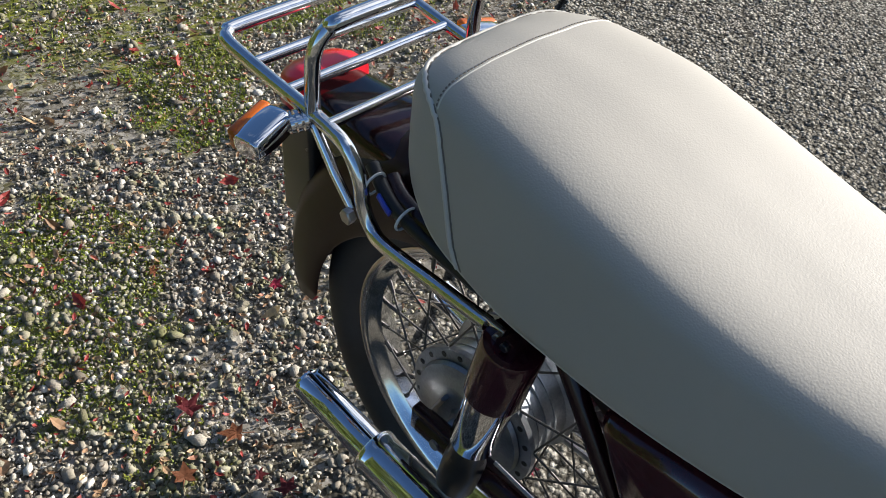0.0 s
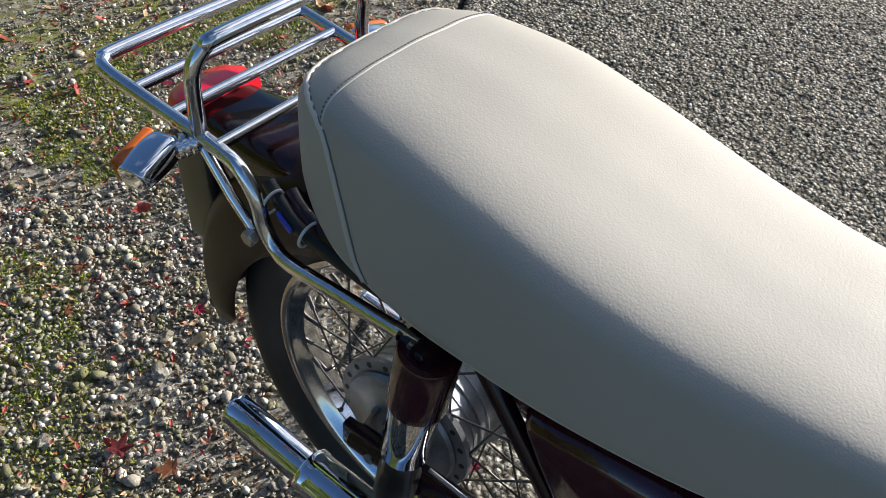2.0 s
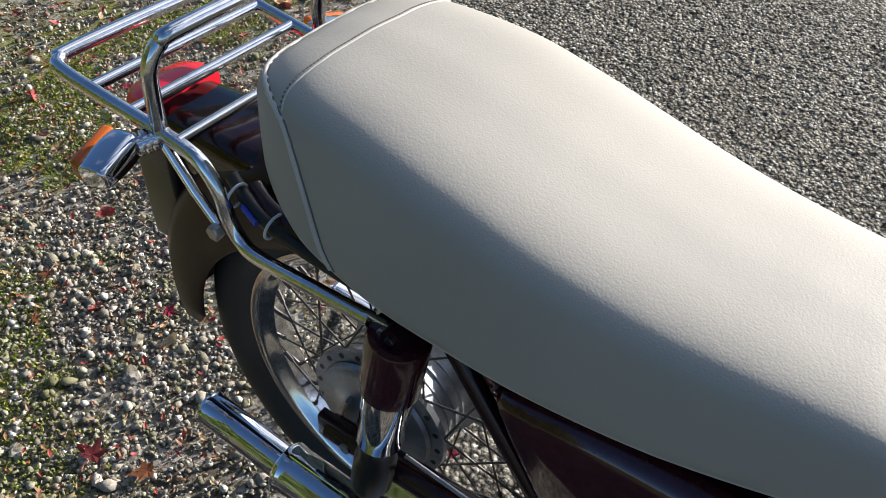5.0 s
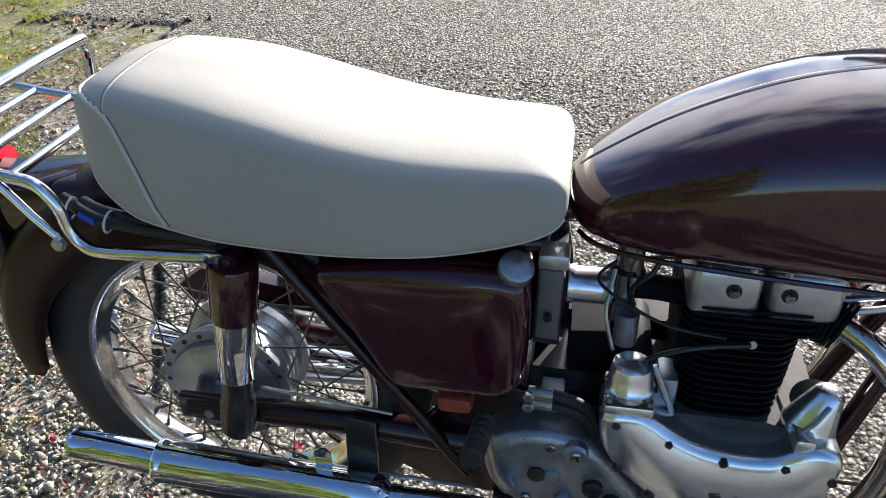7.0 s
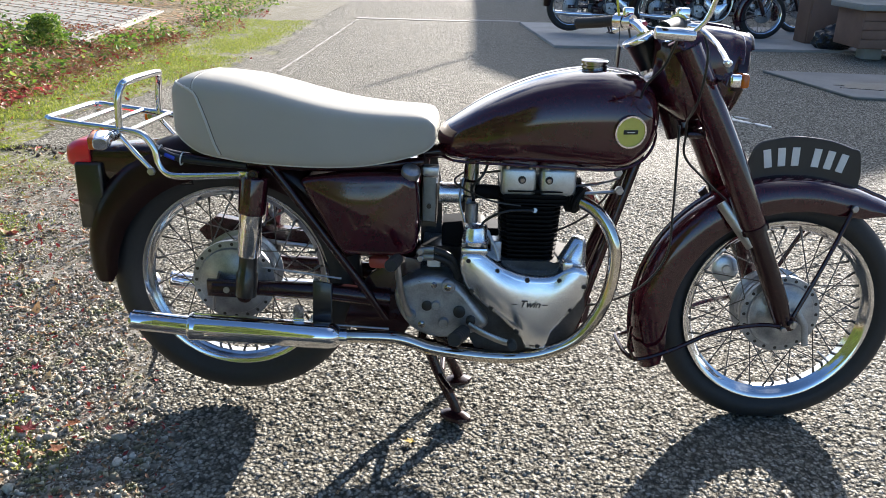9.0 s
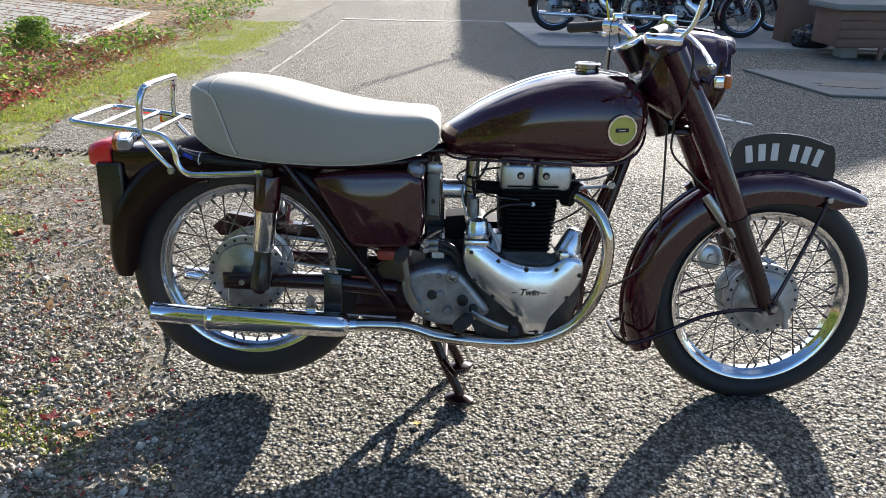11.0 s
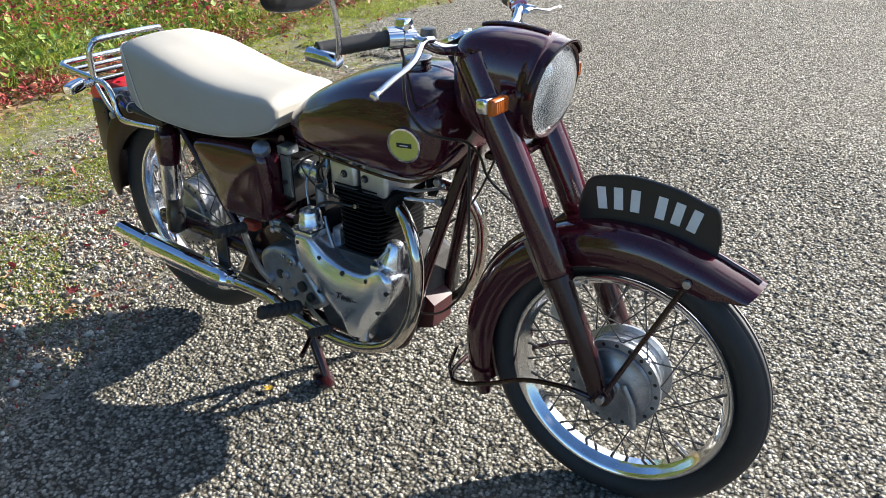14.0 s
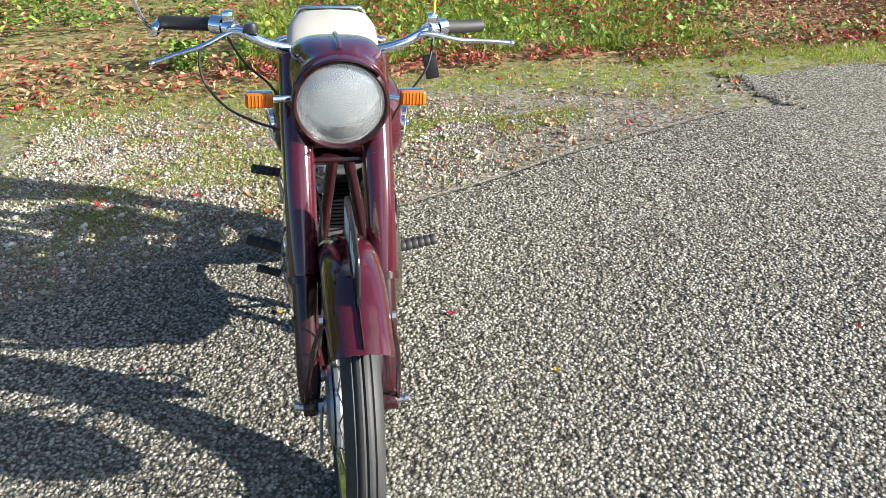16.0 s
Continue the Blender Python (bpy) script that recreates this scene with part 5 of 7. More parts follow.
# tubular cradle
for s in (-1, 1):
    part("sub_frame", tube([(0.122, s * 0.108, 0.690), (0.142, s * 0.110, 0.672), (0.372, s * 0.108, 0.350), (0.412, s * 0.100, 0.285)], 0.0110, 12), FRAME, bike, "dark frame tube")
    part("seat_rail", tube(spline([(-0.13, s * 0.085, 0.700), (-0.08, s * 0.100, 0.694), (0.06, s * 0.108, 0.685), (0.30, s * 0.10, 0.680), (0.50, s * 0.07, 0.690)], 5), 0.0125, 12), FRAME, bike)
    part("down_tube", tube(spline([(1.045, s * 0.012, 0.760), (0.985, s * 0.040, 0.575), (0.930, s * 0.062, 0.400), (0.888, s * 0.072, 0.250), (0.840, s * 0.075, 0.205), (0.70, s * 0.075, 0.192), (0.45, s * 0.080, 0.215)], 6), 0.0140, 12), FRAME, bike)
    part("swinging_arm", tube([(-0.030, s * 0.100, 0.356), (0.10, s * 0.098, 0.358), (0.26, s * 0.092, 0.352), (0.42, s * 0.085, 0.335)], [0.018, 0.020, 0.023, 0.026], 14), FRAME, bike, "dark swinging arm")
    part("axle_plate", slab([(-0.045, 0.335), (0.05, 0.332), (0.055, 0.378), (-0.045, 0.378)], s * 0.094, s * 0.110, 0.004), FRAME, bike)
    part("engine_plate", slab([(0.30, 0.262), (0.36, 0.225), (0.45, 0.222), (0.49, 0.30), (0.50, 0.44), (0.44, 0.455), (0.37, 0.40), (0.32, 0.33)], s * 0.070, s * 0.082, 0.004), FRAME, bike)
    # rear damper: top lug, enamelled shroud, chromed lower, body
    y = s * 0.128
    top, bot = Vector((0.101, y, 0.672)), Vector((0.060, y, 0.350))
    q = lambda t: top.lerp(bot, t)
    d = part("rear_damper", tube([q(0.045), q(0.048), q(0.058), q(0.325), q(0.332)], [0.026, 0.0325, 0.0340, 0.0340, 0.031], 32), MAROON, bike, "dark enamelled and chromed rear damper")
    part("chrome_sleeve", tube([q(0.325), q(0.333), q(0.660), q(0.672)], [0.0265, 0.0290, 0.0290, 0.0265], 32), CHROME, d)
    part("damper_body", tube([q(0.665), q(0.80), q(0.82), q(1.0)], [0.023, 0.023, 0.027, 0.027], 20), BLACK, d)
    for t_, r_ in ((0.03, 0.013), (0.985, 0.020)):
        part("damper_eye", moved(lathe([(0.006, -0.016), (r_, -0.016), (r_, 0.016), (0.006, 0.016)], 20), Matrix.Translation(q(t_))), FRAME, d)
    part("damper_top", tube([q(0.01), q(0.06)], [0.010, 0.016], 14), FRAME, d)
    part("damper_nut", bolt((q(0.02).x, y + s * 0.016, q(0.02).z), 0.0055, 0.005, s), BLACK, d)
part("top_tube", tube([(0.50, 0, 0.70), (0.80, 0, 0.73), (1.05, 0, 0.82)], 0.018, 12), FRAME, bike)
part("seat_tube", tube([(0.50, 0, 0.70), (0.46, 0, 0.40), (0.45, 0, 0.24)], 0.017, 12), FRAME, bike)
part("head_stock", tube([(1.045, 0, 0.955), (1.125, 0, 0.76)], 0.028, 20), FRAME, bike)
part("swing_pivot", rod((0.42, -0.10, 0.335), (0.42, 0.10, 0.335), 0.020, 16), FRAME, bike)
part("stand_tube", rod((0.50, -0.10, 0.205), (0.50, 0.10, 0.205), 0.014, 12), FRAME, bike)
part("front_plate", slab([(0.880, 0.245), (0.935, 0.265), (0.942, 0.330), (0.915, 0.350), (0.884, 0.33)], -0.03, 0.050, 0.008), worn("dull_maroon", (0.045, 0.007, 0.010), 0.45, vary=0.45), bike, "dull maroon front engine cover plate")

# main stand with splayed feet
for s in (-1, 1):
    part("stand_leg", tube(spline([(0.515, s * 0.080, 0.212), (0.548, s * 0.088, 0.130), (0.588, s * 0.098, 0.052), (0.600, s * 0.102, 0.022)], 5), [0.014] * 10 + [0.0135] * 6, 12, flat=(1.0, 1.0)), FRAME, bike, "dark stand leg")
    foot = lathe([(0.001, 0.0), (0.030, 0.0), (0.036, 0.006), (0.034, 0.014), (0.020, 0.022), (0.001, 0.024)], 24, axis="z")
    part("stand_foot", moved(moved(foot, Matrix.Diagonal((1.25, 0.8, 1, 1))), Matrix.Translation((0.596, s * 0.106, 0.004 if s < 0 else -0.004)) @ Matrix.Rotation(s * 0.5, 4, "Z")), FRAME, bike, "rounded stand foot")
part("stand_brace", rod((0.556, -0.090, 0.112), (0.556, 0.090, 0.112), 0.008, 10), FRAME, bike)
part("stand_toe_bar", tube(spline([(0.548, -0.090, 0.130), (0.565, -0.125, 0.122), (0.585, -0.165, 0.118)], 5), 0.007, 10), FRAME, bike)

# oil tank and its far-side fellow
OT = [(0.214, 0.655), (0.300, 0.668), (0.440, 0.672), (0.482, 0.662), (0.494, 0.630), (0.496, 0.560), (0.490, 0.495), (0.470, 0.470), (0.42, 0.463), (0.330, 0.462), (0.300, 0.475), (0.268, 0.530), (0.238, 0.585), (0.216, 0.628)]
oil = part("oil_tank", slab(OT, -0.035, -0.138, 0.026, 0.008, smooth=4, steps=8, star=True), MAROON, bike, "glossy maroon oil tank", angle=60)
part("oil_cap", moved(lathe([(0.001, 0.014), (0.020, 0.013), (0.0265, 0.008), (0.0275, 0.0), (0.0265, -0.012), (0.020, -0.024), (0.001, -0.024)], 32, axis="z"), Matrix.Translation((0.474, -0.116, 0.676)) @ Matrix.Scale(0.85, 4) @ Matrix.Rotation(radians(28), 4, "X") @ Matrix.Rotation(radians(14), 4, "Y")), CAST, oil, "dull alloy oil filler cap")
part("oil_banjo", moved(box((0.372, -0.135, 0.432), (0.422, -0.100, 0.460), 0.009), Matrix()), worn("red_rubber", (0.35, 0.05, 0.03), 0.5), oil, "red rubber oil drain cover")
part("tool_box", slab(OT, 0.035, 0.134, 0.026, 0.008, smooth=4, steps=6, star=True), MAROON, bike, "maroon tool box", angle=60)
part("battery_box", box((0.30, -0.034, 0.49), (0.46, 0.034, 0.65), 0.006), BLACK, bike)
part("air_cleaner", slab([(0.498, 0.530), (0.534, 0.528), (0.536, 0.640), (0.500, 0.642)], -0.075, 0.06, 0.005), BLACK, bike, "black metal air cleaner")
part("cleaner_plate", slab([(0.500, 0.545), (0.532, 0.543), (0.534, 0.655), (0.502, 0.657)], -0.076, -0.084, 0.003), worn("grey_zinc_plate", (0.20, 0.215, 0.22), 0.42, 0.7, vary=0.35), bike, "dull grey metal plate")
part("cleaner_clip", box((0.500, -0.090, 0.660), (0.540, -0.050, 0.682), 0.004), SATIN, bike, "bright strap clip")
part("oil_level_stud", rod((0.517, -0.086, 0.585), (0.517, -0.094, 0.585), 0.006, 10), BLACK, bike)
for k, (za, zb) in enumerate(((0.500, 0.452), (0.482, 0.428))):
    hose = spline([(0.500, -0.125, za - 0.018), (0.540, -0.130, za - 0.016), (0.578, -0.122, za - 0.040), (0.598, -0.105, zb - 0.055), (0.60, -0.085, zb - 0.10)], 6)
    rs = [0.0078 + (0.0008 if i % 2 else 0) for i in range(len(hose))]
    h = part("oil_hose", tube(hose, rs, 10), RUBBER, bike, "black oil hose with alloy ends")
    part("hose_end", tube(hose[:6], 0.0095, 10), STEEL, h)
    part("hose_nut", bolt((0.500, -0.134, za - 0.018), 0.008, 0.006), STEEL, h)

# engine
part("crankcase", slab([(0.60, 0.30), (0.64, 0.215), (0.78, 0.195), (0.88, 0.235), (0.915, 0.33), (0.905, 0.43), (0.82, 0.455), (0.68, 0.455), (0.61, 0.42)], -0.105, 0.105, 0.012), GREASY, bike, "cast alloy crankcase")
TC = [(0.597, 0.448), (0.603, 0.486), (0.640, 0.492), (0.665, 0.480), (0.705, 0.452), (0.760, 0.434), (0.820, 0.434), (0.852, 0.452), (0.880, 0.462), (0.906, 0.448), (0.911, 0.422), (0.898, 0.374), (0.855, 0.316), (0.822, 0.268), (0.815, 0.240), (0.766, 0.238), (0.757, 0.262), (0.700, 0.318), (0.645, 0.365), (0.612, 0.405)]
tc = part("timing_cover", slab(TC, -0.085, -0.160, 0.018, smooth=3, steps=8), ALLOY, bike, "polished alloy timing cover with script lettering", angle=60)
for x, z in ((0.618, 0.470), (0.688, 0.446), (0.762, 0.424), (0.840, 0.426), (0.900, 0.412), (0.628, 0.392), (0.676, 0.348), (0.742, 0.286), (0.870, 0.350), (0.815, 0.286), (0.796, 0.250)):
    part("cover_screw", bolt((x, -0.1535, z), 0.0066, 0.0085), INK, tc)
def cover_face():
    """The gently swelling face of the timing cover."""
    pts = spline([Vector((x, 0, z)) for x, z in TC], 4, True)
    b = bmesh.new()
    rows_ = []
    for i in range(37):
        x = 0.612 + (0.897 - 0.612) * i / 36
        zs = sorted(p.z + (q.z - p.z) * (x - p.x) / (q.x - p.x) for p, q in zip(pts, pts[1:] + pts[:1]) if (p.x - x) * (q.x - x) < 0)
        lo, hi = zs[0] + 0.014, zs[-1] - 0.014
        u = abs(2 * i / 36 - 1)
        row = []
        for j in range(21):
            v = j / 20
            swell = (1 - abs(2 * v - 1) ** 2.4) * (1 - u ** 5)
            row.append(b.verts.new((x, -0.1592 - 0.011 * swell, lo + (hi - lo) * v)))
        rows_.append(row)
    for p, q in zip(rows_, rows_[1:]):
        for j in range(20):
            b.faces.new((p[j], p[j + 1], q[j + 1], q[j]))
    return b


part("cover_face", cover_face(), ALLOY, tc, "swelling polished face", angle=80)
tm = Matrix.Translation((0.770, -0.1714, 0.366)) @ Matrix.Rotation(math.pi / 2, 4, "X")
lettering("Twin", 0.025, INK, tc, tm, 0.35, 0.0007, "black script lettering")
for u in (-0.037, 0.038):
    part("small_lettering", box((0.770 + u - 0.007, -0.1708, 0.3640), (0.770 + u + 0.006, -0.1690, 0.3662), 0, segs=1), INK, tc)
part("tower_flange", box((0.599, -0.156, 0.484), (0.664, -0.088, 0.501), 0.005), ALLOY, tc, "flat alloy flange")
part("tower_gasket", box((0.601, -0.154, 0.501), (0.662, -0.090, 0.5035), 0.0008, segs=1), INK, tc)
part("filter_tower", lathe([(0.0330, 0.5035), (0.0330, 0.513), (0.0295, 0.517), (0.0285, 0.538), (0.0255, 0.547), (0.0160, 0.552), (0.001, 0.553)], 32, axis="z", at=(0.632, -0.121, 0)), ALLOY, tc, "polished alloy filter housing")
for x, y in ((0.606, -0.149), (0.657, -0.149), (0.657, -0.095)):
    part("flange_nut", lathe([(0.0055, 0.5035), (0.0055, 0.510), (0.001, 0.511)], 6, axis="z", at=(x, y, 0)), STEEL, tc)
GB = [(0.437, 0.372), (0.446, 0.325), (0.475, 0.283), (0.520, 0.258), (0.580, 0.252), (0.635, 0.268), (0.672, 0.296), (0.645, 0.340), (0.610, 0.385), (0.575, 0.412), (0.520, 0.420), (0.468, 0.405)]
gb = part("gearbox_cover", slab(GB, -0.055, -0.142, 0.016, smooth=4, steps=5), CAST, bike, "grey cast alloy gearbox cover", angle=60)
for x, z in ((0.462, 0.372), (0.500, 0.402), (0.560, 0.398), (0.600, 0.366), (0.478, 0.305), (0.530, 0.272), (0.598, 0.278), (0.640, 0.300)):
    part("cover_screw", bolt((x, -0.136, z), 0.006, 0.005), INK, gb)
for x, z, r, h in ((0.570, 0.396, 0.018, 0.010), (0.478, 0.318, 0.014, 0.012), (0.540, 0.345, 0.012, 0.007), (0.560, 0.300, 0.013, 0.009)):
    part("cover_boss", moved(lathe([(0.001, -h), (r * 0.8, -h), (r, -h + 0.004), (r, 0.006)], 24), Matrix.Translation((x, -0.143, z))), CAST, gb)
# wide black discs stand in for shade in recesses; small tarnished ones are plugs
for x, z, r, h in ((0.518, 0.343, 0.013, 0.005), (0.599, 0.330, 0.015, 0.009), (0.628, 0.308, 0.012, 0.012), (0.535, 0.398, 0.0075, 0.004), (0.570, 0.396, 0.009, 0.013), (0.505, 0.292, 0.009, 0.006)):
    part("cover_plug", moved(lathe([(0.001, -h), (r * 0.7, -h), (r, -h + 0.002), (r, 0.006)], 20), Matrix.Translation((x, -0.143, z))), TARNISHED if r < 0.010 else INK, gb)
part("gearbox", slab([(0.44, 0.30), (0.50, 0.24), (0.62, 0.24), (0.66, 0.32), (0.60, 0.43), (0.50, 0.44), (0.44, 0.40)], -0.06, 0.08, 0.012), CAST, bike)
part("primary_case", slab([(0.44, 0.34), (0.47, 0.26), (0.56, 0.225), (0.72, 0.23), (0.86, 0.255), (0.90, 0.33), (0.87, 0.41), (0.76, 0.44), (0.60, 0.435), (0.48, 0.42)], 0.075, 0.155, 0.024, smooth=4), BLACK, bike, "black enamelled primary chain case")
part("battery_carrier", slab([(0.49, 0.44), (0.545, 0.43), (0.545, 0.60), (0.53, 0.68), (0.49, 0.68)], 0.045, 0.060, 0.004), BLACK, bike)
part("engine_backing", slab([(0.545, 0.42), (0.71, 0.42), (0.71, 0.470), (0.612, 0.480), (0.600, 0.535), (0.55, 0.53)], 0.03, -0.045, 0.006), IRON, bike)
part("inner_chain_case", slab([(0.50, 0.40), (0.72, 0.40), (0.72, 0.485), (0.50, 0.495)], 0.060, 0.160, 0.006), IRON, bike)
part("rear_engine_plate", slab([(0.49, 0.41), (0.60, 0.41), (0.62, 0.47), (0.50, 0.475)], -0.06, 0.075, 0.004), BLACK, bike)
# cylinders: barrel and fins
def round_plate(lo, hi, r):
    """A thin level plate with rounded corners."""
    b, ring = bmesh.new(), []
    for cx, cy, a0 in ((hi[0] - r, hi[1] - r, 0), (lo[0] + r, hi[1] - r, 90), (lo[0] + r, lo[1] + r, 180), (hi[0] - r, lo[1] + r, 270)):
        for k in range(6):
            a = radians(a0 + 18 * k)
            ring.append(Vector((cx + r * math.cos(a), cy + r * math.sin(a), 0)))
    add_rings(b, [[v + Vector((0, 0, z)) for v in ring] for z in (lo[2], hi[2])])
    return b


cyl = part("cylinder_block", slab([(0.716, 0.44), (0.816, 0.44), (0.826, 0.60), (0.706, 0.60)], -0.082, 0.082, 0.020), IRON, bike, "black finned iron cylinder block")
for k in range(13):
    z = 0.455 + 0.0112 * k
    w = 0.069 + 0.009 * (k / 12) ** 0.8
    fin = round_plate((0.766 - w, -0.0985, z), (0.766 + w, 0.0985, z + 0.0034), 0.042)
    part("fin", fin, IRON, cyl)
head = part("cylinder_head", slab([(0.700, 0.600), (0.858, 0.600), (0.868, 0.632), (0.694, 0.632)], -0.092, 0.092, 0.006), IRON, bike, "black finned cylinder head")
for k in range(4):
    part("fin", round_plate((0.688, -0.102, 0.598 + 0.0105 * k), (0.860, 0.102, 0.602 + 0.0105 * k), 0.030), IRON, head)
for x0, x1, xn in ((0.690, 0.776, 0.741), (0.785, 0.872, 0.806)):
    rk = part("rocker_box", box((x0, -0.100, 0.618), (x1, 0.100, 0.690), 0.012, segs=3), SATIN, bike, "alloy rocker box")
    for xs in (x0 + 0.016, x1 - 0.016):
        part("cover_stud", lathe([(0.006, 0.0), (0.006, 0.008), (0.003, 0.011)], 8, axis="z", at=(xs, -0.093, 0.684)), STEEL, rk)
    part("rocker_nut", bolt((xn, -0.101, 0.660), 0.0068, 0.008), TARNISHED, rk)
    part("nut_washer", moved(lathe([(0.001, -0.003), (0.0095, -0.003), (0.010, 0.004)], 20), Matrix.Translation((xn, -0.100, 0.660))), INK, rk)
part("spark_plug", rod((0.775, -0.099, 0.585), (0.775, -0.110, 0.587), 0.006, 8), STEEL, bike)
part("push_rod_tunnel", slab([(0.735, 0.44), (0.765, 0.44), (0.765, 0.62), (0.735, 0.62)], -0.083, 0.083, 0.008), IRON, bike)
# carburettor and manifold
cb = part("carburettor", tube([(0.612, -0.035, 0.560), (0.612, -0.035, 0.600), (0.614, -0.035, 0.606), (0.616, -0.035, 0.640), (0.618, -0.035, 0.645), (0.620, -0.035, 0.690)], [0.018, 0.018, 0.025, 0.025, 0.019, 0.018], 20), TARNISHED, bike, "grey alloy carburettor")
part("bell_mouth", moved(lathe([(0.020, -0.032), (0.0265, -0.030), (0.0275, -0.024), (0.0255, -0.020), (0.0255, 0.03)], 24, axis="x"), Matrix.Translation((0.570, -0.035, 0.606))), ALLOY, cb)
part("float_bowl", rod((0.622, -0.066, 0.540), (0.622, -0.066, 0.590), 0.016, 18), CAST, cb)
part("manifold", tube(spline([(0.62, -0.035, 0.612), (0.66, -0.035, 0.612), (0.70, -0.04, 0.610)], 4), 0.018, 16), IRON, cb)
part("fuel_pipe", tube(spline([(0.628, -0.064, 0.600), (0.622, -0.072, 0.63), (0.645, -0.075, 0.66), (0.66, -0.06, 0.69)], 6), 0.0035, 8), CABLE, cb)
# magneto and dynamo
part("magneto", moved(lathe([(0.001, -0.095), (0.020, -0.093), (0.026, -0.085), (0.026, 0.06), (0.001, 0.06)], 28), Matrix.Translation((0.640, 0, 0.500))), IRON, bike, "dark magneto body")
part("magneto_cap", box((0.515, -0.108, 0.432), (0.548, -0.06, 0.458), 0.004), WHITE, bike)
part("dynamo", moved(lathe([(0.001, -0.105), (0.020, -0.103), (0.027, -0.095), (0.028, -0.05), (0.026, -0.045), (0.001, -0.045)], 28), Matrix.Translation((0.884, 0, 0.464))), GREASY, bike, "alloy dynamo body")
cone = lathe([(0.001, 0.0), (0.036, 0.0), (0.037, 0.006), (0.034, 0.010), (0.031, 0.022), (0.019, 0.066), (0.012, 0.072), (0.001, 0.073)], 28, axis="z")
part("distributor", moved(cone, Matrix.Translation((0.872, -0.098, 0.450)) @ Matrix.Rotation(radians(14), 4, "Y")), ALLOY, bike, "tapered bright alloy housing")
part("distributor_clip", tube(spline([(0.850, -0.128, 0.462), (0.866, -0.134, 0.486), (0.884, -0.122, 0.508)], 5), 0.0028, 7), STEEL, bike)
part("dynamo_strap", box((0.846, -0.150, 0.446), (0.872, -0.092, 0.470), 0.005), ALLOY, bike, "bright alloy lug")
part("oil_feed_pipe", tube(spline([(0.662, -0.100, 0.530), (0.676, -0.108, 0.500), (0.690, -0.112, 0.470), (0.694, -0.110, 0.452)], 6), 0.0045, 8), STEEL, bike, "thin steel oil feed pipe")
part("tappet_block", box((0.672, -0.092, 0.448), (0.700, -0.040, 0.500), 0.006), CAST, bike)
part("throttle_spring", tube([(0.619 + 0.004 * math.cos(k * 0.9), -0.035 + 0.004 * math.sin(k * 0.9), 0.690 + 0.0008 * k) for k in range(40)], 0.0012, 5), STEEL, bike)
part("choke_rod", tube(spline([(0.600, -0.058, 0.650), (0.592, -0.085, 0.600), (0.606, -0.098, 0.548)], 6), 0.0028, 7), STEEL, bike)
part("magneto_lead", tube(spline([(0.640, -0.098, 0.520), (0.655, -0.120, 0.560), (0.705, -0.128, 0.588), (0.772, -0.112, 0.588)], 7), 0.0034, 8), CABLE, bike, "black ignition lead")
# head steady
part("head_steady", tube([(0.868, -0.070, 0.640), (0.93, -0.060, 0.645), (0.985, -0.030, 0.655)], 0.006, 8, flat=(1, 0.6)), STEEL, bike)
part("steady_stay", tube([(0.872, -0.075, 0.622), (0.978, -0.045, 0.624)], 0.005, 8), STEEL, bike)
part("steady_nut", bolt((0.984, -0.050, 0.628), 0.011, 0.010), STEEL, bike)
part("steady_bolt", bolt((0.978, -0.045, 0.672), 0.011, 0.010), STEEL, bike)

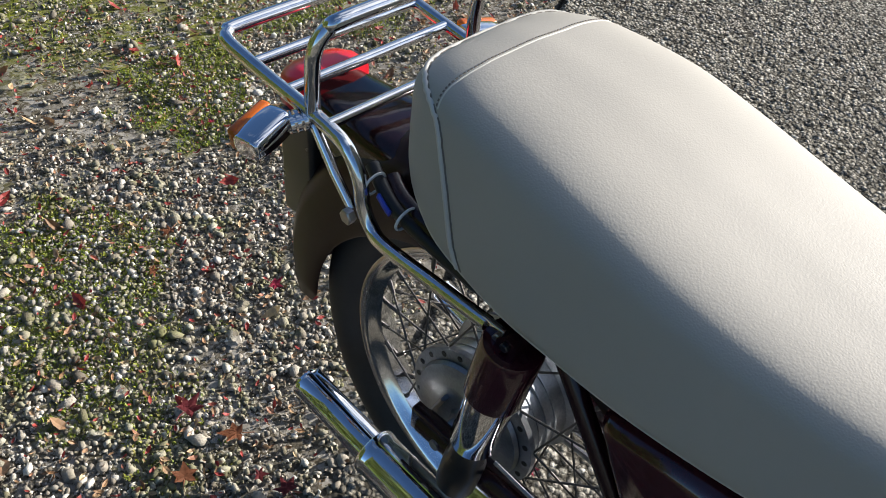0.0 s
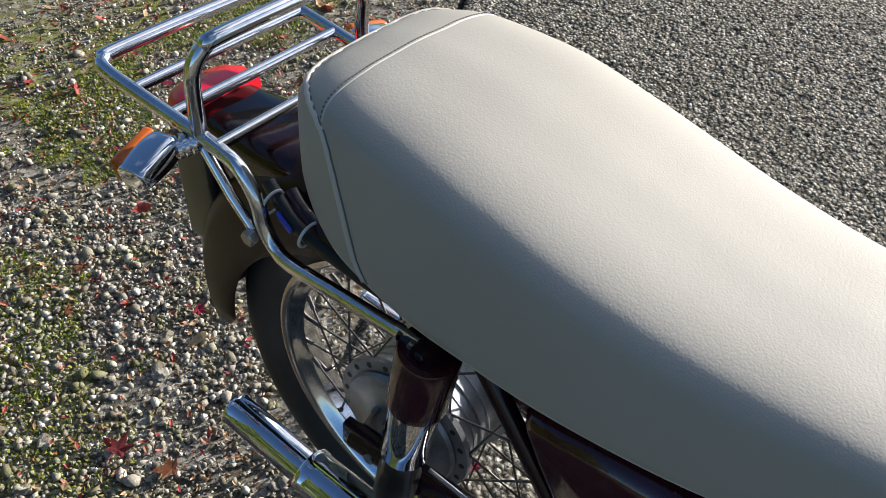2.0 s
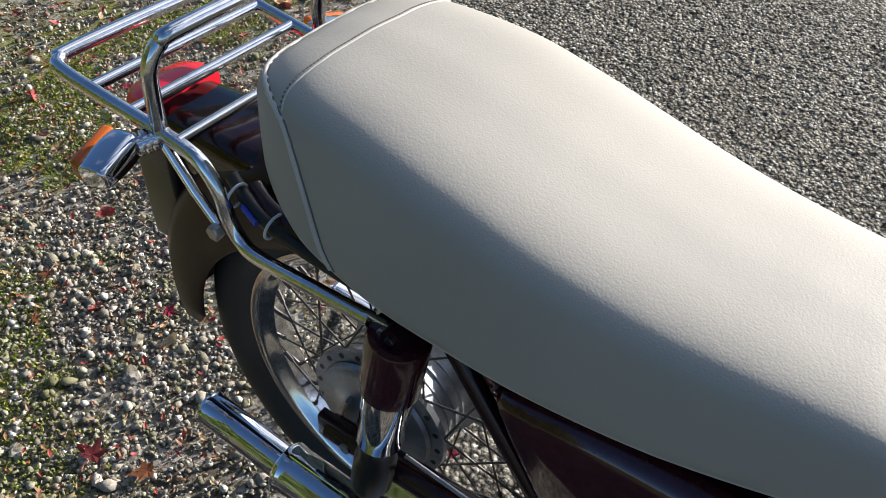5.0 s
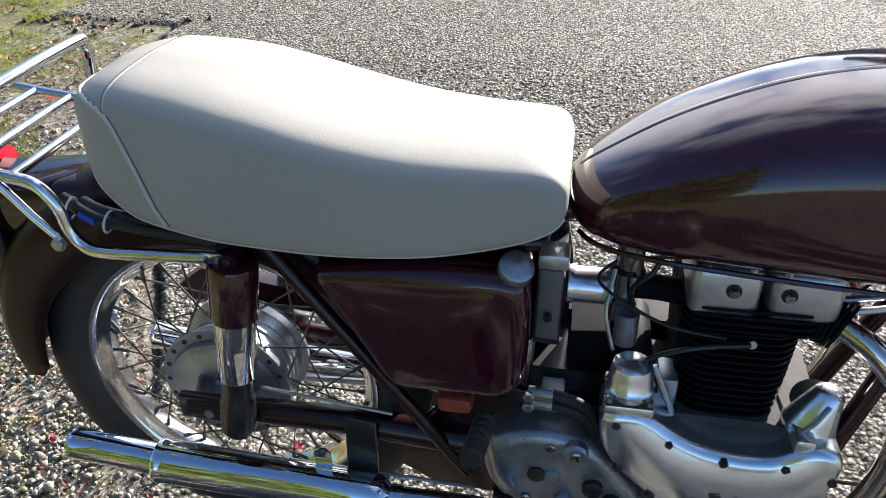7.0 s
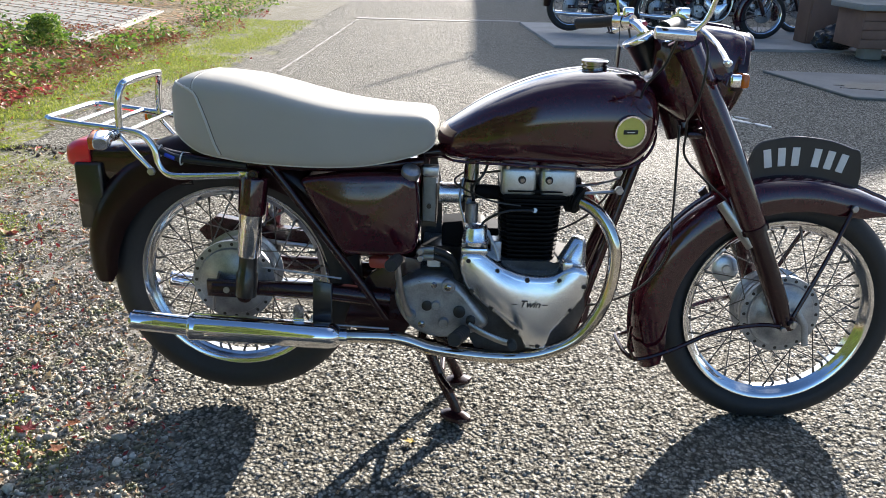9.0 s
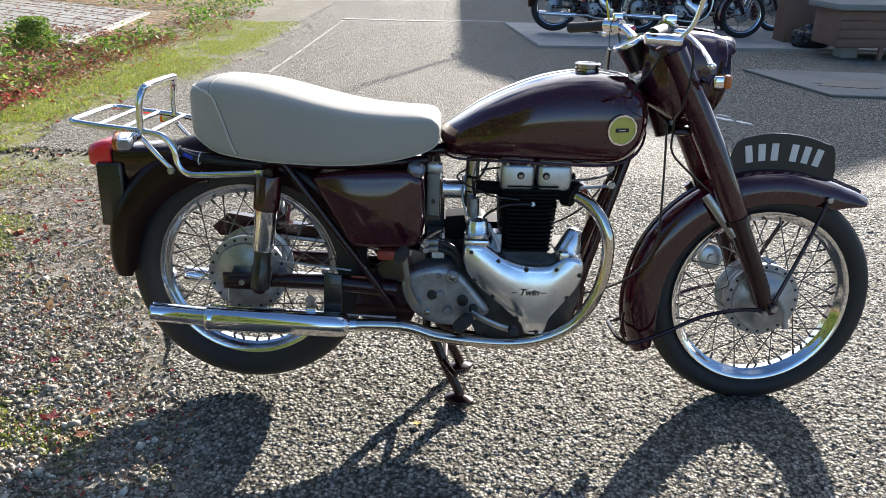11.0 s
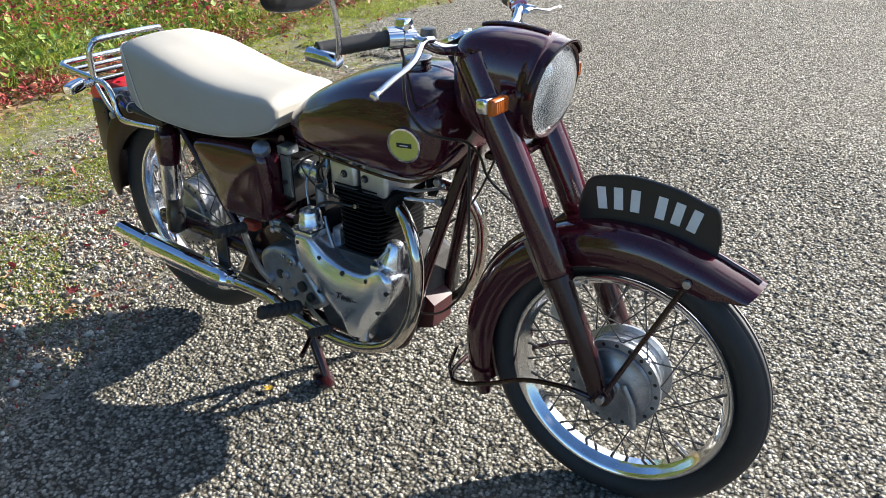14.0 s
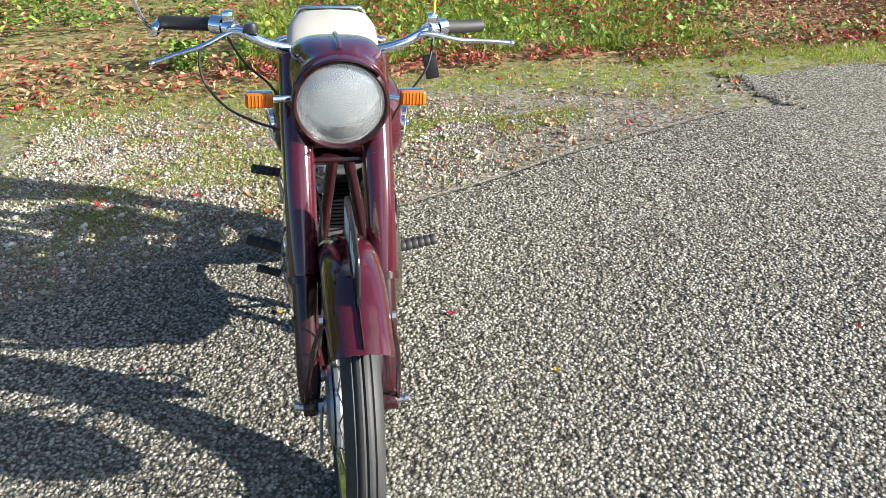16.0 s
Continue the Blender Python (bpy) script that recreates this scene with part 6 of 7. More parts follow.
# exhausts
EXR = [(0.858, -0.060, 0.608), (0.885, -0.078, 0.606), (0.928, -0.104, 0.584), (0.962, -0.122, 0.536), (0.974, -0.130, 0.480), (0.966, -0.134, 0.398), (0.940, -0.136, 0.326), (0.892, -0.138, 0.262), (0.820, -0.140, 0.224), (0.740, -0.140, 0.208), (0.640, -0.140, 0.210), (0.530, -0.140, 0.224), (0.440, -0.140, 0.250), (0.296, -0.140, 0.250)]
for s in (1, -1):
    pts = spline([(x, y * s, z) for x, y, z in EXR], 6)
    ex = part("exhaust_pipe", tube(pts, 0.0165, 18), EXHAUST, bike, "chromed exhaust pipe, blued at the bend")
    fl = tube([along(pts, 0.010 + 0.012 * k) for k in range(7)], 0.0235, 16)
    for k in range(6):
        c = along(pts, 0.022 + 0.011 * k)
        t = (along(pts, 0.04 + 0.011 * k) - c).normalized()
        part("clamp_fin", tube([c - t * 0.002, c + t * 0.002], [0.034, 0.034], 20), IRON, ex)
    part("finned_clamp", fl, IRON, ex)
    y = -0.142 * s
    sil = part("silencer", tube([(0.300, y, 0.250), (0.292, y, 0.250), (0.280, y, 0.251), (0.262, y, 0.252), (0.235, y, 0.2525), (0.10, y, 0.258), (-0.060, y, 0.264), (-0.070, y, 0.2645), (-0.074, y, 0.2647), (-0.080, y, 0.265), (-0.083, y, 0.2652), (-0.085, y, 0.2653), (-0.150, y, 0.271), (-0.224, y, 0.277), (-0.228, y, 0.2774), (-0.2325, y, 0.2778), (-0.2325, y, 0.2779), (-0.20, y, 0.275)],
                                [0.0185, 0.0265, 0.0318, 0.0338, 0.0342, 0.0346, 0.0350, 0.0350, 0.0366, 0.0366, 0.0345, 0.0262, 0.0256, 0.0252, 0.0268, 0.0255, 0.0220, 0.0210], 36), CHROME, bike, "chromed cigar silencer with tail pipe")
    part("pipe_clip", tube([(0.318, y, 0.250), (0.296, y, 0.250)], 0.0205, 24), CHROME, sil)
    part("silencer_seam", tube([(-0.070, y, 0.265 + 0.034), (0.08, y, 0.259 + 0.032), (0.22, y, 0.255 + 0.0285)], 0.003, 6), CHROME, sil)
    part("silencer_bracket", slab([(0.180, 0.275), (0.206, 0.273), (0.206, 0.322), (0.198, 0.330), (0.188, 0.330), (0.180, 0.322)], y + 0.006 * s, y + 0.010 * s, 0.002), CHROME, sil)
    part("bracket_plate", slab([(0.225, 0.262), (0.275, 0.258), (0.278, 0.385), (0.230, 0.392)], s * -0.118, s * -0.124, 0.003), BLACK, bike, "black pillion footrest plate")

# foot controls
def peg(at, tip, r, name, lab):
    a, b = Vector(at), Vector(tip)
    pts = [a.lerp(b, k / 18) for k in range(19)]
    o = part(name, tube(pts, [r * (0.86 if i % 3 == 0 else 1.0) for i in range(19)], 12), RUBBER, bike, lab)
    return o


peg((0.612, -0.175, 0.290), (0.590, -0.285, 0.318), 0.018, "footrest", "black rubber footrest")
part("footrest_arm", tube(spline([(0.55, -0.10, 0.235), (0.59, -0.14, 0.25), (0.612, -0.180, 0.290)], 4), 0.011, 10), FRAME, bike)
peg((0.612, 0.175, 0.280), (0.600, 0.290, 0.296), 0.018, "footrest", "black rubber footrest")
part("footrest_arm", tube(spline([(0.55, 0.10, 0.235), (0.59, 0.14, 0.25), (0.612, 0.180, 0.280)], 4), 0.011, 10), FRAME, bike)
peg((0.730, -0.185, 0.268), (0.728, -0.250, 0.290), 0.012, "gear_lever_rubber", "small gear lever rubber")
part("gear_lever", tube(spline([(0.622, -0.160, 0.302), (0.66, -0.172, 0.286), (0.70, -0.180, 0.272), (0.732, -0.186, 0.266)], 5), 0.008, 10, flat=(0.6, 1.1)), STEEL, bike, "steel gear lever")
part("kick_lever", tube(spline([(0.478, -0.152, 0.320), (0.462, -0.168, 0.36), (0.452, -0.180, 0.42), (0.447, -0.188, 0.472)], 6), 0.0085, 10), STEEL, bike, "steel kick-start lever")
kick = peg((0.447, -0.182, 0.476), (0.440, -0.268, 0.490), 0.0155, "kick_pedal", "black rubber kick-start pedal")
spring = tube([(0.462 + 0.006 * math.cos(k * 0.9), -0.120 + 0.006 * math.sin(k * 0.9), 0.40 - 0.0016 * k) for k in range(60)], 0.0013, 5)
part("return_spring", spring, STEEL, bike)
part("brake_rod", rod((-0.03, -0.120, 0.285), (0.42, -0.112, 0.262), 0.003, 8), STEEL, bike)
part("brake_light_rod", rod((0.10, -0.112, 0.420), (0.30, -0.110, 0.395), 0.0028, 8), STEEL, bike)
# chain guard and chain run on the far side
part("chain_guard", slab([(-0.12, 0.452), (-0.07, 0.492), (0.06, 0.470), (0.40, 0.430), (0.40, 0.405), (0.02, 0.430), (-0.10, 0.425)], 0.078, 0.112, 0.006), FRAME, bike, "maroon chain guard")
for z0, z1 in ((0.437, 0.385), (0.273, 0.300)):
    part("chain_run", tube([(0.0, 0.070, z0), (0.47, 0.070, z1)], 0.006, 6, flat=(0.7, 1.1)), STEEL, bike)

# luggage rack
RT, RY = 0.0088, 0.127
rail_r = [(-0.205, -RY, 0.760), (-0.30, -RY - 0.002, 0.770), (-0.368, -RY - 0.002, 0.779), (-0.385, -RY + 0.008, 0.781), (-0.392, -RY + 0.032, 0.782)]
loop = spline(rail_r + mirrored(rail_r)[::-1], 6)
rack = part("luggage_rack", tube(loop, RT, 12), RACK, bike, "chromed tubular luggage rack")
for x, z in ((-0.322, 0.774), (-0.262, 0.767), (-0.190, 0.760)):
    part("cross_bar", rod((x, -RY, z), (x, RY, z), 0.0068, 12), RACK, rack)
for s in (-1, 1):
    y = s * RY
    part("side_rail", tube(spline([(-0.225, y, 0.760), (-0.196, y, 0.758), (-0.160, y, 0.748), (-0.138, y, 0.718), (-0.131, y, 0.684), (-0.117, y, 0.661), (-0.090, y * 1.02, 0.653), (0.0, y * 1.03, 0.657), (0.066, y * 1.04, 0.661)], 6), RT, 12), RACK, rack, "bent chrome side rail")
    part("rail_end", slab([(0.060, 0.652), (0.098, 0.652), (0.104, 0.659), (0.098, 0.669), (0.060, 0.670)], y * 1.02, y * 1.07, 0.002), CHROME, rack)
    part("rail_end_bolt", bolt((0.088, y * 1.07, 0.661), 0.0085, 0.007, s), STEEL, rack)
    part("rack_stay", tube([(-0.222, y * 0.98, 0.750), (-0.180, y * 1.0, 0.700), (-0.150, y * 1.0, 0.668)], 0.0062, 10), CHROME, rack)
    part("stay_bolt", bolt((-0.146, y * 1.06, 0.664), 0.010, 0.007, s), STEEL, rack)
    # rear indicators: a long chromed shell across, its lens to the rear
    at = Matrix.Translation((-0.238, s * 0.176, 0.746)) @ Matrix.Rotation(radians(-14 * s), 4, "Z") @ Matrix.Rotation(radians(-9 * s), 4, "X") @ Matrix.Scale(0.88, 4)
    shell_rows = [(-0.037, 0.014, 0, 0.012, 0.012, 3.0), (-0.033, 0.020, 0, 0.016, 0.016, 3.4), (0.0, 0.0225, 0, 0.018, 0.018, 3.8), (0.028, 0.021, 0, 0.017, 0.017, 3.4), (0.036, 0.014, 0, 0.011, 0.011, 2.8)]
    ind = part("indicator", moved(moved(loft(resample(shell_rows, 4), 36), Matrix.Rotation(radians(90), 4, "Z")), at), CHROME, bike, "chrome rear indicator with amber lens")
    part("amber_lens", moved(box((-0.031, -0.0345, -0.0172), (-0.0125, 0.0345, 0.0172), 0.006, segs=3), at), AMBER, ind, "amber lens")
    part("indicator_stalk", rod((-0.222, s * 0.122, 0.752), (-0.234, s * 0.150, 0.748), 0.008, 12), CHROME, ind)
    for k in range(3):
        part("stalk_ring", tube([(-0.2255 - 0.003 * k, s * (0.130 + 0.007 * k), 0.7505 - 0.001 * k), (-0.2270 - 0.003 * k, s * (0.134 + 0.007 * k), 0.7500 - 0.001 * k)], 0.0135, 14), CHROME, ind)
hoop = [(-0.216, -RY, 0.758), (-0.216, -RY, 0.800), (-0.212, -RY + 0.001, 0.838), (-0.207, -RY + 0.014, 0.861), (-0.200, -RY + 0.040, 0.871)]
part("grab_hoop", tube(spline(hoop + mirrored(hoop)[::-1], 6), RT, 12), RACK, rack, "upright chrome grab hoop")

# rear lamp and plate box
part("rear_plate_box", box((-0.372, -0.066, 0.492), (-0.302, 0.066, 0.664), 0.008, segs=3), BLACK, bike, "black rear number plate mounting")
part("tail_lamp", loft([(-0.332, 0.058, 0.682, 0.038, 0.028, 4.0), (-0.356, 0.059, 0.681, 0.038, 0.029, 4.0), (-0.380, 0.055, 0.678, 0.035, 0.030, 3.6), (-0.396, 0.042, 0.676, 0.028, 0.027, 3.2), (-0.402, 0.028, 0.674, 0.019, 0.022, 2.8)], 36), RED_PLASTIC, bike, "red plastic tail lamp")
part("lamp_carrier", loft(resample([(-0.339, 0.050, 0.671, 0.032, 0.050, 4.0), (-0.29, 0.056, 0.670, 0.034, 0.070, 4.0), (-0.20, 0.066, 0.676, 0.036, 0.080, 3.6), (-0.08, 0.070, 0.684, 0.036, 0.08, 3.4)], 4), 40), DEEP, bike, "dark glossy pressed-steel lamp carrier over the mudguard", angle=60)
# cable ties and loom under the seat rail
loom = tube(spline([(-0.150, -0.098, 0.716), (-0.10, -0.111, 0.696), (-0.03, -0.116, 0.687), (0.08, -0.118, 0.680)], 6), 0.0085, 10)
part("wiring_loom", loom, CABLE, bike, "black taped wiring loom")
part("tie_tag", tube([(-0.118, -0.117, 0.702), (-0.104, -0.120, 0.697), (-0.094, -0.122, 0.694)], 0.0040, 8, flat=(0.6, 1.3)), TIE_BLUE, bike, "blue plastic wire connector")
for x, zc in ((-0.130, 0.708), (-0.078, 0.692)):
    ring_ = [(x + 0.003 * math.sin(a), -0.112 + 0.015 * math.cos(a), zc + 0.015 * math.sin(a)) for a in np.linspace(0, 2 * math.pi, 20, endpoint=False)]
    part("cable_tie", tube(ring_, 0.0018, 6, closed=True), TIE_WHITE, bike, "white nylon cable tie")

# control cables
def cable(pts, r=0.003, m=None):
    o = part("control_cable", tube(spline(pts, 8), r, 7), CABLE, bike, "black control cable")
    if m:
        o.matrix_basis = m
    return o


cable([(1.085, -0.275, 1.010), (1.092, -0.288, 0.975), (1.092, -0.280, 0.920), (1.095, -0.240, 0.868), (1.10, -0.185, 0.838), (1.11, -0.125, 0.815), (1.12, -0.09, 0.775), (1.13, -0.070, 0.72), (1.19, -0.050, 0.66), (1.30, -0.052, 0.56), (1.36, -0.060, 0.45), (1.385, -0.075, 0.36)])
cable([(1.045, -0.235, 1.02), (1.03, -0.20, 0.95), (1.00, -0.15, 0.89), (0.985, -0.10, 0.80), (0.86, -0.05, 0.70), (0.64, -0.04, 0.66)])
cable([(1.022, 0.22, 1.00), (1.04, 0.20, 0.93), (1.06, 0.13, 0.84), (1.05, 0.09, 0.72), (0.93, 0.09, 0.52), (0.70, 0.09, 0.42)])
cable([(1.10, -0.10, 0.80), (1.105, -0.112, 0.60), (1.10, -0.115, 0.48), (1.04, -0.116, 0.395), (0.955, -0.085, 0.340), (0.90, -0.05, 0.32)])
cable([(0.60, -0.06, 0.665), (0.58, -0.085, 0.645), (0.66, -0.115, 0.612), (0.74, -0.118, 0.60)], 0.0024)
# key fob hanging at the clutch side
fob = part("key_tag", moved(box((-0.003, -0.016, -0.030), (0.003, 0.016, 0.028), 0.0028), Matrix.Translation((1.0, 0.218, 0.930)) @ Matrix.Rotation(radians(10), 4, "X")), BLACK, bike, "dark tag hanging from a yellow cord")
part("tag_wire", tube([(1.0, 0.218, 0.955), (0.999, 0.220, 0.985), (0.998, 0.222, 1.006)], 0.0012, 6), CABLE, fob)
part("cord", tube(spline([(0.998, 0.222, 1.004), (0.996, 0.223, 1.02), (0.992, 0.225, 1.045), (0.985, 0.228, 1.085)], 5), 0.003, 6), YELLOW, fob)


# ---- loose things on the ground ----
def maple_leaf(at, size, turn, colour, label, curl=0.25):
    """A lobed, curled fallen leaf."""
    b = bmesh.new()
    tips = [(0, 1.0), (35, 0.45), (62, 0.86), (95, 0.40), (120, 0.66), (160, 0.30), (180, 0.22), (200, 0.30), (240, 0.66), (265, 0.40), (298, 0.86), (325, 0.45)]
    r = random.Random(int(turn * 10))
    rim = []
    for a, d in tips:
        t = radians(a + r.uniform(-6, 6))
        d *= r.uniform(0.85, 1.1)
        rim.append(Vector((d * math.cos(t), d * math.sin(t), curl * d * d * r.uniform(0.3, 1.5))))
    mid = b.verts.new((0, 0, 0))
    vs = [b.verts.new(v) for v in rim]
    for i in range(len(vs)):
        b.faces.new((mid, vs[i], vs[(i + 1) % len(vs)]))
    bmesh.ops.solidify(b, geom=b.faces[:], thickness=0.02)
    tube([(-0.2, 0, 0.02), (-0.55, 0.06, 0.05), (-0.9, 0.02, 0.02)], 0.025, 5, bm=b)
    b.transform(Matrix.LocRotScale(at, Euler((0.1, 0.05, turn)), (size, size, size)))
    return tagged(part("fallen_leaf", b, colour, smooth=False), label, "leaf", "fallen leaves")


PINK = worn("crimson_leaf", (0.42, 0.03, 0.075), 0.6, vary=0.4, scale=60)
RUSSET = worn("russet_leaf", (0.30, 0.11, 0.045), 0.65, vary=0.4, scale=60)
DARK_RED = worn("dark_red_leaf", (0.22, 0.03, 0.035), 0.65, vary=0.4, scale=60)
GOLD = worn("yellow_leaf", (0.60, 0.42, 0.05), 0.6, vary=0.3, scale=60)
for x, y, s, t, c, lab in (
        (-0.645, 0.055, 0.026, 0.4, PINK, "crimson fallen maple leaf on gravel"), (-0.50, -0.250, 0.036, 1.9, DARK_RED, "dark red fallen maple leaf on gravel"),
        (-0.385, -0.330, 0.034, 2.6, RUSSET, "curled russet fallen leaf on gravel"), (-0.395, -0.215, 0.035, 4.0, RUSSET, "curled russet fallen leaf on gravel"),
        (-0.300, -0.235, 0.020, 0.9, DARK_RED, "dark red fallen leaf on gravel"), (-0.245, -0.215, 0.030, 3.1, DARK_RED, "dark red fallen maple leaf on gravel"),
        (-0.935, -0.02, 0.026, 5.1, RUSSET, "curled russet fallen leaf on gravel"), (-0.85, -0.115, 0.018, 1.2, RUSSET, "small russet fallen leaf on gravel"),
        (-1.36, 0.55, 0.022, 2.2, PINK, "crimson fallen leaf on mossy gravel"), (-1.05, 0.62, 0.022, 0.2, RUSSET, "russet fallen leaf on mossy gravel"),
        (-1.22, 0.28, 0.016, 3.3, PINK, "crimson fallen leaf on mossy gravel"), (-1.60, 0.74, 0.03, 1.0, RUSSET, "russet fallen leaf on mossy gravel"),
        (-1.72, 0.50, 0.028, 5.5, RUSSET, "russet fallen leaf on mossy gravel"), (-1.45, 0.92, 0.03, 2.9, DARK_RED, "dark red fallen leaf on mossy gravel"),
        (0.746, -0.645, 0.014, 0.5, PINK, "small crimson leaf fallen on tarmac"), (0.970, 0.570, 0.018, 1.7, GOLD, "small yellow leaf fallen on tarmac"),
        (0.918, 1.556, 0.022, 2.5, DARK_RED, "dark curled leaf fallen on tarmac"), (0.486, -0.241, 0.022, 3.5, GOLD, "pale dry leaf fallen on tarmac"),
        (0.02, 0.12, 0.022, 0.7, PINK, "crimson fallen leaf beside the rear wheel"), (0.60, 0.32, 0.024, 4.4, PINK, "crimson fallen leaf on tarmac"),
        (1.02, -0.70, 0.016, 2.0, RUSSET, "russet fallen leaf on tarmac")):
    maple_leaf((x, y, 0.006), s, t, c, lab)


def rock(at, r, seed, label):
    b = bmesh.new()
    bmesh.ops.create_icosphere(b, subdivisions=3, radius=1)
    rr = random.Random(seed)
    off = Vector((rr.uniform(0, 9), rr.uniform(0, 9), 0))
    for v in b.verts:
        v.co *= 0.8 + 0.5 * noise.noise(v.co * 1.3 + off) + 0.14 * noise.noise(v.co * 4 + off)
        v.co.z *= 0.55
    b.transform(Matrix.LocRotScale(at, Euler((0, 0, rr.uniform(0, 6))), (r, r * 0.8, r)))
    return tagged(part("stone", b, STONE, angle=25), label, "stone", "larger gravel stones")


STONE = stone_material()
for k, (x, y, r) in enumerate(((-0.583, -0.094, 0.030), (-0.645, -0.03, 0.022), (-0.80, 0.10, 0.022), (-1.02, 0.33, 0.024), (-1.28, 0.44, 0.022), (-0.86, -0.19, 0.018), (-0.62, -0.32, 0.022), (-0.57, -0.40, 0.020), (-0.49, -0.16, 0.016), (-0.72, 0.30, 0.020), (-1.1, 0.05, 0.020))):
    rock((x, y, -0.004), r * 0.85, k, "pale angular stone lying in the gravel")

# worn white paint on the tarmac
for k, (x, y, l, w, a) in enumerate(((2.47, 4.12, 0.22, 0.05, -0.85), (2.58, 3.92, 0.28, 0.07, -0.95), (2.64, 4.02, 0.12, 0.03, -0.75), (2.72, 3.76, 0.16, 0.05, -1.0), (2.55, 4.06, 0.10, 0.03, -0.6))):
    r = random.Random(k)
    b = bmesh.new()
    ring = [Vector((l / 2 * math.cos(t) * r.uniform(0.7, 1.1), w / 2 * math.sin(t) * r.uniform(0.5, 1.2), 0)) for t in np.linspace(0, 2 * math.pi, 22, endpoint=False)]
    add_rings(b, [[v + Vector((0, 0, z)) for v in ring] for z in (0.0, 0.005)])
    b.transform(Matrix.Translation((x, y, 0)) @ Matrix.Rotation(a, 4, "Z"))
    tagged(part("road_paint", b, WHITE, smooth=False), "flaked white road paint on tarmac", "road marking", kind="structure")

# sheet lying on the yard, pale along its edge, with a dark irregular patch
YARD = concrete("grey_sheet", (0.20, 0.195, 0.185))
SHEET = [(3.60, 6.38), (3.87, 4.93), (5.70, 4.72), (5.45, 6.20)]
b = bmesh.new()
add_rings(b, [[Vector((x, y, z)) for x, y in SHEET] for z in (-0.01, 0.022)])
sheet = part("ground_sheet", b, YARD, smooth=False)
tagged(sheet, "grey flat sheet with pale edges lying on the tarmac", "sheet")
for (xa, ya), (xb, yb) in zip(SHEET[:2], SHEET[1:3]):
    part("pale_edge", tube([(xa, ya, 0.018), (xb, yb, 0.018)], 0.011, 8), WORN_STRIP, sheet, "pale worn edge")
b = bmesh.new()
rr = random.Random(5)
ring = [Vector((4.45 + 0.52 * math.cos(t) * rr.uniform(0.8, 1.1), 5.50 + 0.22 * math.sin(t) * rr.uniform(0.7, 1.1), 0)) for t in np.linspace(0, 2 * math.pi, 26, endpoint=False)]
add_rings(b, [[v + Vector((0, 0, z)) for v in ring] for z in (0.02, 0.026)])
part("damp_patch", b, worn("damp_patch", (0.05, 0.048, 0.044), 0.4, vary=0.4), sheet, "dark irregular patch", smooth=False)


# wooden deck at the edge of the bank
deck = new("wooden_deck")
tagged(deck, "low weathered grey timber deck strewn with leaves", "deck")
A, B, C, D = Vector((-3.72, 6.85, 0)), Vector((-4.25, 10.7, 0)), Vector((-8.35, 13.75, 0)), Vector((-7.82, 9.9, 0))
for k in range(14):
    t0, t1 = k / 14 + 0.004, (k + 1) / 14 - 0.004
    ring = [A.lerp(B, t0), A.lerp(B, t1), D.lerp(C, t1), D.lerp(C, t0)]
    b = bmesh.new()
    add_rings(b, [[v + Vector((0, 0, z)) for v in ring] for z in (0.09, 0.122 + 0.003 * (k % 3))])
    part("plank", b, BOARD, deck, smooth=False)
for a, c in ((A, B), (A, D)):
    n = (c - a).normalized()
    o = Vector((n.y, -n.x, 0)) * (0.02 if c is B else -0.02)
    b = bmesh.new()
    add_rings(b, [[a + o + Vector((0, 0, 0.02)), a + o * 2.5 + Vector((0, 0, 0.02)), a + o * 2.5 + Vector((0, 0, 0.112)), a + o + Vector((0, 0, 0.112))], [c + o + Vector((0, 0, 0.02)), c + o * 2.5 + Vector((0, 0, 0.02)), c + o * 2.5 + Vector((0, 0, 0.112)), c + o + Vector((0, 0, 0.112))]])
    part("fascia", b, BOARD, deck, smooth=False)
part("deck_post", box((-3.86, 6.98, -0.05), (-3.78, 7.06, 0.088), 0.005), BOARD, deck)


def deck_leaves():
    r = np.random.default_rng(14)
    n = 900
    u, v = r.random(n), r.random(n) ** 1.3
    p = [A.lerp(B, a).lerp(D.lerp(C, a), c) for a, c in zip(u, v)]
    s = r.uniform(0.018, 0.04, n)
    spots = np.array([(q.x, q.y, 0.134) for q in p])
    ob = scatter("leaves_on_deck", LEAF_V, LEAF_F, spots, spun(n, 0.15, r), np.stack([s, s, s], -1), DRY)
    return tagged(ob, "fallen autumn leaves lying on the deck", "leaves", kind="stuff")


deck_leaves()


def bush(at, r, h, n, seed, name, label):
    q = np.random.default_rng(seed)
    a, d, z = q.uniform(0, 2 * np.pi, n), r * np.sqrt(q.random(n)), h * q.random(n) ** 0.8
    d = d * (1 - 0.5 * z / h)
    s = q.uniform(0.010, 0.024, n)
    ob = scatter(name, LEAF_V, LEAF_F, np.stack([at[0] + d * np.cos(a), at[1] + d * np.sin(a), at[2] + z], -1), spun(n, 0.9, q), np.stack([s * 1.5, s, s], -1), IVY)
    return tagged(ob, label, "bush", kind="stuff")


bush((-3.15, -1.05, 0.02), 0.17, 0.20, 500, 4, "small_plant", "small pale green leafy plant on the bank")
bush((-3.86, 6.45, 0.05), 0.27, 0.36, 1300, 3, "shrub", "small green shrub at the deck's corner")

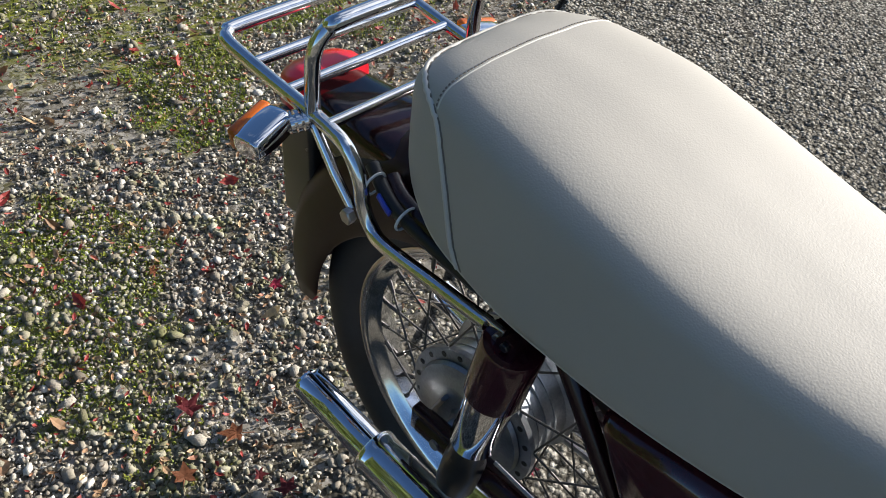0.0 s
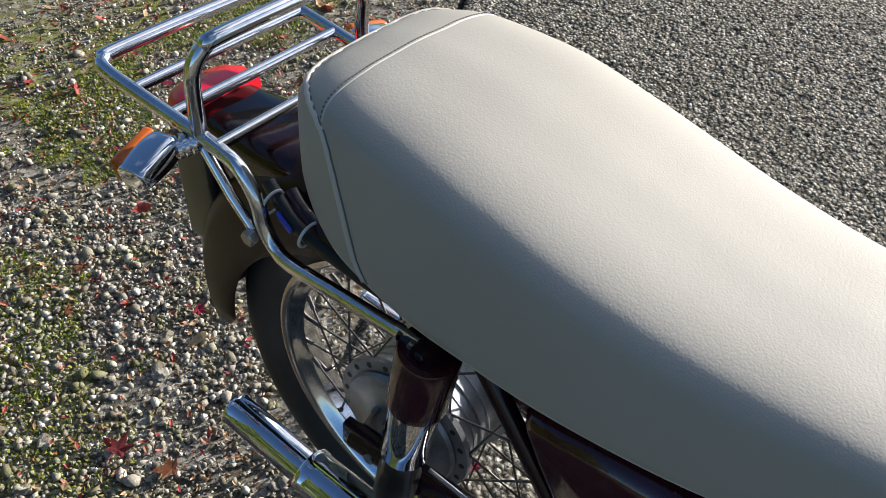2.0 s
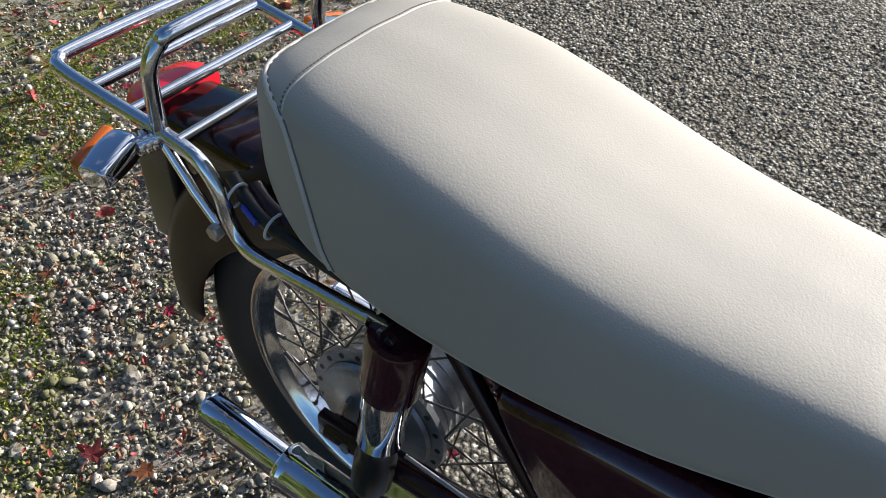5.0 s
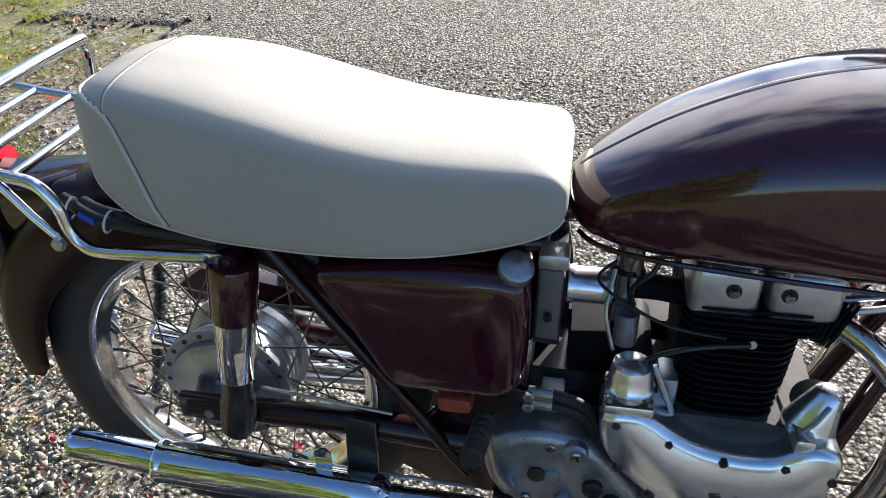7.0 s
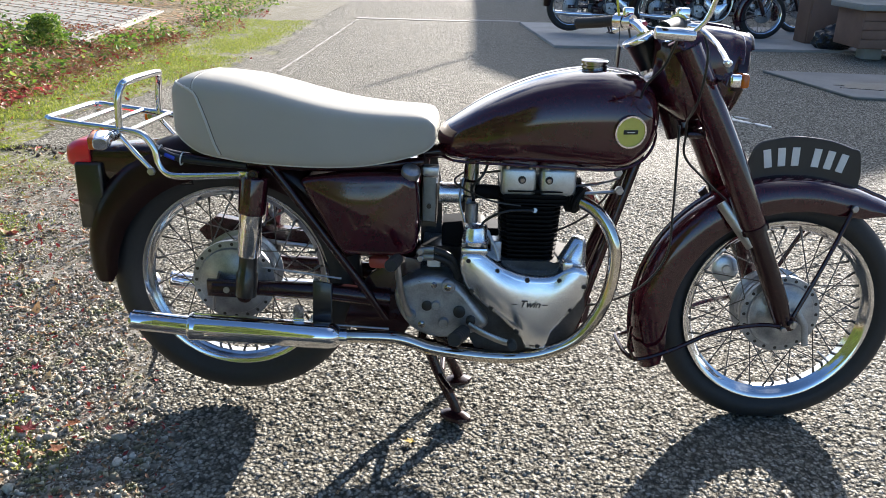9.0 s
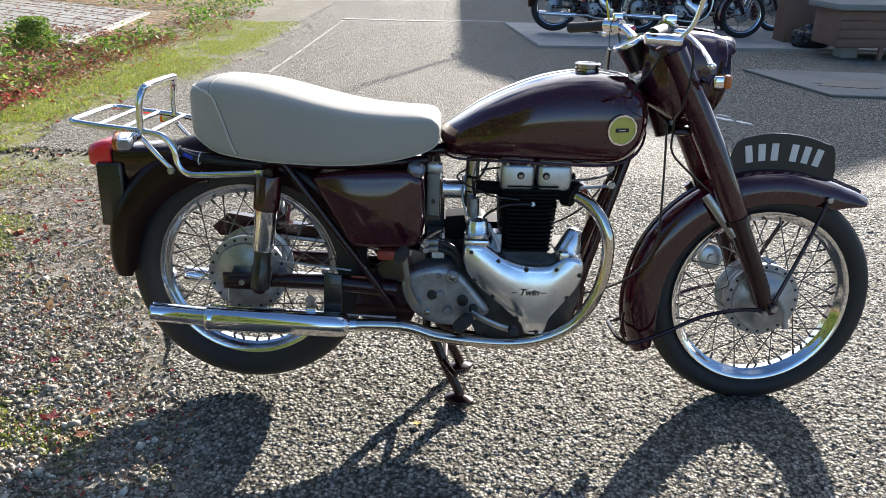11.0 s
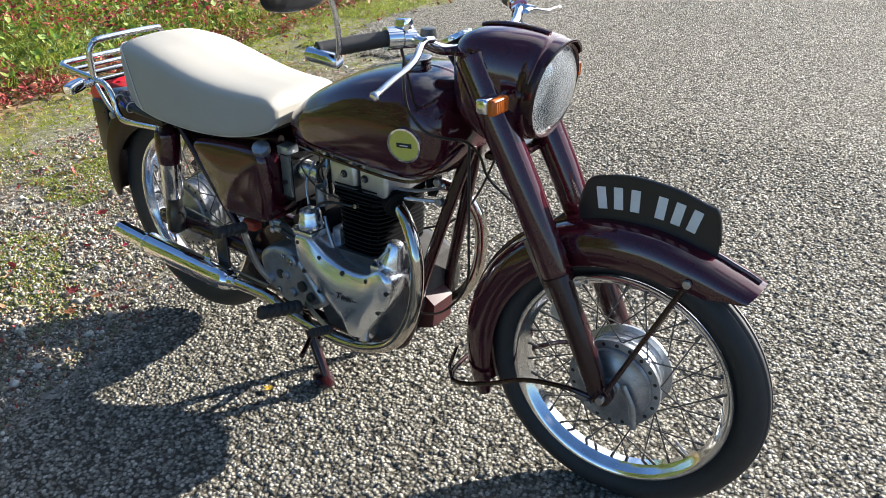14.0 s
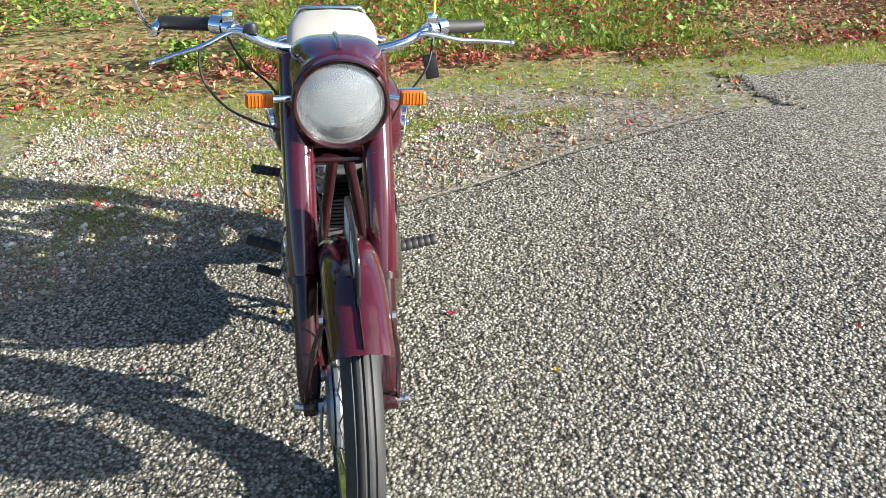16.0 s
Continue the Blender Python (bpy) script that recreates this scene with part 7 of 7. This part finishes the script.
# crate, sack and cabinet on the apron
crate = new("storage_box")
tagged(crate, "brown boarded storage box on blocks", "box")
for k in range(4):
    part("board", box((4.97, 7.365, 0.15 + 0.10 * k), (6.40, 7.40, 0.245 + 0.10 * k), 0.004), BROWN, crate)
part("box_body", box((4.98, 7.40, 0.14), (6.39, 8.10, 0.56), 0.01), BROWN, crate)
part("box_lid", box((4.90, 7.30, 0.56), (6.48, 8.16, 0.63), 0.01), BOARD, crate)
for x in (5.16, 6.05):
    part("block", box((x, 7.62, -0.02), (x + 0.2, 7.84, 0.14), 0.008), CONCRETE, crate)
for x in (5.47, 6.30):
    part("post", box((x, 7.36, -0.02), (x + 0.05, 7.41, 0.15), 0.004), BROWN, crate)
b = bmesh.new()
bmesh.ops.create_icosphere(b, subdivisions=4, radius=1)
for v in b.verts:
    k = 1 + 0.22 * noise.noise(v.co * 2.2) + 0.10 * noise.noise(v.co * 6)
    v.co = Vector((v.co.x * 0.24 * k, v.co.y * 0.19 * k, max(-0.10, v.co.z * 0.18 * k)))
b.transform(Matrix.Translation((5.12, 8.40, 0.13)))
tagged(part("refuse_sack", b, worn("black_polythene", (0.014, 0.014, 0.016), 0.28, vary=0.3), smooth=True), "crumpled black plastic sack beside the box", "sack")
cab = new("tool_cabinet")
tagged(cab, "dark brown wooden cabinet standing on the apron", "cabinet")
part("cabinet_body", box((4.95, 8.86, 0.03), (5.80, 9.26, 1.30), 0.01), BROWN, cab)
for x0, x1 in ((4.97, 5.37), (5.38, 5.78)):
    part("cabinet_door", box((x0, 8.84, 0.06), (x1, 8.865, 1.27), 0.005), BROWN, cab)

# three more motorcycles parked on the apron
LABELS = ("black classic motorcycle parked in the workshop's shade", "maroon classic motorcycle parked beside another", "dark classic motorcycle parked at the row's end")
for (x, y, yaw), lab in zip(((1.95, 9.56, 3), (3.10, 9.40, -2), (3.95, 10.30, 4)), LABELS):
    c = copy_thing(bike, Matrix.Translation((x, y, 0.03)) @ Matrix.Rotation(radians(yaw), 4, "Z") @ Matrix.Rotation(radians(-2.0), 4, "X"))
    c.name = "parked_motorcycle"
    tagged(c, lab, "motorcycle", "motorcycles parked in the shade")
